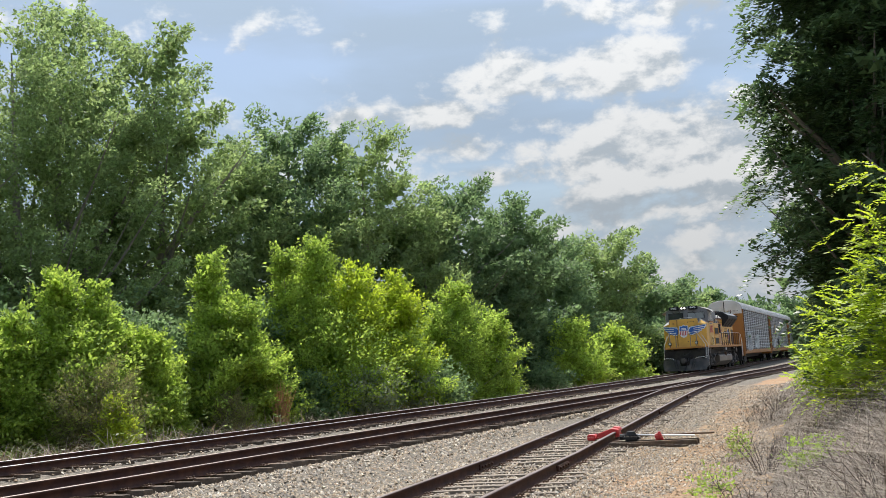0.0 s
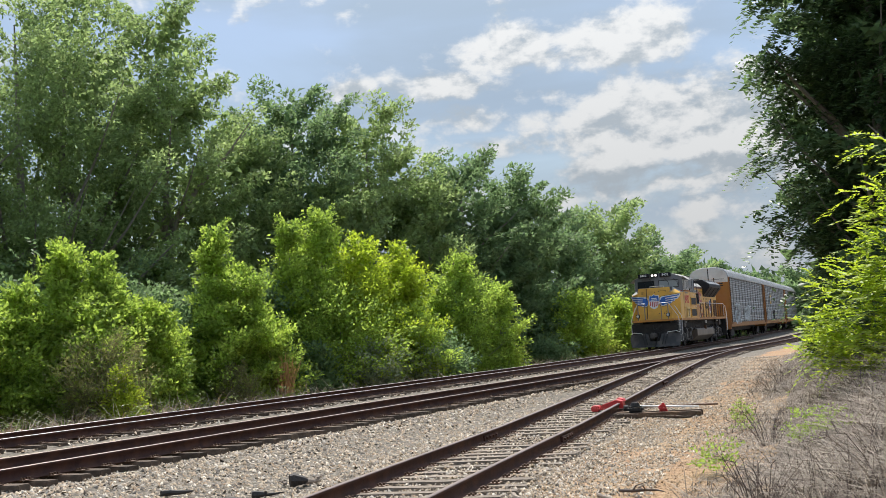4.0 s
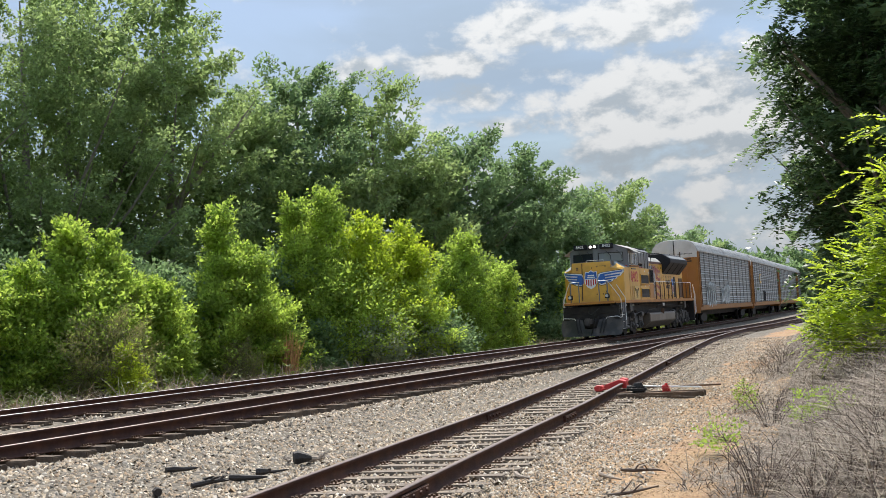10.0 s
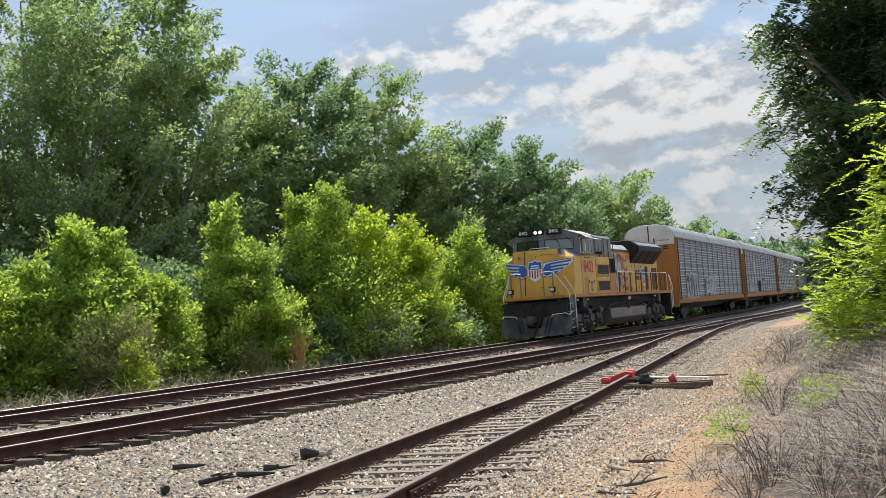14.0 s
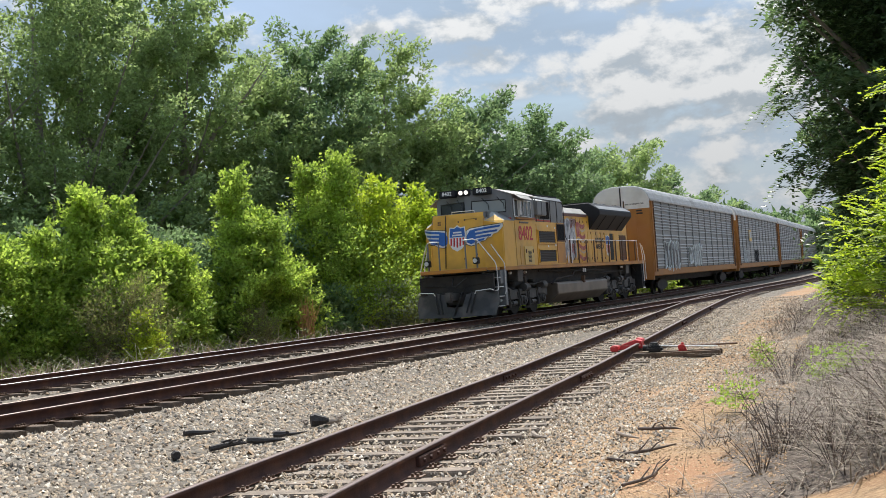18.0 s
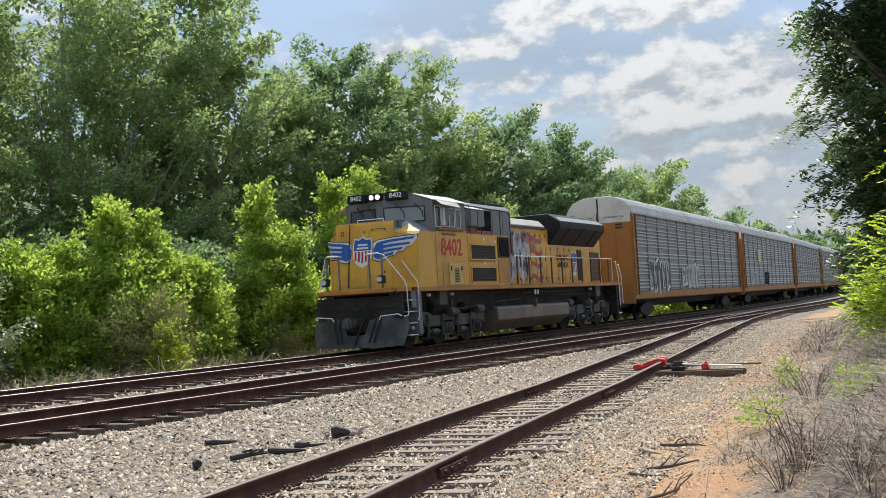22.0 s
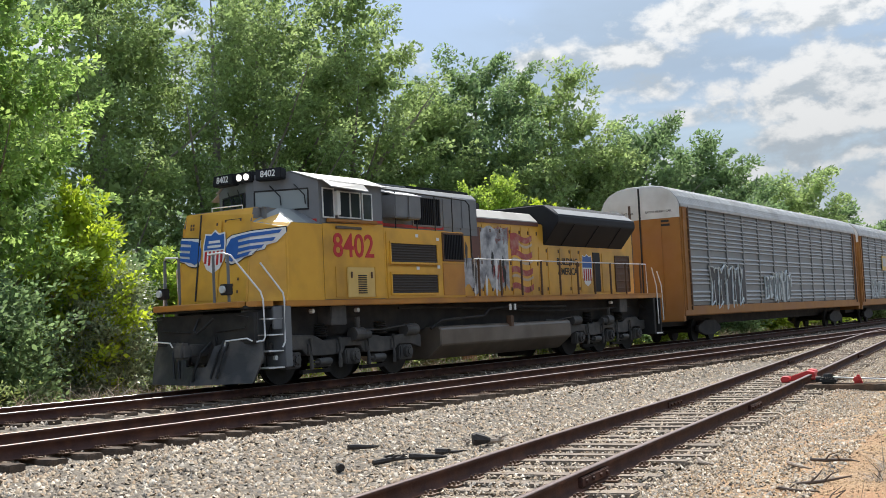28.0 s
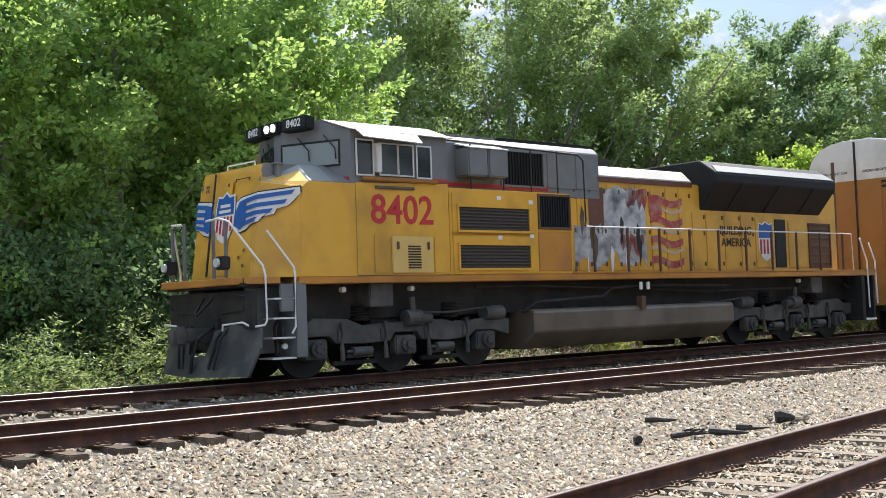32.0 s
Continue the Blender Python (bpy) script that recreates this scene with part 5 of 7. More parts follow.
def autorack():
    root = group_of("autorack", "enclosed car carrier with galvanised ribbed side panels and yellow ends", "railway car", "autoracks of the train")
    P = lambda name, bm, m, label="": part(name, bm, m, root, label)
    X = 13.45
    P("sill", prism([(-1.5, 0.98), (1.5, 0.98), (1.53, 1.02), (1.53, 1.34), (-1.53, 1.34), (-1.53, 1.02)], -X, X, "x", bev=0.01), RACK_Y, "yellow side sill with rust and grime")
    P("centre_beam", box(-X + 0.2, X - 0.2, -0.5, 0.5, 0.62, 1.0), BLACK)
    n, x0, x1 = 12, -X + 0.82, X - 0.82
    w = (x1 - x0) / n
    me = rack_panel_mesh(w - 0.10, 3.58)
    for k in range(n):
        for sg in (1, -1):
            o = new("side_panel", me)
            o.parent = root
            o.matrix_basis = pose(x0 + (k + 0.5) * w, sg * 1.44, 1.36, 0, 0, 0 if sg > 0 else 180)
    for k in range(n + 1):
        for sg in (1, -1):
            x = x0 + k * w
            P("post", box(x - 0.05, x + 0.05, *sorted((sg * 1.40, sg * 1.50)), 1.34, 4.98), STEEL)
    # added near-black block fills the whole inside, its shade put into the colour
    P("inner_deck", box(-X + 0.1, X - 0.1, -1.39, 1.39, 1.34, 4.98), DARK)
    arc = [(1.53, 4.92), (1.53, 5.05), (1.42, 5.30), (1.22, 5.52), (0.9, 5.68), (0.45, 5.76)]
    sec = arc + [(-y, z) for y, z in arc[::-1]]
    # roof pressed into shallow crosswise corrugations
    xs, lift = [-X], [0.0]
    while xs[-1] < X - 0.2:
        for dx, up in ((0.05, 0.0), (0.03, 0.03), (0.07, 0.03), (0.03, 0.0)):
            xs.append(xs[-1] + dx)
            lift.append(up)
    xs.append(X)
    lift.append(0.0)
    m = len(sec)
    vs = [(x, y * (1 + u * 0.3), z + (u if abs(y) < 1.5 else 0)) for x, u in zip(xs, lift) for y, z in sec]
    fs = [(i * m + j, i * m + j + 1, (i + 1) * m + j + 1, (i + 1) * m + j) for i in range(len(xs) - 1) for j in range(m - 1)]
    raw("roof", vs, fs + [tuple(range(m - 1, -1, -1)), tuple((len(xs) - 1) * m + j for j in range(m))], RACK_ROOF, root)["label"] = "pale grey corrugated rounded roof"
    P("roof_rail", box(-X, X, 1.50, 1.56, 4.93, 5.03, 0.01), RACK_ROOF)
    for sx in (1, -1):
        xe = sx * X
        for sg in (1, -1):
            col = P("corner_post", box(*sorted((xe, xe - sx * 0.78)), *sorted((sg * 1.30, sg * 1.53)), 1.34, 4.98, 0.01), RACK_Y, "yellow corner post with ladder")
            for a in (0.12, 0.62):
                part("ladder_rail", box(*sorted((xe - sx * a, xe - sx * (a + 0.05))), *sorted((sg * 1.53, sg * 1.58)), 1.2, 4.9), RUSTB if a > 0.5 else RACK_Y, col)
            for k in range(9):
                z = 1.35 + 0.4 * k
                part("rung", box(*sorted((xe - sx * 0.15, xe - sx * 0.64)), *sorted((sg * 1.55, sg * 1.58)), z, z + 0.03), RACK_Y, col)
            # brown strip along the post's inner edge: a shadow line put in as colour
            part("edge_shadow", box(*sorted((xe - sx * 0.70, xe - sx * 0.76)), *sorted((sg * 1.53, sg * 1.56)), 1.34, 4.98), RUSTB, col)
        P("end_door_top", prism([(1.5, 4.55)] + [(y * 0.98, z - 0.02) for y, z in sec] + [(-1.5, 4.55)], *sorted((xe - sx * 0.02, xe + sx * 0.05)), "x"), WHITE, "white upper end of the car")
        door = P("end_door", prism([(-1.5, 1.0), (1.5, 1.0), (1.5, 4.55), (-1.5, 4.55)], *sorted((xe - sx * 0.02, xe + sx * 0.05)), "x", bev=0.01), RACK_Y, "yellow end doors, rust streaked")
        for y in (-0.75, 0.02, 0.78):
            part("door_bar", box(*sorted((xe + sx * 0.05, xe + sx * 0.07)), y - 0.02, y + 0.02, 1.1, 4.5), RACK_Y, door)
        for yc in (-0.75, 0.72):
            text_mesh("EXCESS HEIGHT CAR", 0.105, INK, pose(xe + sx * 0.052, yc, 4.80, 90, 0, 90 * sx), door, "marking")
        part("centre_bar", box(*sorted((xe + sx * 0.05, xe + sx * 0.08)), -0.03, 0.03, 1.0, 5.7), BLACK, door)
        for z, ww in ((4.4, 0.3), (4.26, 0.36)):
            part("marking", box(*sorted((xe + sx * 0.05, xe + sx * 0.056)), 0.95 - ww / 2, 0.95 + ww / 2, z, z + 0.08), INK, door)
        cx = sx * 9.8
        tr = P("truck", box(cx - 0.5, cx + 0.5, -0.9, 0.9, 0.4, 0.75, 0.03), BLACK, "two-axle freight truck")
        for a in (-0.9, 0.9):
            bm = cyl((cx + a, 0, 0.42), "y", 0.08, 2.0, 10)
            for sg in (1, -1):
                cyl((cx + a, sg * 0.745, 0.42), "y", 0.42, 0.13, 28, bm)
            part("wheelset", bm, BLACK, tr)
        for sg in (1, -1):
            part("side_frame", prism([(cx - 1.25, 0.38), (cx - 1.25, 0.58), (cx - 0.5, 0.80), (cx + 0.5, 0.80), (cx + 1.25, 0.58), (cx + 1.25, 0.38), (cx + 0.5, 0.22), (cx - 0.5, 0.22)], *sorted((sg * 0.95, sg * 1.1)), "y", bev=0.02), BLACK, tr)
        P("coupler", box(*sorted((xe, xe + sx * 0.6)), -0.14, 0.14, 0.72, 0.96, 0.03), RUSTB)
        P("end_sill", box(*sorted((xe - sx * 0.1, xe + sx * 0.12)), -1.5, 1.5, 0.80, 1.05, 0.02), RACK_Y)
    return root


def scrawl(root, x0, x1, z0, z1, seed, m, n, r=0.018, fill=None):
    """Sprayed letter-like shapes on a car's side: dark bodies, outlines and running drips standing a little proud."""
    rng = random.Random(seed)
    w = (x1 - x0) / n
    for k in range(n):
        cx, h = x0 + w * (k + 0.5), z1 - z0
        top, bot = z1 - rng.uniform(0, 0.18) * h, z0 + rng.uniform(0, 0.15) * h
        ring = [(-0.5, 0.0), (-0.42, 0.5), (-0.5, 1.0), (-0.12, 0.93), (0.0, 0.55 + 0.3 * rng.random()), (0.14, 0.95), (0.5, 1.0), (0.4, 0.5), (0.48, 0.0), (0.1, 0.08), (0.0, 0.35 * rng.random()), (-0.15, 0.06)]
        ring = [(cx + (a + rng.uniform(-0.1, 0.1)) * w, bot + (top - bot) * (b + rng.uniform(-0.05, 0.05))) for a, b in ring]
        if fill:
            bm = bmesh.new()
            f = bm.faces.new([bm.verts.new((x, 1.512, z)) for x, z in ring])
            ext = bmesh.ops.extrude_face_region(bm, geom=[f])
            bmesh.ops.translate(bm, verts=[v for v in ext["geom"] if isinstance(v, bmesh.types.BMVert)], vec=(0, -0.01, 0))
            part("graffiti_body", bm, fill, root)
        cut = rng.randint(0, 3)
        part("graffiti_stroke", tube([(x, 1.515, z) for x, z in ring[cut:cut + 9]], r * 1.4, 5), m, root)
        ix = cx + rng.uniform(-0.2, 0.2) * w
        part("graffiti_stroke", tube([(ix, 1.515, top - 0.3 * h), (ix + 0.1 * w, 1.515, (top + bot) / 2), (ix - 0.06 * w, 1.515, bot - rng.uniform(0.0, 0.08) * h)], r * 0.8, 5), m, root)


# ---------------------------------------------------------------- plants
def unit(v):
    return v / np.maximum(np.linalg.norm(v, axis=-1, keepdims=True), 1e-9)


def blades(p, axis, nrm, ln, wd):
    """Leaf blades: diamonds from a point along an axis, in the plane across nrm."""
    side = unit(np.cross(axis, nrm))
    ln, wd = ln[:, None], wd[:, None]
    co = np.stack([p, p + axis * ln * 0.45 + side * wd * 0.5, p + axis * ln, p + axis * ln * 0.45 - side * wd * 0.5], 1)
    return co.reshape(-1, 3)


def twigs(rng, base, out, per, length, leaf, droop=0.25, up=0.6, narrow=0.55, loose=1.0):
    """Sprays: leaves set left and right along short twigs that start at base and point outwards."""
    k = len(base)
    d = unit(out + rng.normal(size=(k, 3)) * 0.6 + [0, 0, 0.25])
    t = (np.arange(per) + 0.7) / per
    L = length * rng.uniform(0.6, 1.3, (k, 1, 1))
    p = base[:, None, :] + d[:, None, :] * L * t[None, :, None]
    p[:, :, 2] -= (droop * L[:, :, 0] * t[None, :] ** 2)
    sd = unit(np.cross(d, [0, 0, 1.0]) + 1e-6)
    sgn = np.where(np.arange(per) % 2 == 0, 1.0, -1.0)
    ax = unit(d[:, None, :] * 0.7 + sd[:, None, :] * sgn[None, :, None] + rng.normal(size=(k, per, 3)) * 0.35 * loose - [0, 0, 0.15])
    nr = unit(rng.normal(size=(k, per, 3)) * 0.55 * loose + [0, 0, up] + out[:, None, :] * 0.35)
    sz = leaf * rng.uniform(0.65, 1.3, (k * per))
    return blades(p.reshape(-1, 3), ax.reshape(-1, 3), nr.reshape(-1, 3), sz, sz * narrow)


EGG = ((0.0, 0.80), (0.3, 1.0), (0.6, 0.96), (0.82, 0.78), (0.94, 0.52), (1.0, 0.2))
FLAME = ((0.0, 0.78), (0.3, 1.0), (0.55, 0.90), (0.75, 0.68), (0.9, 0.42), (1.0, 0.15))
DOME = ((0.0, 0.75), (0.3, 0.92), (0.65, 1.0), (0.84, 0.92), (0.95, 0.70), (1.0, 0.4))


def boughs(rng, h, w, low, count, prof, rise, lean):
    """Boughs from the stem to an uneven envelope: starts, ends, and the run of each."""
    u = low + (1 - low) * (np.arange(count) + rng.uniform(0.1, 0.9, count)) / count
    u = np.clip(u + 0.04 * rng.normal(size=count), low, 0.985)
    a = np.arange(count) * 2.39996 + rng.uniform(-0.5, 0.5, count)
    r = w / 2 * np.interp((u - low) / (1 - low), *np.array(prof).T) * rng.uniform(0.66, 1.06, count)
    tip = np.stack([r * np.cos(a), r * np.sin(a), u * h], -1) + np.array([lean[0], lean[1], 0]) * u[:, None]
    z0 = np.clip(tip[:, 2] - rise * r - 0.06 * h, 0.05 * h, None)
    st = np.stack([lean[0] * z0 / h * 0.8, lean[1] * z0 / h * 0.8, z0], -1)
    return st, tip, r


def leaf_tris(p, axis, nrm, ln, wd):
    """Small far leaves: one triangle each, two corners at the stalk."""
    side = unit(np.cross(axis, nrm)) * wd[:, None] * 0.5
    return np.stack([p - side, p + side, p + axis * ln[:, None]], 1).reshape(-1, 3)


def plant(name, x, y, h, w, mt, seed, n, leaf, low=0.02, count=60, pad=0.09, label="", category="tree", group="", droop=0.3, trunk=0.017, limbs=9,
          narrow=0.6, up=0.7, lean=(0, 0), prof=EGG, rise=0.7, flat=0.5, core=0.10, frond=0, frond_len=0.8, near=False, inner=2.2):
    """A woody plant: tapered stem, boughs, and leaves in flattened pads along the outer part of every bough."""
    rng = np.random.default_rng(seed)
    g = float(ground_z(x * E1.x + y * E1.y, x * E2.x + y * E2.y))
    root = group_of(name, label, category, group, at=(x, y, g - 0.05))
    st, tip, r = boughs(rng, h, w, low, count, prof, rise, lean)
    wob = rng.normal(size=(3, 2)) * 0.010 * h
    part("trunk", tube([(0, 0, -0.3), (wob[0, 0], wob[0, 1], h * 0.2), (wob[1, 0] + lean[0] * 0.4, wob[1, 1] + lean[1] * 0.4, h * 0.5), (lean[0] * 0.8, lean[1] * 0.8, h * 0.9)],
                       [trunk * h, trunk * 0.75 * h, trunk * 0.45 * h, trunk * 0.08 * h], 8), BARK, root)
    for i in np.argsort(-r)[:limbs]:
        s0, e0 = Vector(st[i]), Vector(tip[i])
        m1 = s0.lerp(e0, 0.4) + Vector((0, 0, 0.05 * (e0 - s0).length))
        r0 = trunk * h * rng.uniform(0.28, 0.45)
        part("limb", tube([s0, m1, s0.lerp(e0, 0.72), e0], [r0, r0 * 0.7, r0 * 0.4, r0 * 0.12], 6), BARK, root)
    # pads of foliage on the outer part of the boughs
    tt = np.array([0.42, 0.62, 0.80, 0.96])
    k = len(tt)
    run = tip - st
    ln = np.linalg.norm(run, axis=1)
    d = unit(run * [1, 1, 0.6])
    sd = unit(np.cross(d, [0, 0, 1.0]) + 1e-6)
    size = pad * w * rng.uniform(0.65, 1.35, (count, k)) * np.clip(0.55 + 0.45 * ln / np.median(ln), 0.6, 1.3)[:, None]
    cen = st[:, None, :] + run[:, None, :] * (tt + rng.uniform(-0.06, 0.06, (count, k)))[..., None]
    cen += sd[:, None, :] * (rng.normal(size=(count, k)) * size * 0.8)[..., None]
    cen[..., 2] += 0.06 * ln[:, None] * np.sin(np.pi * tt) + rng.normal(size=(count, k)) * size * 0.35
    cen, size = cen.reshape(-1, 3), size.ravel()
    pick = rng.choice(len(cen), n if not frond else n // frond, p=size**2 / (size**2).sum())
    m = len(pick)
    v = unit(rng.normal(size=(m, 3)) + [0, 0, 0.35]) * (rng.uniform(0, 1, (m, 1)) ** 0.45)
    dd, ss = d[pick // k], sd[pick // k]
    off = (dd * v[:, :1] * 1.25 + ss * v[:, 1:2]) * size[pick][:, None]
    off[:, 2] += v[:, 2] * flat * size[pick] - droop * size[pick] * np.clip(v[:, 0], 0, 1) ** 2
    p = cen[pick] + off
    keep = p[:, 2] > 0.1
    p, off, dd, pick = p[keep], off[keep], dd[keep], pick[keep]
    m = len(p)
    if frond:
        co = twigs(rng, p, unit(off * [1, 1, 0.3] / size[pick][:, None] + dd * 0.8), frond, frond_len, leaf, droop, up, narrow, 0.28)
        faces = np.arange(len(co)).reshape(-1, 4)
    else:
        ax = unit(off / size[pick][:, None] * 0.9 + dd * 0.5 + rng.normal(size=(m, 3)) * 0.55 - [0, 0, droop * 0.8])
        nr = unit(rng.normal(size=(m, 3)) * 0.65 + [0, 0, up])
        sz = leaf * rng.uniform(0.6, 1.35, m)
        # inner leaves close the middle of the crown
        q = int(n * core)
        i = rng.integers(0, count, q)
        ip = st[i] + run[i] * rng.uniform(0.12, 0.72, (q, 1)) + rng.normal(size=(q, 3)) * pad * w * 0.55
        ip[:, 2] = np.maximum(ip[:, 2], 0.15)
        p, ax, nr = np.concatenate([p, ip]), np.concatenate([ax, unit(rng.normal(size=(q, 3)))]), np.concatenate([nr, unit(rng.normal(size=(q, 3)))])
        sz = np.concatenate([sz, leaf * inner * rng.uniform(0.7, 1.2, q)])
        co = blades(p, ax, nr, sz, sz * narrow) if near else leaf_tris(p, ax, nr, sz, sz * narrow * 1.25)
        faces = np.arange(len(co)).reshape(-1, 4 if near else 3)
    fast_mesh("crown", co, faces, mt, root)
    return root


def azd(az, d):
    return d * math.sin(radians(az)), d * math.cos(radians(az))


def blade_field(name, rng, s, n, hgt, wid, mt, label, category, bend=0.35, leafy=0, z_off=0.0, grow=None):
    """Grass, weeds or twigs: bent ribbons of three joints each, standing on the ground."""
    z = ground_top(s, n) + z_off - 0.03
    base = np.stack([E1.x * s + E2.x * n, E1.y * s + E2.y * n, z], -1)
    k = len(s)
    h = hgt * rng.uniform(0.45, 1.25, k) * (1 if grow is None else grow)
    lean = rng.normal(size=(k, 3)) * bend
    lean[:, 2] = 0
    sd = unit(np.cross(lean + rng.normal(size=(k, 3)) * 0.2, [0, 0, 1.0]))
    cols = []
    for t, w in ((0, 1.0), (0.4, 0.85), (0.75, 0.6), (1.0, 0.25)):
        c = base + np.stack([lean[:, 0] * h * t**1.6, lean[:, 1] * h * t**1.6, h * t * (1 - 0.25 * t * np.abs(lean).max(1).clip(0, 1.5))], -1)
        cols.append(c - sd * wid * w * 0.5)
        cols.append(c + sd * wid * w * 0.5)
    co = np.stack(cols, 1).reshape(-1, 3)
    b = (np.arange(k) * 8)[:, None]
    f = np.concatenate([b + np.array([[2 * j, 2 * j + 1, 2 * j + 3, 2 * j + 2]]) for j in range(3)], 0)
    ob = fast_mesh(name, co, f, mt)
    return tagged(ob, label, category, kind="stuff")


def right_of(s):
    return np.where(s < TURN, N3(np.minimum(s, TURN)), N2(s))


def vegetation():
    wood = dict(category="tree", group="trees of the wood")
    T = lambda az, d, h, w, m, seed, n, leaf, label, **k: plant("tree", *azd(az, d), h, w, m, seed, n, leaf, label=label, **wood, **k)
    # tall trees behind the line, from the near left to the far bend
    T(-20.6, 58, 20.4, 15.5, LEAF_A, 11, 84000, 0.18, "tall airy olive-green tree with grey forked limbs", count=120, limbs=30, pad=0.058, droop=0.5, rise=1.5, core=0.0, trunk=0.021)
    T(-18.2, 60, 22.0, 9.5, LEAF_A, 41, 34000, 0.19, "tall olive-green tree with a feathery crown", count=70, pad=0.085, droop=0.5, rise=1.0, core=0.05)
    T(-26.0, 53, 20.0, 11, LEAF_A, 12, 46000, 0.19, "tall olive-green tree with a feathery crown", count=80, limbs=12, pad=0.075, droop=0.5)
    T(-14.2, 61, 20.6, 9.6, LEAF_A, 13, 48000, 0.19, "tall pale green tree with drooping sprays", count=90, pad=0.08, droop=0.6, prof=DOME, rise=0.9)
    T(-10.6, 64, 15.0, 7.5, LEAF_A, 42, 22000, 0.2, "mid-green tree filling the row of woods", count=56, pad=0.1)
    T(-7.9, 68, 17.6, 9.0, LEAF_D, 14, 42000, 0.2, "tall dark green tree with a domed crown", count=80, pad=0.085, prof=DOME)
    T(-4.3, 71, 17.0, 8.0, LEAF_A, 15, 36000, 0.2, "tall mid-green tree in the row of woods", count=76, pad=0.09, prof=DOME)
    T(-5.9, 66, 12.0, 6.4, LEAF_A, 43, 22000, 0.2, "mid-green tree filling the row of woods", count=50, pad=0.1)
    T(-1.6, 72, 12.4, 7.4, LEAF_A, 16, 22000, 0.2, "rounded mid-green tree in the wood edge", count=50, pad=0.1)
    T(0.2, 76, 14.2, 8.6, LEAF_D, 17, 34000, 0.21, "broad dark green tree in the wood edge", count=76, pad=0.09, prof=DOME)
    T(2.7, 80, 13.6, 8.0, LEAF_D, 18, 30000, 0.22, "broad dark green tree in the wood edge", count=66, pad=0.09, prof=DOME)
    T(4.6, 90, 11.9, 8.4, LEAF_D, 44, 20000, 0.25, "dark green tree in the wood edge", count=56, pad=0.1)
    T(6.9, 98, 12.8, 9.6, LEAF_A, 19, 24000, 0.26, "far mid-green tree beside the curve", count=60, pad=0.09, prof=DOME)
    T(8.9, 106, 10.4, 9.0, LEAF_D, 20, 17000, 0.28, "far dark green tree beside the curve", count=46, pad=0.1)
    T(10.5, 120, 9.2, 9.5, LEAF_A, 21, 14000, 0.32, "far green tree beside the curve", count=40, pad=0.1)
    T(12.0, 145, 9.4, 9.0, LEAF_D, 22, 10000, 0.4, "distant dark green tree near the horizon", count=36, pad=0.1)
    T(13.8, 172, 8.8, 12.0, LEAF_D, 23, 9000, 0.5, "distant dark green tree near the horizon", count=36, pad=0.1)
    T(15.8, 175, 9.0, 13.0, LEAF_D, 24, 9000, 0.5, "distant dark green tree near the horizon", count=36, pad=0.1)
    # leafy trees close to the line further left
    near_t = dict(near=True, droop=0.35, up=0.8, core=0.16, inner=1.8)
    T(-31.0, 36.5, 14.5, 6.6, LEAF_N, 31, 30000, 0.19, "bright leafy tree at the edge of the line", count=80, pad=0.08, **near_t)
    T(-35.2, 34.0, 13.5, 6.4, LEAF_N, 32, 28000, 0.19, "deep green leafy tree at the edge of the line", count=80, pad=0.08, **near_t)
    T(-39.8, 32.5, 13.0, 6.0, LEAF_N, 33, 26000, 0.18, "bright leafy tree at the edge of the line", count=76, pad=0.085, **near_t)
    T(-44.5, 31.0, 12.5, 6.0, LEAF_N, 34, 26000, 0.18, "deep green leafy tree at the edge of the line", count=76, pad=0.085, **near_t)
    T(-51, 31, 12.5, 8, LEAF_N, 35, 9000, 0.3, "deep green leafy tree at the edge of the line")
    T(-59, 31, 12.5, 8, LEAF_D, 36, 9000, 0.3, "deep green leafy tree at the edge of the line")
    T(-33, 41, 14.5, 8, LEAF_D, 37, 22000, 0.22, "tall green tree standing behind the edge", pad=0.1)
    T(-38, 39, 13.5, 8, LEAF_D, 38, 20000, 0.22, "tall green tree standing behind the edge", pad=0.1)
    T(-43, 38, 13.5, 8, LEAF_D, 39, 18000, 0.22, "tall green tree standing behind the edge", pad=0.1)
    # bright bushes along the far side of the line
    B = lambda az, d, h, w, m, seed, n, leaf, label="bright yellow-green bush at the edge of the woods", **k: plant(
        "bush", *azd(az, d), h, w * 1.16, m, seed, n, leaf, label=label, category="bush", group="bushes along the line",
        **{**dict(trunk=0.012, limbs=5, prof=FLAME, count=44, pad=0.12, rise=1.1, core=0.28, inner=1.7, droop=0.25, near=True, up=0.9, flat=0.55), **k})
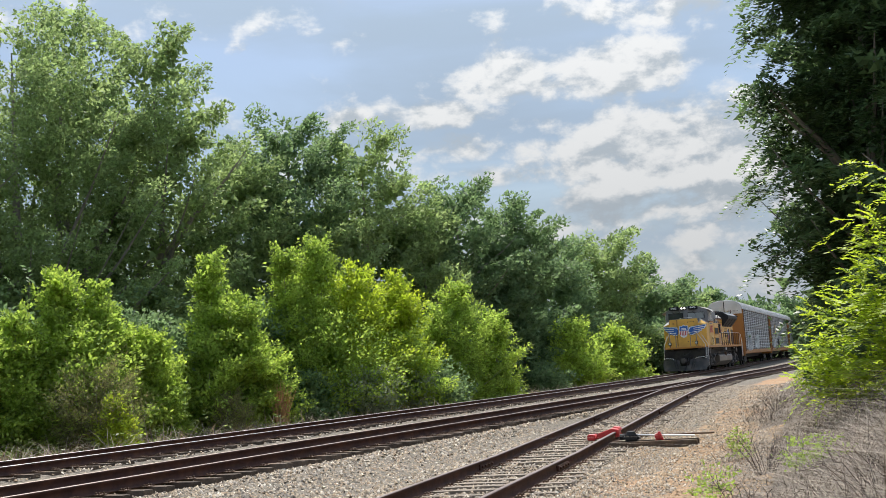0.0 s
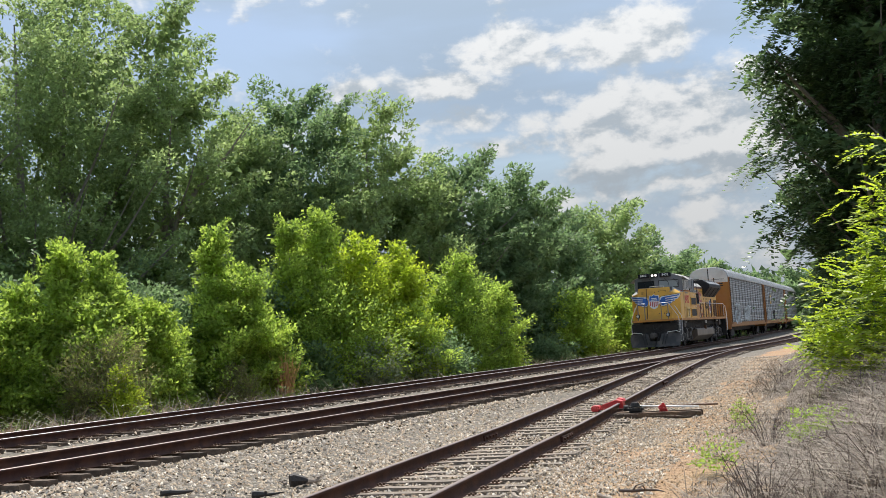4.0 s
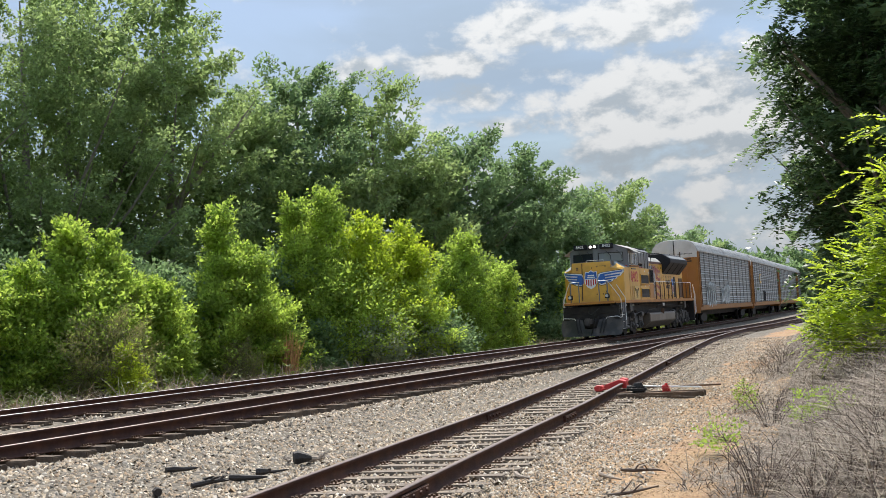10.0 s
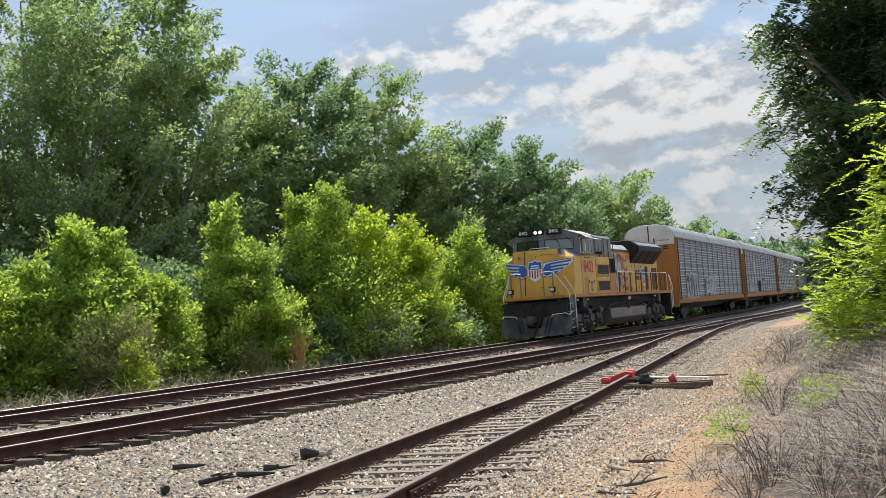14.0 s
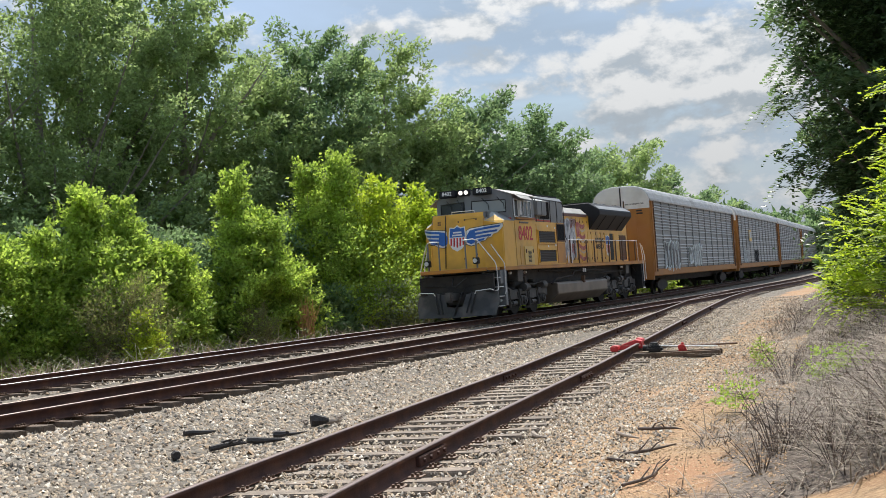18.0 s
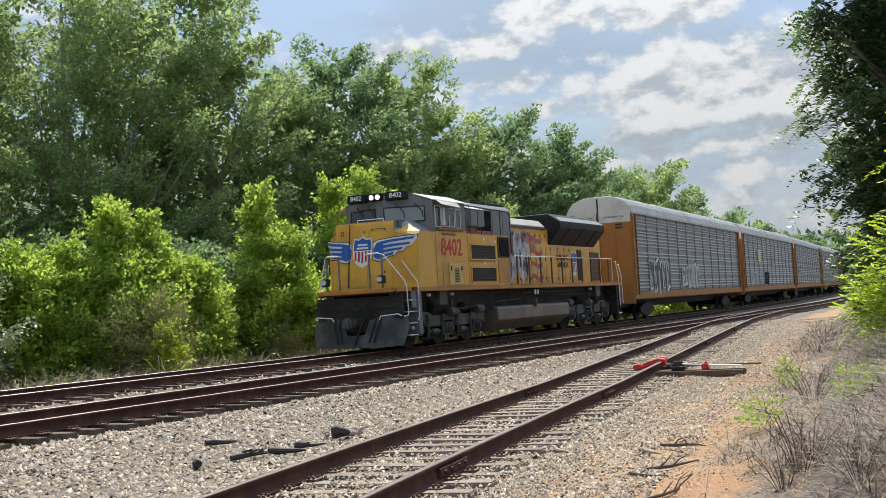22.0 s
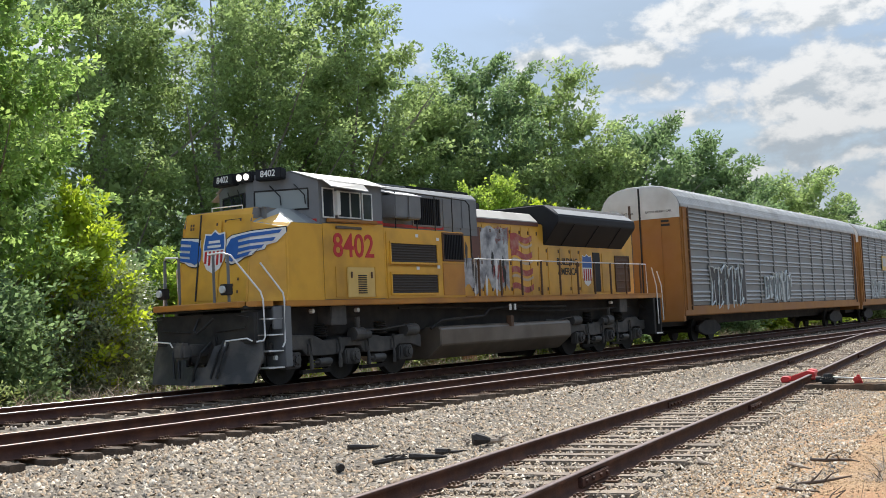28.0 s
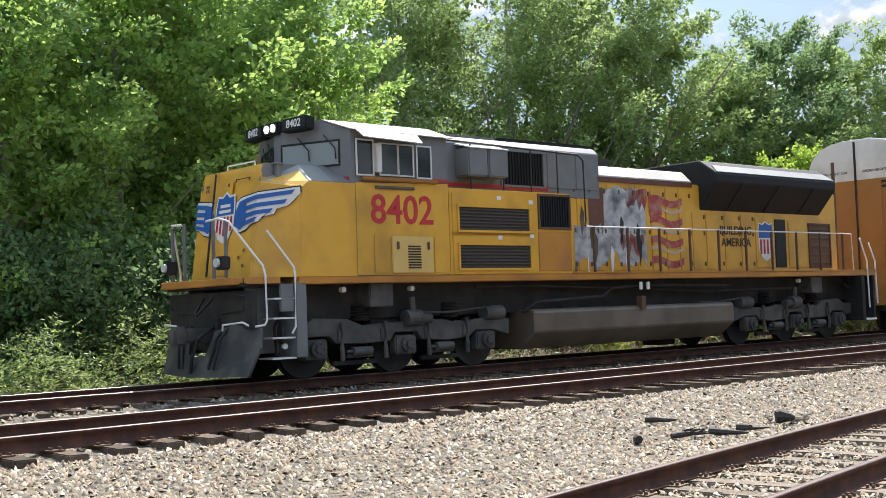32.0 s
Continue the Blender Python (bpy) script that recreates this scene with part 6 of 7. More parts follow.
    for az, d, h, w, m, seed, n in (
            (-22.8, 39, 4.6, 3.4, LEAF_B, 51, 9000), (-20.7, 40, 4.9, 2.8, LEAF_B, 52, 9000), (-18.7, 41.2, 6.4, 2.5, LEAF_B, 53, 10000), (-17.0, 41.6, 5.9, 2.3, LEAF_B, 54, 9000),
            (-18.0, 40.2, 4.3, 3.8, LEAF_B, 55, 10000), (-14.7, 42.3, 4.2, 2.5, LEAF_B, 56, 8000), (-15.9, 42.2, 4.3, 2.2, LEAF_B, 120, 6000), (-11.8, 46, 7.1, 2.7, LEAF_B, 57, 11000),
            (-10.5, 45.4, 5.5, 2.6, LEAF_B, 58, 9000), (-12.0, 44.6, 4.0, 3.4, LEAF_B, 59, 9000), (-9.3, 46, 3.4, 2.4, LEAF_B, 121, 6000), (-8.3, 50, 7.6, 2.8, LEAF_B, 60, 11000), (-6.7, 51, 8.1, 3.8, LEAF_B, 61, 15000),
            (-4.8, 51, 7.0, 3.6, LEAF_L, 62, 13000), (-2.9, 53, 6.7, 3.2, LEAF_L, 63, 11000), (-6.0, 49.3, 4.6, 5.2, LEAF_B, 64, 13000), (-2.6, 51.5, 3.8, 3.2, LEAF_B, 122, 7000),
            (0.1, 57, 6.3, 3.4, LEAF_B, 65, 11000), (1.7, 58.5, 5.0, 2.6, LEAF_B, 123, 7000), (-0.9, 56, 5.2, 3.0, LEAF_B, 124, 8000)):
        B(az, d, h, w, m, seed, int(n * 1.35), 0.13)
    B(5.4, 80, 4.9, 4.6, LEAF_B, 125, 7000, 0.22)
    B(7.4, 86, 4.3, 4.6, LEAF_B, 126, 7000, 0.22)
    B(9.4, 100, 4.6, 5.0, LEAF_D, 127, 6000, 0.26, "dark green bush beside the far track")
    B(11.4, 112, 4.2, 6.0, LEAF_D, 128, 6000, 0.28, "dark green bush beside the far track")
    B(-17.2, 38.6, 3.0, 3.0, LEAF_C, 66, 16000, 0.09, "dull olive cedar-like shrub before the bushes", narrow=0.25, prof=EGG, pad=0.10, count=60, up=0.2, droop=-0.3, rise=1.5)
    B(-11.1, 43.2, 1.8, 1.4, LEAF_C, 67, 5000, 0.09, "small dull olive shrub in dry grass", narrow=0.25, prof=EGG, up=0.2, droop=-0.3, rise=1.5)
    B(-25.4, 36, 4.2, 2.6, LEAF_V, 68, 10000, 0.11, "silvery green vine-covered bush", prof=EGG)
    B(-26.9, 34.8, 3.2, 2.2, LEAF_V, 129, 6000, 0.11, "silvery green vine-covered bush", prof=EGG)
    B(-4.4, 48.3, 2.3, 2.4, LEAF_V, 69, 4000, 0.12, "silvery green vine tangle near the ground", prof=EGG)
    B(-2.4, 51, 2.3, 1.8, LEAF_V, 130, 3000, 0.12, "silvery green vine tangle near the ground", prof=EGG)
    B(-1.2, 53, 2.4, 2.8, LEAF_D, 70, 5000, 0.15, "dark low shrub in the verge", prof=EGG)
    B(-7.3, 47.6, 2.3, 2.3, LEAF_D, 71, 5000, 0.15, "dark round low shrub in the verge", prof=EGG)
    B(4.0, 76, 1.9, 3.0, LEAF_D, 72, 4000, 0.2, "low green shrub in dry grass", prof=EGG)
    B(-16.4, 37.6, 1.9, 1.2, LEAF_L, 110, 2200, 0.12, "small yellow-green clump before the olive shrub")
    for k, (az, d, h, w, mt) in enumerate(((-20.8, 43, 5.0, 3.6, LEAF_D), (-15.4, 45.5, 5.0, 3.6, LEAF_D), (-13.2, 47, 4.6, 3.6, LEAF_D), (-9.4, 50, 5.4, 3.6, LEAF_D), (-1.6, 58, 4.6, 4.2, LEAF_D), (-24.2, 40, 4.8, 3.6, LEAF_D))):
        B(az, d, h, w, mt, 111 + k, 7000, 0.18, "deep green bush filling the edge of the woods", prof=EGG)
    B(-27.0, 35.6, 6.4, 3.0, LEAF_L, 73, 9000, 0.16, "tall yellow-green vine-draped bush by the line")
    for k, (az, d, h, w) in enumerate(((-31, 32.0, 3.8, 3.4), (-34, 31.0, 4.4, 3.4), (-37.2, 30.3, 4.0, 3.4), (-40.3, 29.8, 4.4, 3.4), (-43.5, 29.3, 4.0, 3.4), (-46.5, 29.3, 4.2, 4))):
        B(az, d, h, w, LEAF_D, 74 + k, 8000, 0.15, "deep green bush under the edge trees", prof=EGG)
    # dim undergrowth that fills the wood's edge
    rng = np.random.default_rng(5)
    s = rng.uniform(-40, 190, 5200)
    n = N1(s) - rng.uniform(13.0, 26, 5200)
    z = ground_z(s, n) + rng.uniform(0.1, 1.0, 5200) ** 0.8 * np.where(s < 60, 6.5, 4.5)
    base = np.stack([E1.x * s + E2.x * n, E1.y * s + E2.y * n, z], -1)
    co = twigs(rng, base, unit(rng.normal(size=base.shape)), 9, 1.0, 0.2)
    tagged(fast_mesh("undergrowth", co, np.arange(len(co)).reshape(-1, 4), LEAF_D), "dense dim undergrowth between the tree trunks", "undergrowth", kind="stuff")
    # far wood behind
    s = rng.uniform(-50, 230, 7000)
    n = N1(s) - rng.uniform(24, 34, 7000)
    z = ground_z(s, n) + rng.uniform(0, 1, 7000) * np.where(s < 70, 9.0, 6.5)
    base = np.stack([E1.x * s + E2.x * n, E1.y * s + E2.y * n, z], -1)
    co = twigs(rng, base, unit(rng.normal(size=base.shape)), 8, 1.5, 0.36)
    tagged(fast_mesh("woodland", co, np.arange(len(co)).reshape(-1, 4), LEAF_D), "deep green woodland standing behind the trees", "woodland", kind="stuff")
    # the near right: a tall dark tree with hanging fronds, lime sprays before it
    fr = dict(frond=16, narrow=0.44, near=True)
    plant("tree", *azd(20.1, 34), 15.9, 6.6, LEAF_K, 81, 90000, 0.19, count=110, pad=0.075, limbs=14, droop=1.0, frond_len=0.7, rise=0.9, flat=0.7, prof=((0, 0.8), (0.3, 0.95), (0.6, 1.0), (0.85, 0.85), (1, 0.3)), label="tall dark tree with hanging leaf fronds", **fr)
    plant("tree", *azd(20.6, 36), 15.6, 6.4, LEAF_K, 80, 22000, 0.24, count=70, pad=0.1, prof=DOME, core=0.3, label="tall dark tree filling the clump behind", category="tree")
    plant("tree", *azd(25.5, 32), 15, 7.5, LEAF_K, 82, 16000, 0.24, label="tall dark tree behind the bank", category="tree")
    for az, d, h, w, sd, n in ((18.7, 22.8, 1.4, 2.2, 83, 3800), (20.6, 22.4, 2.3, 2.4, 84, 5200), (20.6, 23.2, 3.7, 1.7, 87, 2600), (23.2, 22, 4.2, 2.8, 86, 5200)):
        plant("bush", *azd(az, d), h, w, LEAF_L, sd, n, 0.13, count=24, pad=0.12, droop=0.35, frond_len=0.6, rise=0.2, flat=0.2, low=0.2, trunk=0.010, limbs=12, up=0.9, label="young tree with lime-green feathered leaves", category="bush", group="lime sprays by the bank", prof=DOME, **{**fr, "narrow": 0.42})
    for az, d, h, w, sd in ((18.3, 31.0, 2.0, 2.2, 101), (20.8, 28.5, 3.0, 3.0, 102)):
        plant("bush", *azd(az, d), h, w, LEAF_K, sd, 8000, 0.15, near=True, pad=0.12, count=40, label="dark leafy bush under the tall tree", category="bush", group="dark bushes under the tall tree")
    # small yellow-green shrubs in the dry brush
    for az, d, h, w, sd in ((11.9, 15.4, 0.55, 0.6, 91), (16.0, 16.4, 0.55, 0.5, 92), (17.2, 16.8, 0.45, 0.5, 93), (13.2, 21.0, 0.6, 0.5, 94)):
        plant("shrub", *azd(az, d), h, w, LEAF_B, sd, 420, 0.05, near=True, count=16, pad=0.16, low=0.2, trunk=0.012, limbs=8, core=0.0, label="small yellow-green shrub in dry brush", category="shrub", group="shrubs in the brush")
    # verge beyond the main track: dry straw and green weeds
    k = 15000
    s = rng.uniform(-12, 110, k)
    n = N1(s) - 2.3 - rng.uniform(0, 1, k) ** 0.8 * 6.5
    blade_field("dry_grass", rng, s, n, 0.55, 0.02, STRAW, "pale dry grass and straw beside the track", "grass", 0.6)
    k = 13000
    s = np.concatenate([rng.uniform(-14, 16, k), rng.uniform(16, 100, k // 9)])
    n = N1(s) - np.where(s < 16, 3.8, 5.0) - rng.uniform(0, 1, len(s)) * 5.0
    base = np.stack([E1.x * s + E2.x * n, E1.y * s + E2.y * n, ground_z(s, n) + 0.1 + rng.uniform(0, 1, len(s)) * np.where(s < 16, 1.5, 0.6) * np.clip([0.75 + 1.3 * noise.noise((a * 0.8, b * 0.8, 5)) for a, b in zip(s, n)], 0.15, 1.5)], -1)
    co = twigs(rng, base, unit(rng.normal(size=base.shape) + [0, 0, 1.2]), 6, 0.4, 0.12, narrow=0.3)
    tagged(fast_mesh("weeds", co, np.arange(len(co)).reshape(-1, 4), WEED), "bright green weeds growing on the verge", "weeds", kind="stuff")
    # dead stems in the verge
    k = 2600
    s = rng.uniform(6, 62, k)
    n = N1(s) - rng.uniform(4.2, 8.5, k)
    blade_field("dead_stems", rng, s, n, 1.0, 0.02, STRAW, "grey dead stems lying in the verge", "dead stems", 1.1)
    k = 260
    c = azd(-8.75, 45.2)
    s = c[0] * E1.x + c[1] * E1.y + 0.14 * rng.normal(size=k)
    n = c[0] * E2.x + c[1] * E2.y + 0.14 * rng.normal(size=k)
    blade_field("reed_tuft", rng, s, n, 1.7, 0.03, REED, "orange-brown dry reed tuft in the verge", "reeds", 0.12)
    # matted grey grass and tangled brush on the near right
    k = 52000
    s = 4.5 + 44 * rng.uniform(0, 1, k) ** 1.6
    n = right_of(s) + 3.3 + 8.0 * rng.uniform(0, 1, k) ** 1.1
    lump = np.array([noise.noise((a * 0.55, b * 0.55, 3)) for a, b in zip(s, n)])
    x, y = E1.x * s + E2.x * n, E1.y * s + E2.y * n
    keep = (lump > -0.22) & (np.hypot(x, y) > 7.0) & (np.hypot(x - BARE[0], y - BARE[1]) > BARE[2] + 0.6 * lump)   # clear where the viewer stands, and a bare patch
    s, n, lump = s[keep], n[keep], lump[keep]
    dens = np.clip((n - right_of(s) - 3.2) / 2.4, 0.35, 1.2) * (0.8 + 0.9 * lump)
    blade_field("matted_grass", rng, s, n, 0.40, 0.014, STRAW, "matted grey dead grass on the bank", "grass", 2.2, grow=dens)
    pick = rng.uniform(0, 1, len(s)) < 0.5
    blade_field("dry_brush", rng, s[pick], n[pick], 0.62, 0.012, TWIG, "tangled grey-brown dry brush on the bank", "brush", 1.5, grow=dens[pick])
    pick = rng.uniform(0, 1, len(s)) < 0.03
    blade_field("whips", rng, s[pick], n[pick], 0.9, 0.012, STRAW, "long pale whips arching over the brush", "brush", 0.8, grow=np.clip(dens[pick], 0.4, 1.0))
    dead_shrubs()


BARE = (2.55, 7.6, 1.25)        # a bare patch of reddish dirt: x, y, radius


def shrub_mesh(seed):
    """A leafless shrub: many forked stems from one base."""
    rng = random.Random(seed)
    bm = bmesh.new()
    for _ in range(16):
        a, lean = rng.uniform(0, 6.283), rng.uniform(0.35, 1.3)
        ln = rng.uniform(0.55, 1.15)
        dx, dy = math.cos(a) * lean, math.sin(a) * lean
        b = Vector((dx * 0.1, dy * 0.1, -0.05))
        pts = [b, b + Vector((dx * 0.22, dy * 0.22, 0.42)) * ln, b + Vector((dx * 0.52, dy * 0.52, 0.74)) * ln, b + Vector((dx * 0.95 + rng.uniform(-0.1, 0.1), dy * 0.95, 0.95 - 0.25 * lean)) * ln]
        r = rng.uniform(0.006, 0.011)
        tube(pts, [r, r * 0.8, r * 0.6, r * 0.25], 3, bm, False)
        for _ in range(rng.randint(2, 4)):
            q = pts[rng.randint(1, 2)].lerp(pts[3], rng.uniform(0, 0.6))
            e = q + Vector((rng.uniform(-0.25, 0.25), rng.uniform(-0.25, 0.25), rng.uniform(0.05, 0.3)))
            tube([q, q.lerp(e, 0.5) + Vector((0, 0, 0.03)), e], [r * 0.5, r * 0.4, r * 0.2], 3, bm, False)
    me = bpy.data.meshes.new("stems")
    bm.to_mesh(me)
    bm.free()
    me.materials.append(TWIG)
    return me


def dead_shrubs():
    rng = random.Random(44)
    kinds = [shrub_mesh(k) for k in range(5)]
    put = 0
    while put < 48:
        s = 5 + 36 * rng.random() ** 1.3
        n = float(right_of(s)) + 3.9 + 6.2 * rng.random()
        x, y = E1.x * s + E2.x * n, E1.y * s + E2.y * n
        if math.hypot(x, y) < 7.5 or math.hypot(x - BARE[0], y - BARE[1]) < BARE[2] + 0.5:
            continue
        z = float(ground_top(np.array([s]), np.array([n]))[0])
        ob = group_of("dead_shrub", "leafless brown shrub with many thin forked stems", "shrub", "dead shrubs on the bank", at=(x, y, z))
        o = new("bare_stem_clump", kinds[put % 5])
        o.parent = ob
        k = rng.uniform(0.4, 0.8)
        o.matrix_basis = pose(0, 0, 0, 0, 0, rng.uniform(0, 360)) @ Matrix.Scale(k, 4)
        put += 1



# ---------------------------------------------------------------- ballast and things on the ground
def stones(name, rng, s, n, size, label, mt=None, lift=0.0):
    """Broken stones, angular wedges turned at random, half sunk in the bed."""
    k = len(s)
    z = ground_top(s, n) + lift
    c = np.stack([E1.x * s + E2.x * n, E1.y * s + E2.y * n, z], -1)
    r = size * rng.uniform(0.5, 1.15, (k, 1)) * rng.uniform(0.6, 1.25, (k, 3)) * 0.5
    a = rng.uniform(0, 2 * np.pi, k)
    tilt = rng.normal(size=(k, 2)) * 0.35
    e = np.array([[1, 0.6, -0.5], [-0.7, 1, -0.5], [-1, -0.6, -0.5], [0.7, -1, -0.5], [0.5, 0.15, 0.5], [-0.5, -0.2, 0.5]])
    v = e[None] * r[:, None, :] + rng.normal(size=(k, 6, 3)) * r[:, None, :] * 0.24
    x = v[..., 0] * np.cos(a)[:, None] - v[..., 1] * np.sin(a)[:, None]
    y = v[..., 0] * np.sin(a)[:, None] + v[..., 1] * np.cos(a)[:, None]
    v = np.stack([x, y, v[..., 2] + tilt[:, :1] * x + tilt[:, 1:] * y], -1) + c[:, None, :]
    v[..., 2] += (rng.uniform(0.0, 0.6, k) * r[:, 2])[:, None]
    f = np.array([[0, 1, 4], [1, 5, 4], [1, 2, 5], [2, 3, 5], [3, 4, 5], [3, 0, 4]])
    ff = (f[None] + (np.arange(k) * 6)[:, None, None]).reshape(-1, 3)
    ob = fast_mesh(name, v.reshape(-1, 3), ff, mt or STONE)
    return tagged(ob, label, "ballast", kind="stuff")


def ballast():
    rng = np.random.default_rng(8)
    # between the second track and the siding
    k = 100000
    s = -6 + 56 * rng.uniform(0, 1, k) ** 1.5
    lo, hi = N2(s) + 1.05, N3(s) - 1.0
    n = lo + (hi - lo) * rng.uniform(0, 1, k)
    keep = (hi > lo + 0.1) & (rng.uniform(0, 1, k) < np.clip((hi - lo) / 7.0, 0.25, 1))
    stones("ballast", rng, s[keep], n[keep], 0.060, "grey and tan crushed stone ballast beside the rails")
    k = 34000
    s = -8 + 70 * rng.uniform(0, 1, k) ** 1.25
    n = N1(s) - 1.9 + (N2(s) - N1(s) + 2.9) * rng.uniform(0, 1, k)
    stones("ballast", rng, s, n, 0.07, "grey crushed stone ballast between the two tracks", lift=0.0)
    k = 26000
    s = 2 + 50 * rng.uniform(0, 1, k) ** 1.35
    n = N3(s) + 1.35 * rng.uniform(-1, 1, k)
    stones("ballast", rng, s, n, 0.046, "pale grey gravel filling the siding between its ties", lift=0.036)
    k = 46000
    s = 3 + 50 * rng.uniform(0, 1, k) ** 1.3
    n = N3(s) + 1.0 + rng.uniform(0, 1, k) ** 1.3 * np.where(s > 17, 3.0, 1.9)
    stones("ballast", rng, s, n, 0.040, "pale grey gravel beside the siding", lift=0.008)
    k = 40000
    s = -2 + 30 * rng.uniform(0, 1, k) ** 0.95
    n = N3(s) + 1.3 + 3.0 * rng.uniform(0, 1, k)
    stones("gravel", rng, s, n, 0.030, "tan gravel scattered over reddish dirt", GRIT)


def hardware(root, line, offset, s0, s1, step, zf, plate):
    """Tie plates with spikes under a rail."""
    s = s0
    while s < s1:
        n = float(line(s))
        dn = float(line(s + 0.1) - line(s - 0.1)) / 0.2
        p = plan(s - offset * dn, n + offset, float(zf(np.array(s))) - 0.178)
        across = (E2 - E1 * dn).normalized()
        o = new("tie_plate", plate)
        o.parent = root
        o.matrix_basis = pose(p.x, p.y, p.z, 0, 0, math.degrees(math.atan2(across.y, across.x)))
        s += step


def tie_plate_mesh():
    bm = box(-0.19, 0.19, -0.09, 0.09, -0.006, 0.008)
    for x in (-0.10, 0.10, 0.15):
        for y in (-0.05, 0.05):
            box(x - 0.012, x + 0.012, y - 0.012, y + 0.012, 0.008, 0.035, 0, bm)
    me = bpy.data.meshes.new("tie_plate")
    bm.to_mesh(me)
    bm.free()
    me.materials.append(RUSTB)
    return me


def joint_bar(root, line, offset, s, zf):
    n = float(line(s))
    dn = float(line(s + 0.1) - line(s - 0.1)) / 0.2
    along = (E1 + E2 * dn).normalized()
    p = plan(s - offset * dn, n + offset, float(zf(np.array(s))) - 0.10)
    bm = box(-0.45, 0.45, -0.045, 0.045, -0.05, 0.045, 0.008)
    for x in (-0.33, -0.12, 0.12, 0.33):
        for sg in (1, -1):
            cyl((x, sg * 0.055, 0), "y", 0.022, 0.03, 6, bm)
    o = part("joint_bar", bm, RAIL, root)
    o.matrix_basis = pose(p.x, p.y, p.z, 0, 0, math.degrees(math.atan2(along.y, along.x)))


def derail():
    """A red derail over the siding's rail and the hand lever that works it."""
    s = 24.8
    z = float(z3(np.array(s)))
    p = plan(s, float(N3(s)) + 0.75, z)
    dn = float(N3(s + 0.1) - N3(s - 0.1)) / 0.2
    across = (E2 - E1 * dn).normalized()
    a = math.degrees(math.atan2(across.y, across.x))
    d = group_of("derail", "red painted derail block lying over a rail", "derail")
    d.matrix_basis = pose(p.x, p.y, p.z, 0, 0, a)
    part("shoe", prism([(-0.42, -0.14), (0.12, -0.12), (0.09, 0.04), (-0.05, 0.07), (-0.36, -0.03)], -0.17, 0.17, "y", bev=0.01), RED_P, d)
    part("wedge", prism([(-0.1, 0.0), (0.10, 0.0), (0.07, 0.07), (-0.06, 0.09)], 0.1, 0.4, "y", bev=0.01), RED_P, d)
    part("base", box(-0.60, -0.42, -0.16, 0.2, -0.17, -0.05, 0.02), RED_P, d)
    part("rod", tube([(0.1, 0, -0.12), (2.1, 0, -0.12)], 0.02, 8), RUSTB, d)
    st = group_of("derail_stand", "low black hand lever stand with a red target on timbers", "switch stand")
    q = plan(23.5, float(N3(23.5)) + 1.42, z - 0.2)
    st.matrix_basis = pose(q.x, q.y, q.z, 0, 0, a)
    for y in (-0.2, 0.2):
        part("timber", box(-0.55, 1.22, y - 0.08, y + 0.08, -0.06, 0.07, 0.015), TIE, st)
    part("stand_body", box(-0.27, 0.05, -0.15, 0.15, 0.07, 0.2, 0.04), BLACK, st)
    part("gear_cover", cyl((-0.12, 0, 0.22), "z", 0.12, 0.09, 16, r2=0.08), BLACK, st)
    part("lever", tube([(-0.1, 0.05, 0.2), (0.3, 0.1, 0.17), (1.15, 0.1, 0.13)], 0.016, 8), RAILW, st)
    part("lever_ball", cyl((-0.31, 0.05, 0.16), "x", 0.06, 0.1, 12), BLACK, st)
    part("target", prism([(0.36, 0.07), (0.54, 0.07), (0.51, 0.14), (0.47, 0.24), (0.43, 0.24), (0.39, 0.14)], -0.02, 0.02, "y"), RED_P, st)
    part("lock", box(0.36, 0.5, -0.09, 0.09, 0.10, 0.2, 0.02), RED_P, st)


def branch(name, x, y, z, ang, length, r, mt, label, seed, forks=2):
    rng = random.Random(seed)
    root = group_of(name, label, "branch", "wood debris by the siding")
    root.matrix_basis = pose(x, y, z, 0, 0, ang)
    pts = [(length * t, 0.12 * length * math.sin(3 * t + seed), r * 0.9 + 0.05 * length * max(0, math.sin(2.4 * t + seed))) for t in (0, 0.25, 0.5, 0.75, 1)]
    part("stem", tube(pts, [r, r * 1.15, r * 0.9, r * 0.7, r * 0.3], 7), mt, root)
    for k in range(forks):
        b = Vector(pts[1 + k % 3])
        part("fork", tube([b, b + Vector((0.12 * length, rng.uniform(-0.2, 0.2) * length, 0.10 * length)), b + Vector((0.25 * length, rng.uniform(-0.35, 0.35) * length, rng.uniform(0.02, 0.22) * length))], [r * 0.6, r * 0.4, r * 0.15], 6), mt, root)


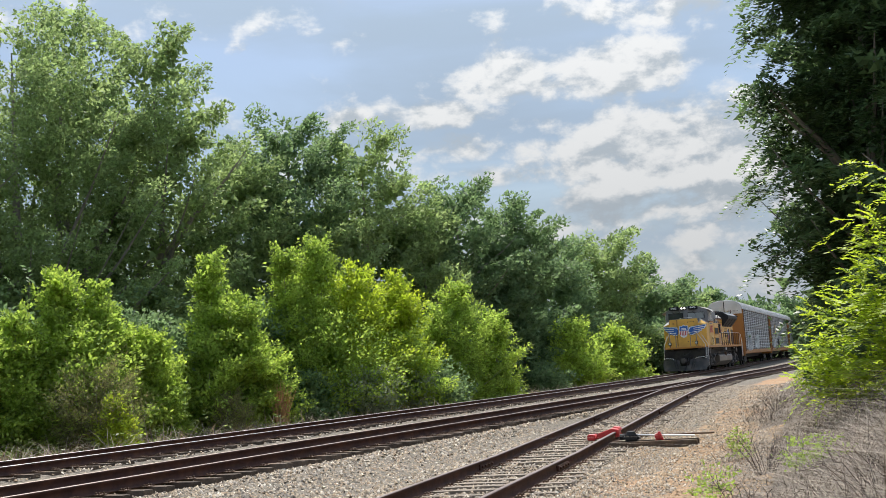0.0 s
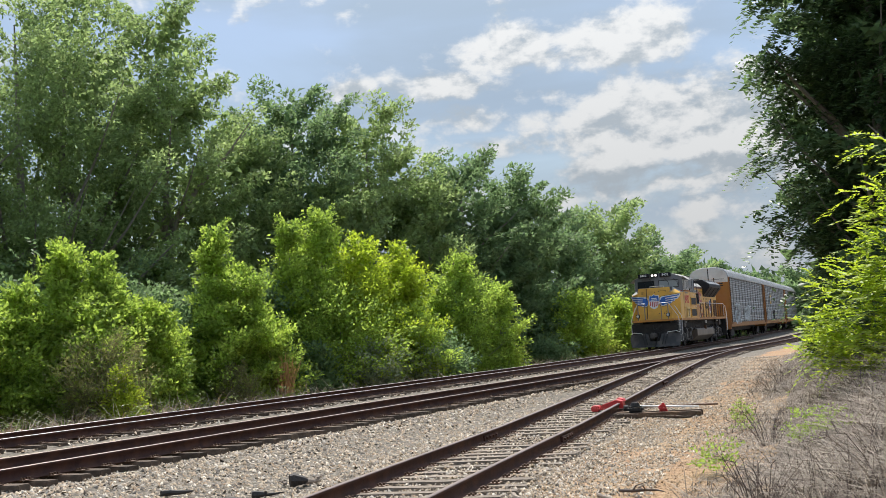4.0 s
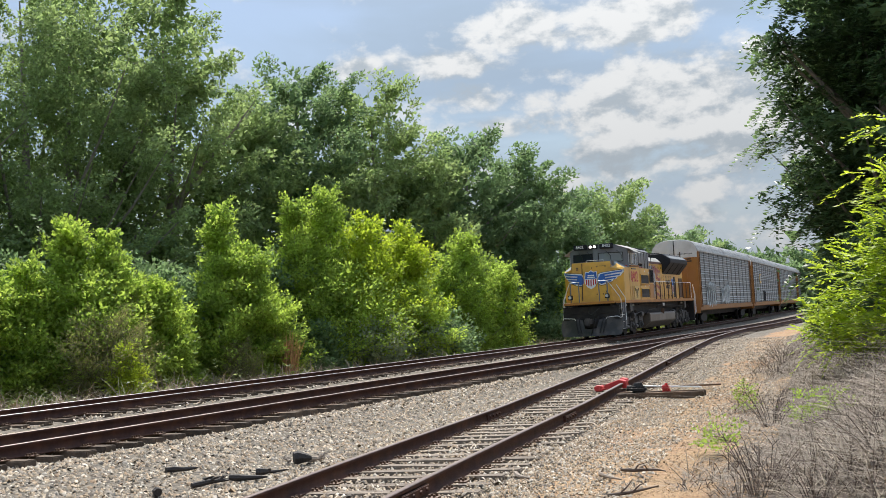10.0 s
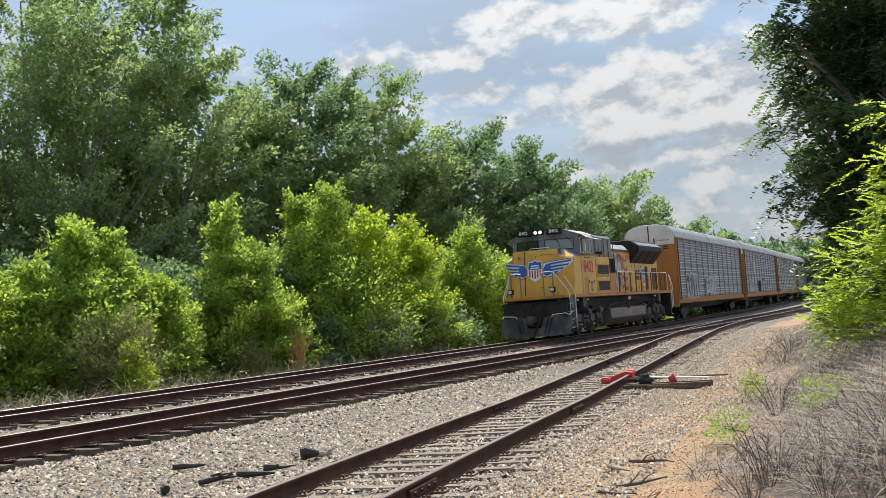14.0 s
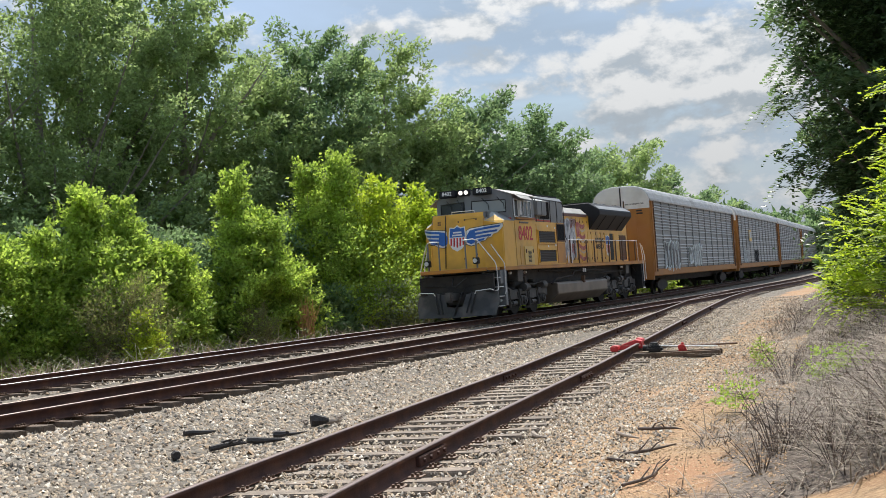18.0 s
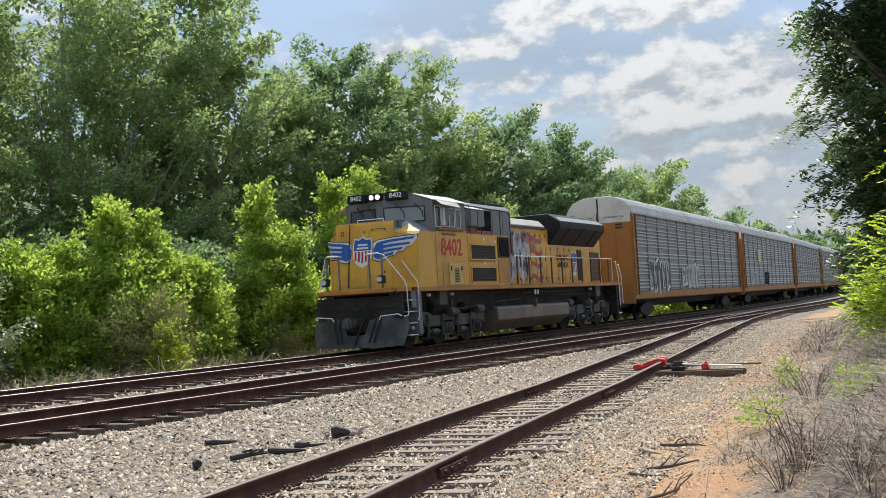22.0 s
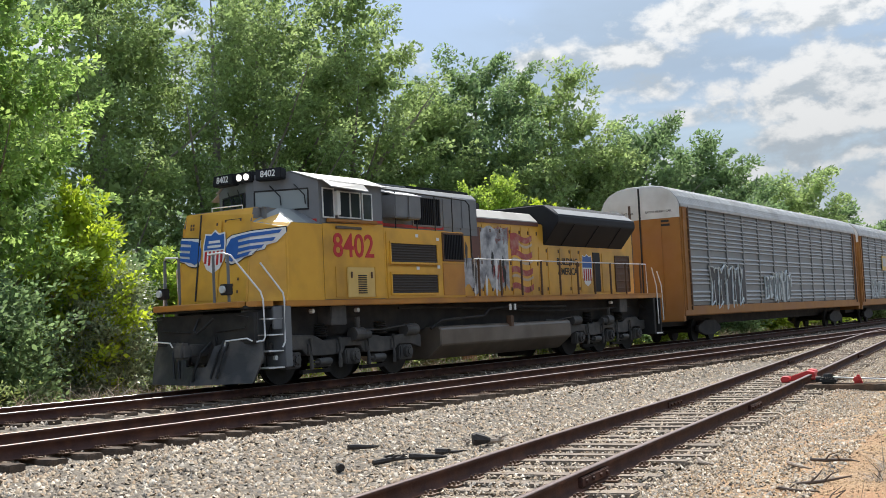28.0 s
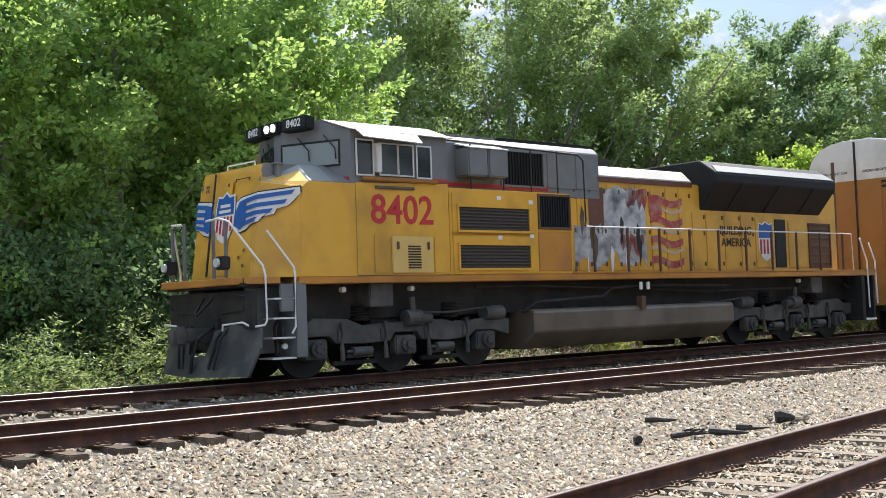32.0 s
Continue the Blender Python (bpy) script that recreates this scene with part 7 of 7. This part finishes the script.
def debris():
    def gz(x, y):
        return float(ground_z(x * E1.x + y * E1.y, x * E2.x + y * E2.y))
    for x, y, a, ln, r, m, lab, sd, fk in (
            (-2.40, 16.0, 15, 0.24, 0.085, CHAR, "charred stump lying on the ballast", 1, 1), (-2.18, 16.1, 75, 0.40, 0.035, DRIFT, "pale weathered root on the ballast", 2, 6),
            (-2.45, 16.2, 120, 0.30, 0.02, DRIFT, "pale weathered root on the ballast", 14, 4), (-2.74, 15.0, 30, 0.20, 0.05, CHAR, "charred chunk of wood on the ballast", 3, 3),
            (-2.98, 14.72, -25, 0.50, 0.04, CHAR, "charred log lying on the ballast", 4, 0), (-2.62, 15.25, 5, 0.27, 0.018, CHAR, "charred stick lying on the ballast", 5, 0),
            (-3.35, 14.1, 20, 0.45, 0.034, CHAR, "charred branch lying on the ballast", 6, 4), (-3.30, 14.45, -5, 0.32, 0.03, CHAR, "charred branch lying on the ballast", 7, 3),
            (-3.85, 14.95, 50, 0.42, 0.035, CHAR, "split charred log lying on the ballast", 8, 0), (-3.58, 13.5, 110, 0.20, 0.05, CHAR, "charred chunk of wood on the ballast", 13, 1),
            (0.52, 13.65, -65, 0.42, 0.028, DRIFT, "brown stick lying on the dirt", 9, 0), (1.58, 13.8, -85, 0.75, 0.024, DRIFT, "bent brown branch on the dirt", 10, 1),
            (1.36, 12.08, 15, 0.66, 0.018, TWIG, "thin fallen branch on the dirt", 11, 2), (1.19, 11.69, -20, 0.4, 0.016, TWIG, "thin fallen branch on the dirt", 15, 1),
            (1.82, 13.9, -60, 0.7, 0.018, TWIG, "dark bent branch on the dirt", 12, 2), (1.15, 10.3, 60, 0.95, 0.014, TWIG, "thin fallen branch on the dirt", 16, 3)):
        branch("branch", x, y, gz(x, y) + 0.02, a, ln, r, m, lab, sd, fk)

# ---------------------------------------------------------------- building
ground()
main_track = track("main_track", N1, -30, 200, RAIL_TOP, "rusty brown main line track with polished rail heads and dark wooden ties")
second_track = track("second_track", N2, -30, 200, RAIL_MID, "rusty brown second track on grey ballast and dark ties")
siding_track = track("siding_track", N3, -12, TURN, RAIL_DULL, "old weathered siding track joining the second track at a turnout", z3)
meshes, old_meshes = tie_meshes(TIE), tie_meshes(TIE_OLD)
ties(main_track, N1, -10, 110, 0.53, lambda s: 0 * s, meshes)
ties(second_track, N2, -10, 100, 0.53, lambda s: 0 * s, meshes)
ties(siding_track, N3, -6, 62, 0.55, z3, old_meshes)
plate = tie_plate_mesh()
hardware(second_track, N2, 0.7525, -3, 45, 0.53, lambda s: 0 * s, plate)
hardware(main_track, N1, 0.7525, 0, 45, 0.53, lambda s: 0 * s, plate)
for o in (-0.7525, 0.7525):
    hardware(siding_track, N3, o, 3, 40, 0.55, z3, plate)
for o, s in ((-0.7525, 19.3), (0.7525, 18.6), (0.7525, 10.4), (-0.7525, 31.0), (0.7525, 33.0), (-0.7525, 38.5), (0.7525, 41.0)):
    joint_bar(siding_track, N3, o, s, z3)
ballast()
derail()
debris()


def arc_table(line, s0=-60.0, s1=229.0, step=0.5):
    s = np.arange(s0, s1, step)
    n = line(s)
    co = np.stack([E1.x * s + E2.x * n, E1.y * s + E2.y * n], -1)
    return np.concatenate([[0], np.cumsum(np.linalg.norm(np.diff(co, axis=0), axis=1))]), co


ARC, LINE = arc_table(N1)


def on_line(a):
    return Vector((float(np.interp(a, ARC, LINE[:, 0])), float(np.interp(a, ARC, LINE[:, 1]))))


def riding(a, half):
    """Pose of a vehicle whose middle is at arc a, on bogies that far before and behind it; +x is ahead."""
    f, r = on_line(a - half), on_line(a + half)
    c, d = (f + r) / 2, f - r
    return pose(c.x, c.y, 0, 0, 0, math.degrees(math.atan2(d.y, d.x)))


loco = locomotive()
loco.scale = (0.985, 0.985, 0.985)
racks = [autorack()]
for _ in range(5):
    racks.append(copy_thing(racks[0], Matrix.Identity(4)))
RUN = ((0, 152.89), (1, 150.14), (2, 147.09), (3, 144.14), (3.5, 142.69), (5.5, 136.94), (6, 135.49), (7, 132.79), (8, 130.34), (9, 127.84), (10, 125.39), (11, 123.14), (12, 120.99), (13, 118.59), (14, 116.24), (14.5, 115.14), (16.5, 110.64), (17, 109.49), (18, 107.24), (19, 105.09), (20, 103.09), (21, 101.09), (22, 99.09), (23, 97.06), (24, 95.04), (24.5, 94.09), (26.5, 90.27), (27, 89.31), (28, 87.44), (29, 85.66), (30, 83.90), (31, 82.15), (32, 80.42))
# sprayed scribbles on the first two cars
scrawl(racks[0], 6.4, 10.6, 1.2, 2.95, 3, TAGW, 5, 0.03, TAGB)
scrawl(racks[0], -0.2, 3.7, 1.35, 2.75, 5, TAGW, 6, 0.036, TAGS)
scrawl(racks[1], 7.5, 10.5, 1.4, 2.5, 6, TAGW, 5, 0.022)
scrawl(racks[1], 2.0, 4.0, 1.4, 2.4, 7, TAGB, 4, 0.022)
sign = part("placard", box(5.6, 6.9, 1.50, 1.53, 3.05, 3.95, 0.01), GATE, racks[1], "cream framed placard on the car side")
part("placard_face", box(5.75, 6.75, 1.53, 1.536, 3.3, 3.8), STEEL_L, sign)
vegetation()


def motions():
    walk(loco, [(t, riding(a, 6.63)) for t, a in RUN])
    for k, r in enumerate(racks):
        walk(r, [(t, riding(a + 11.35 + 14.0 + 28.0 * k, 9.8)) for t, a in RUN])


motions()
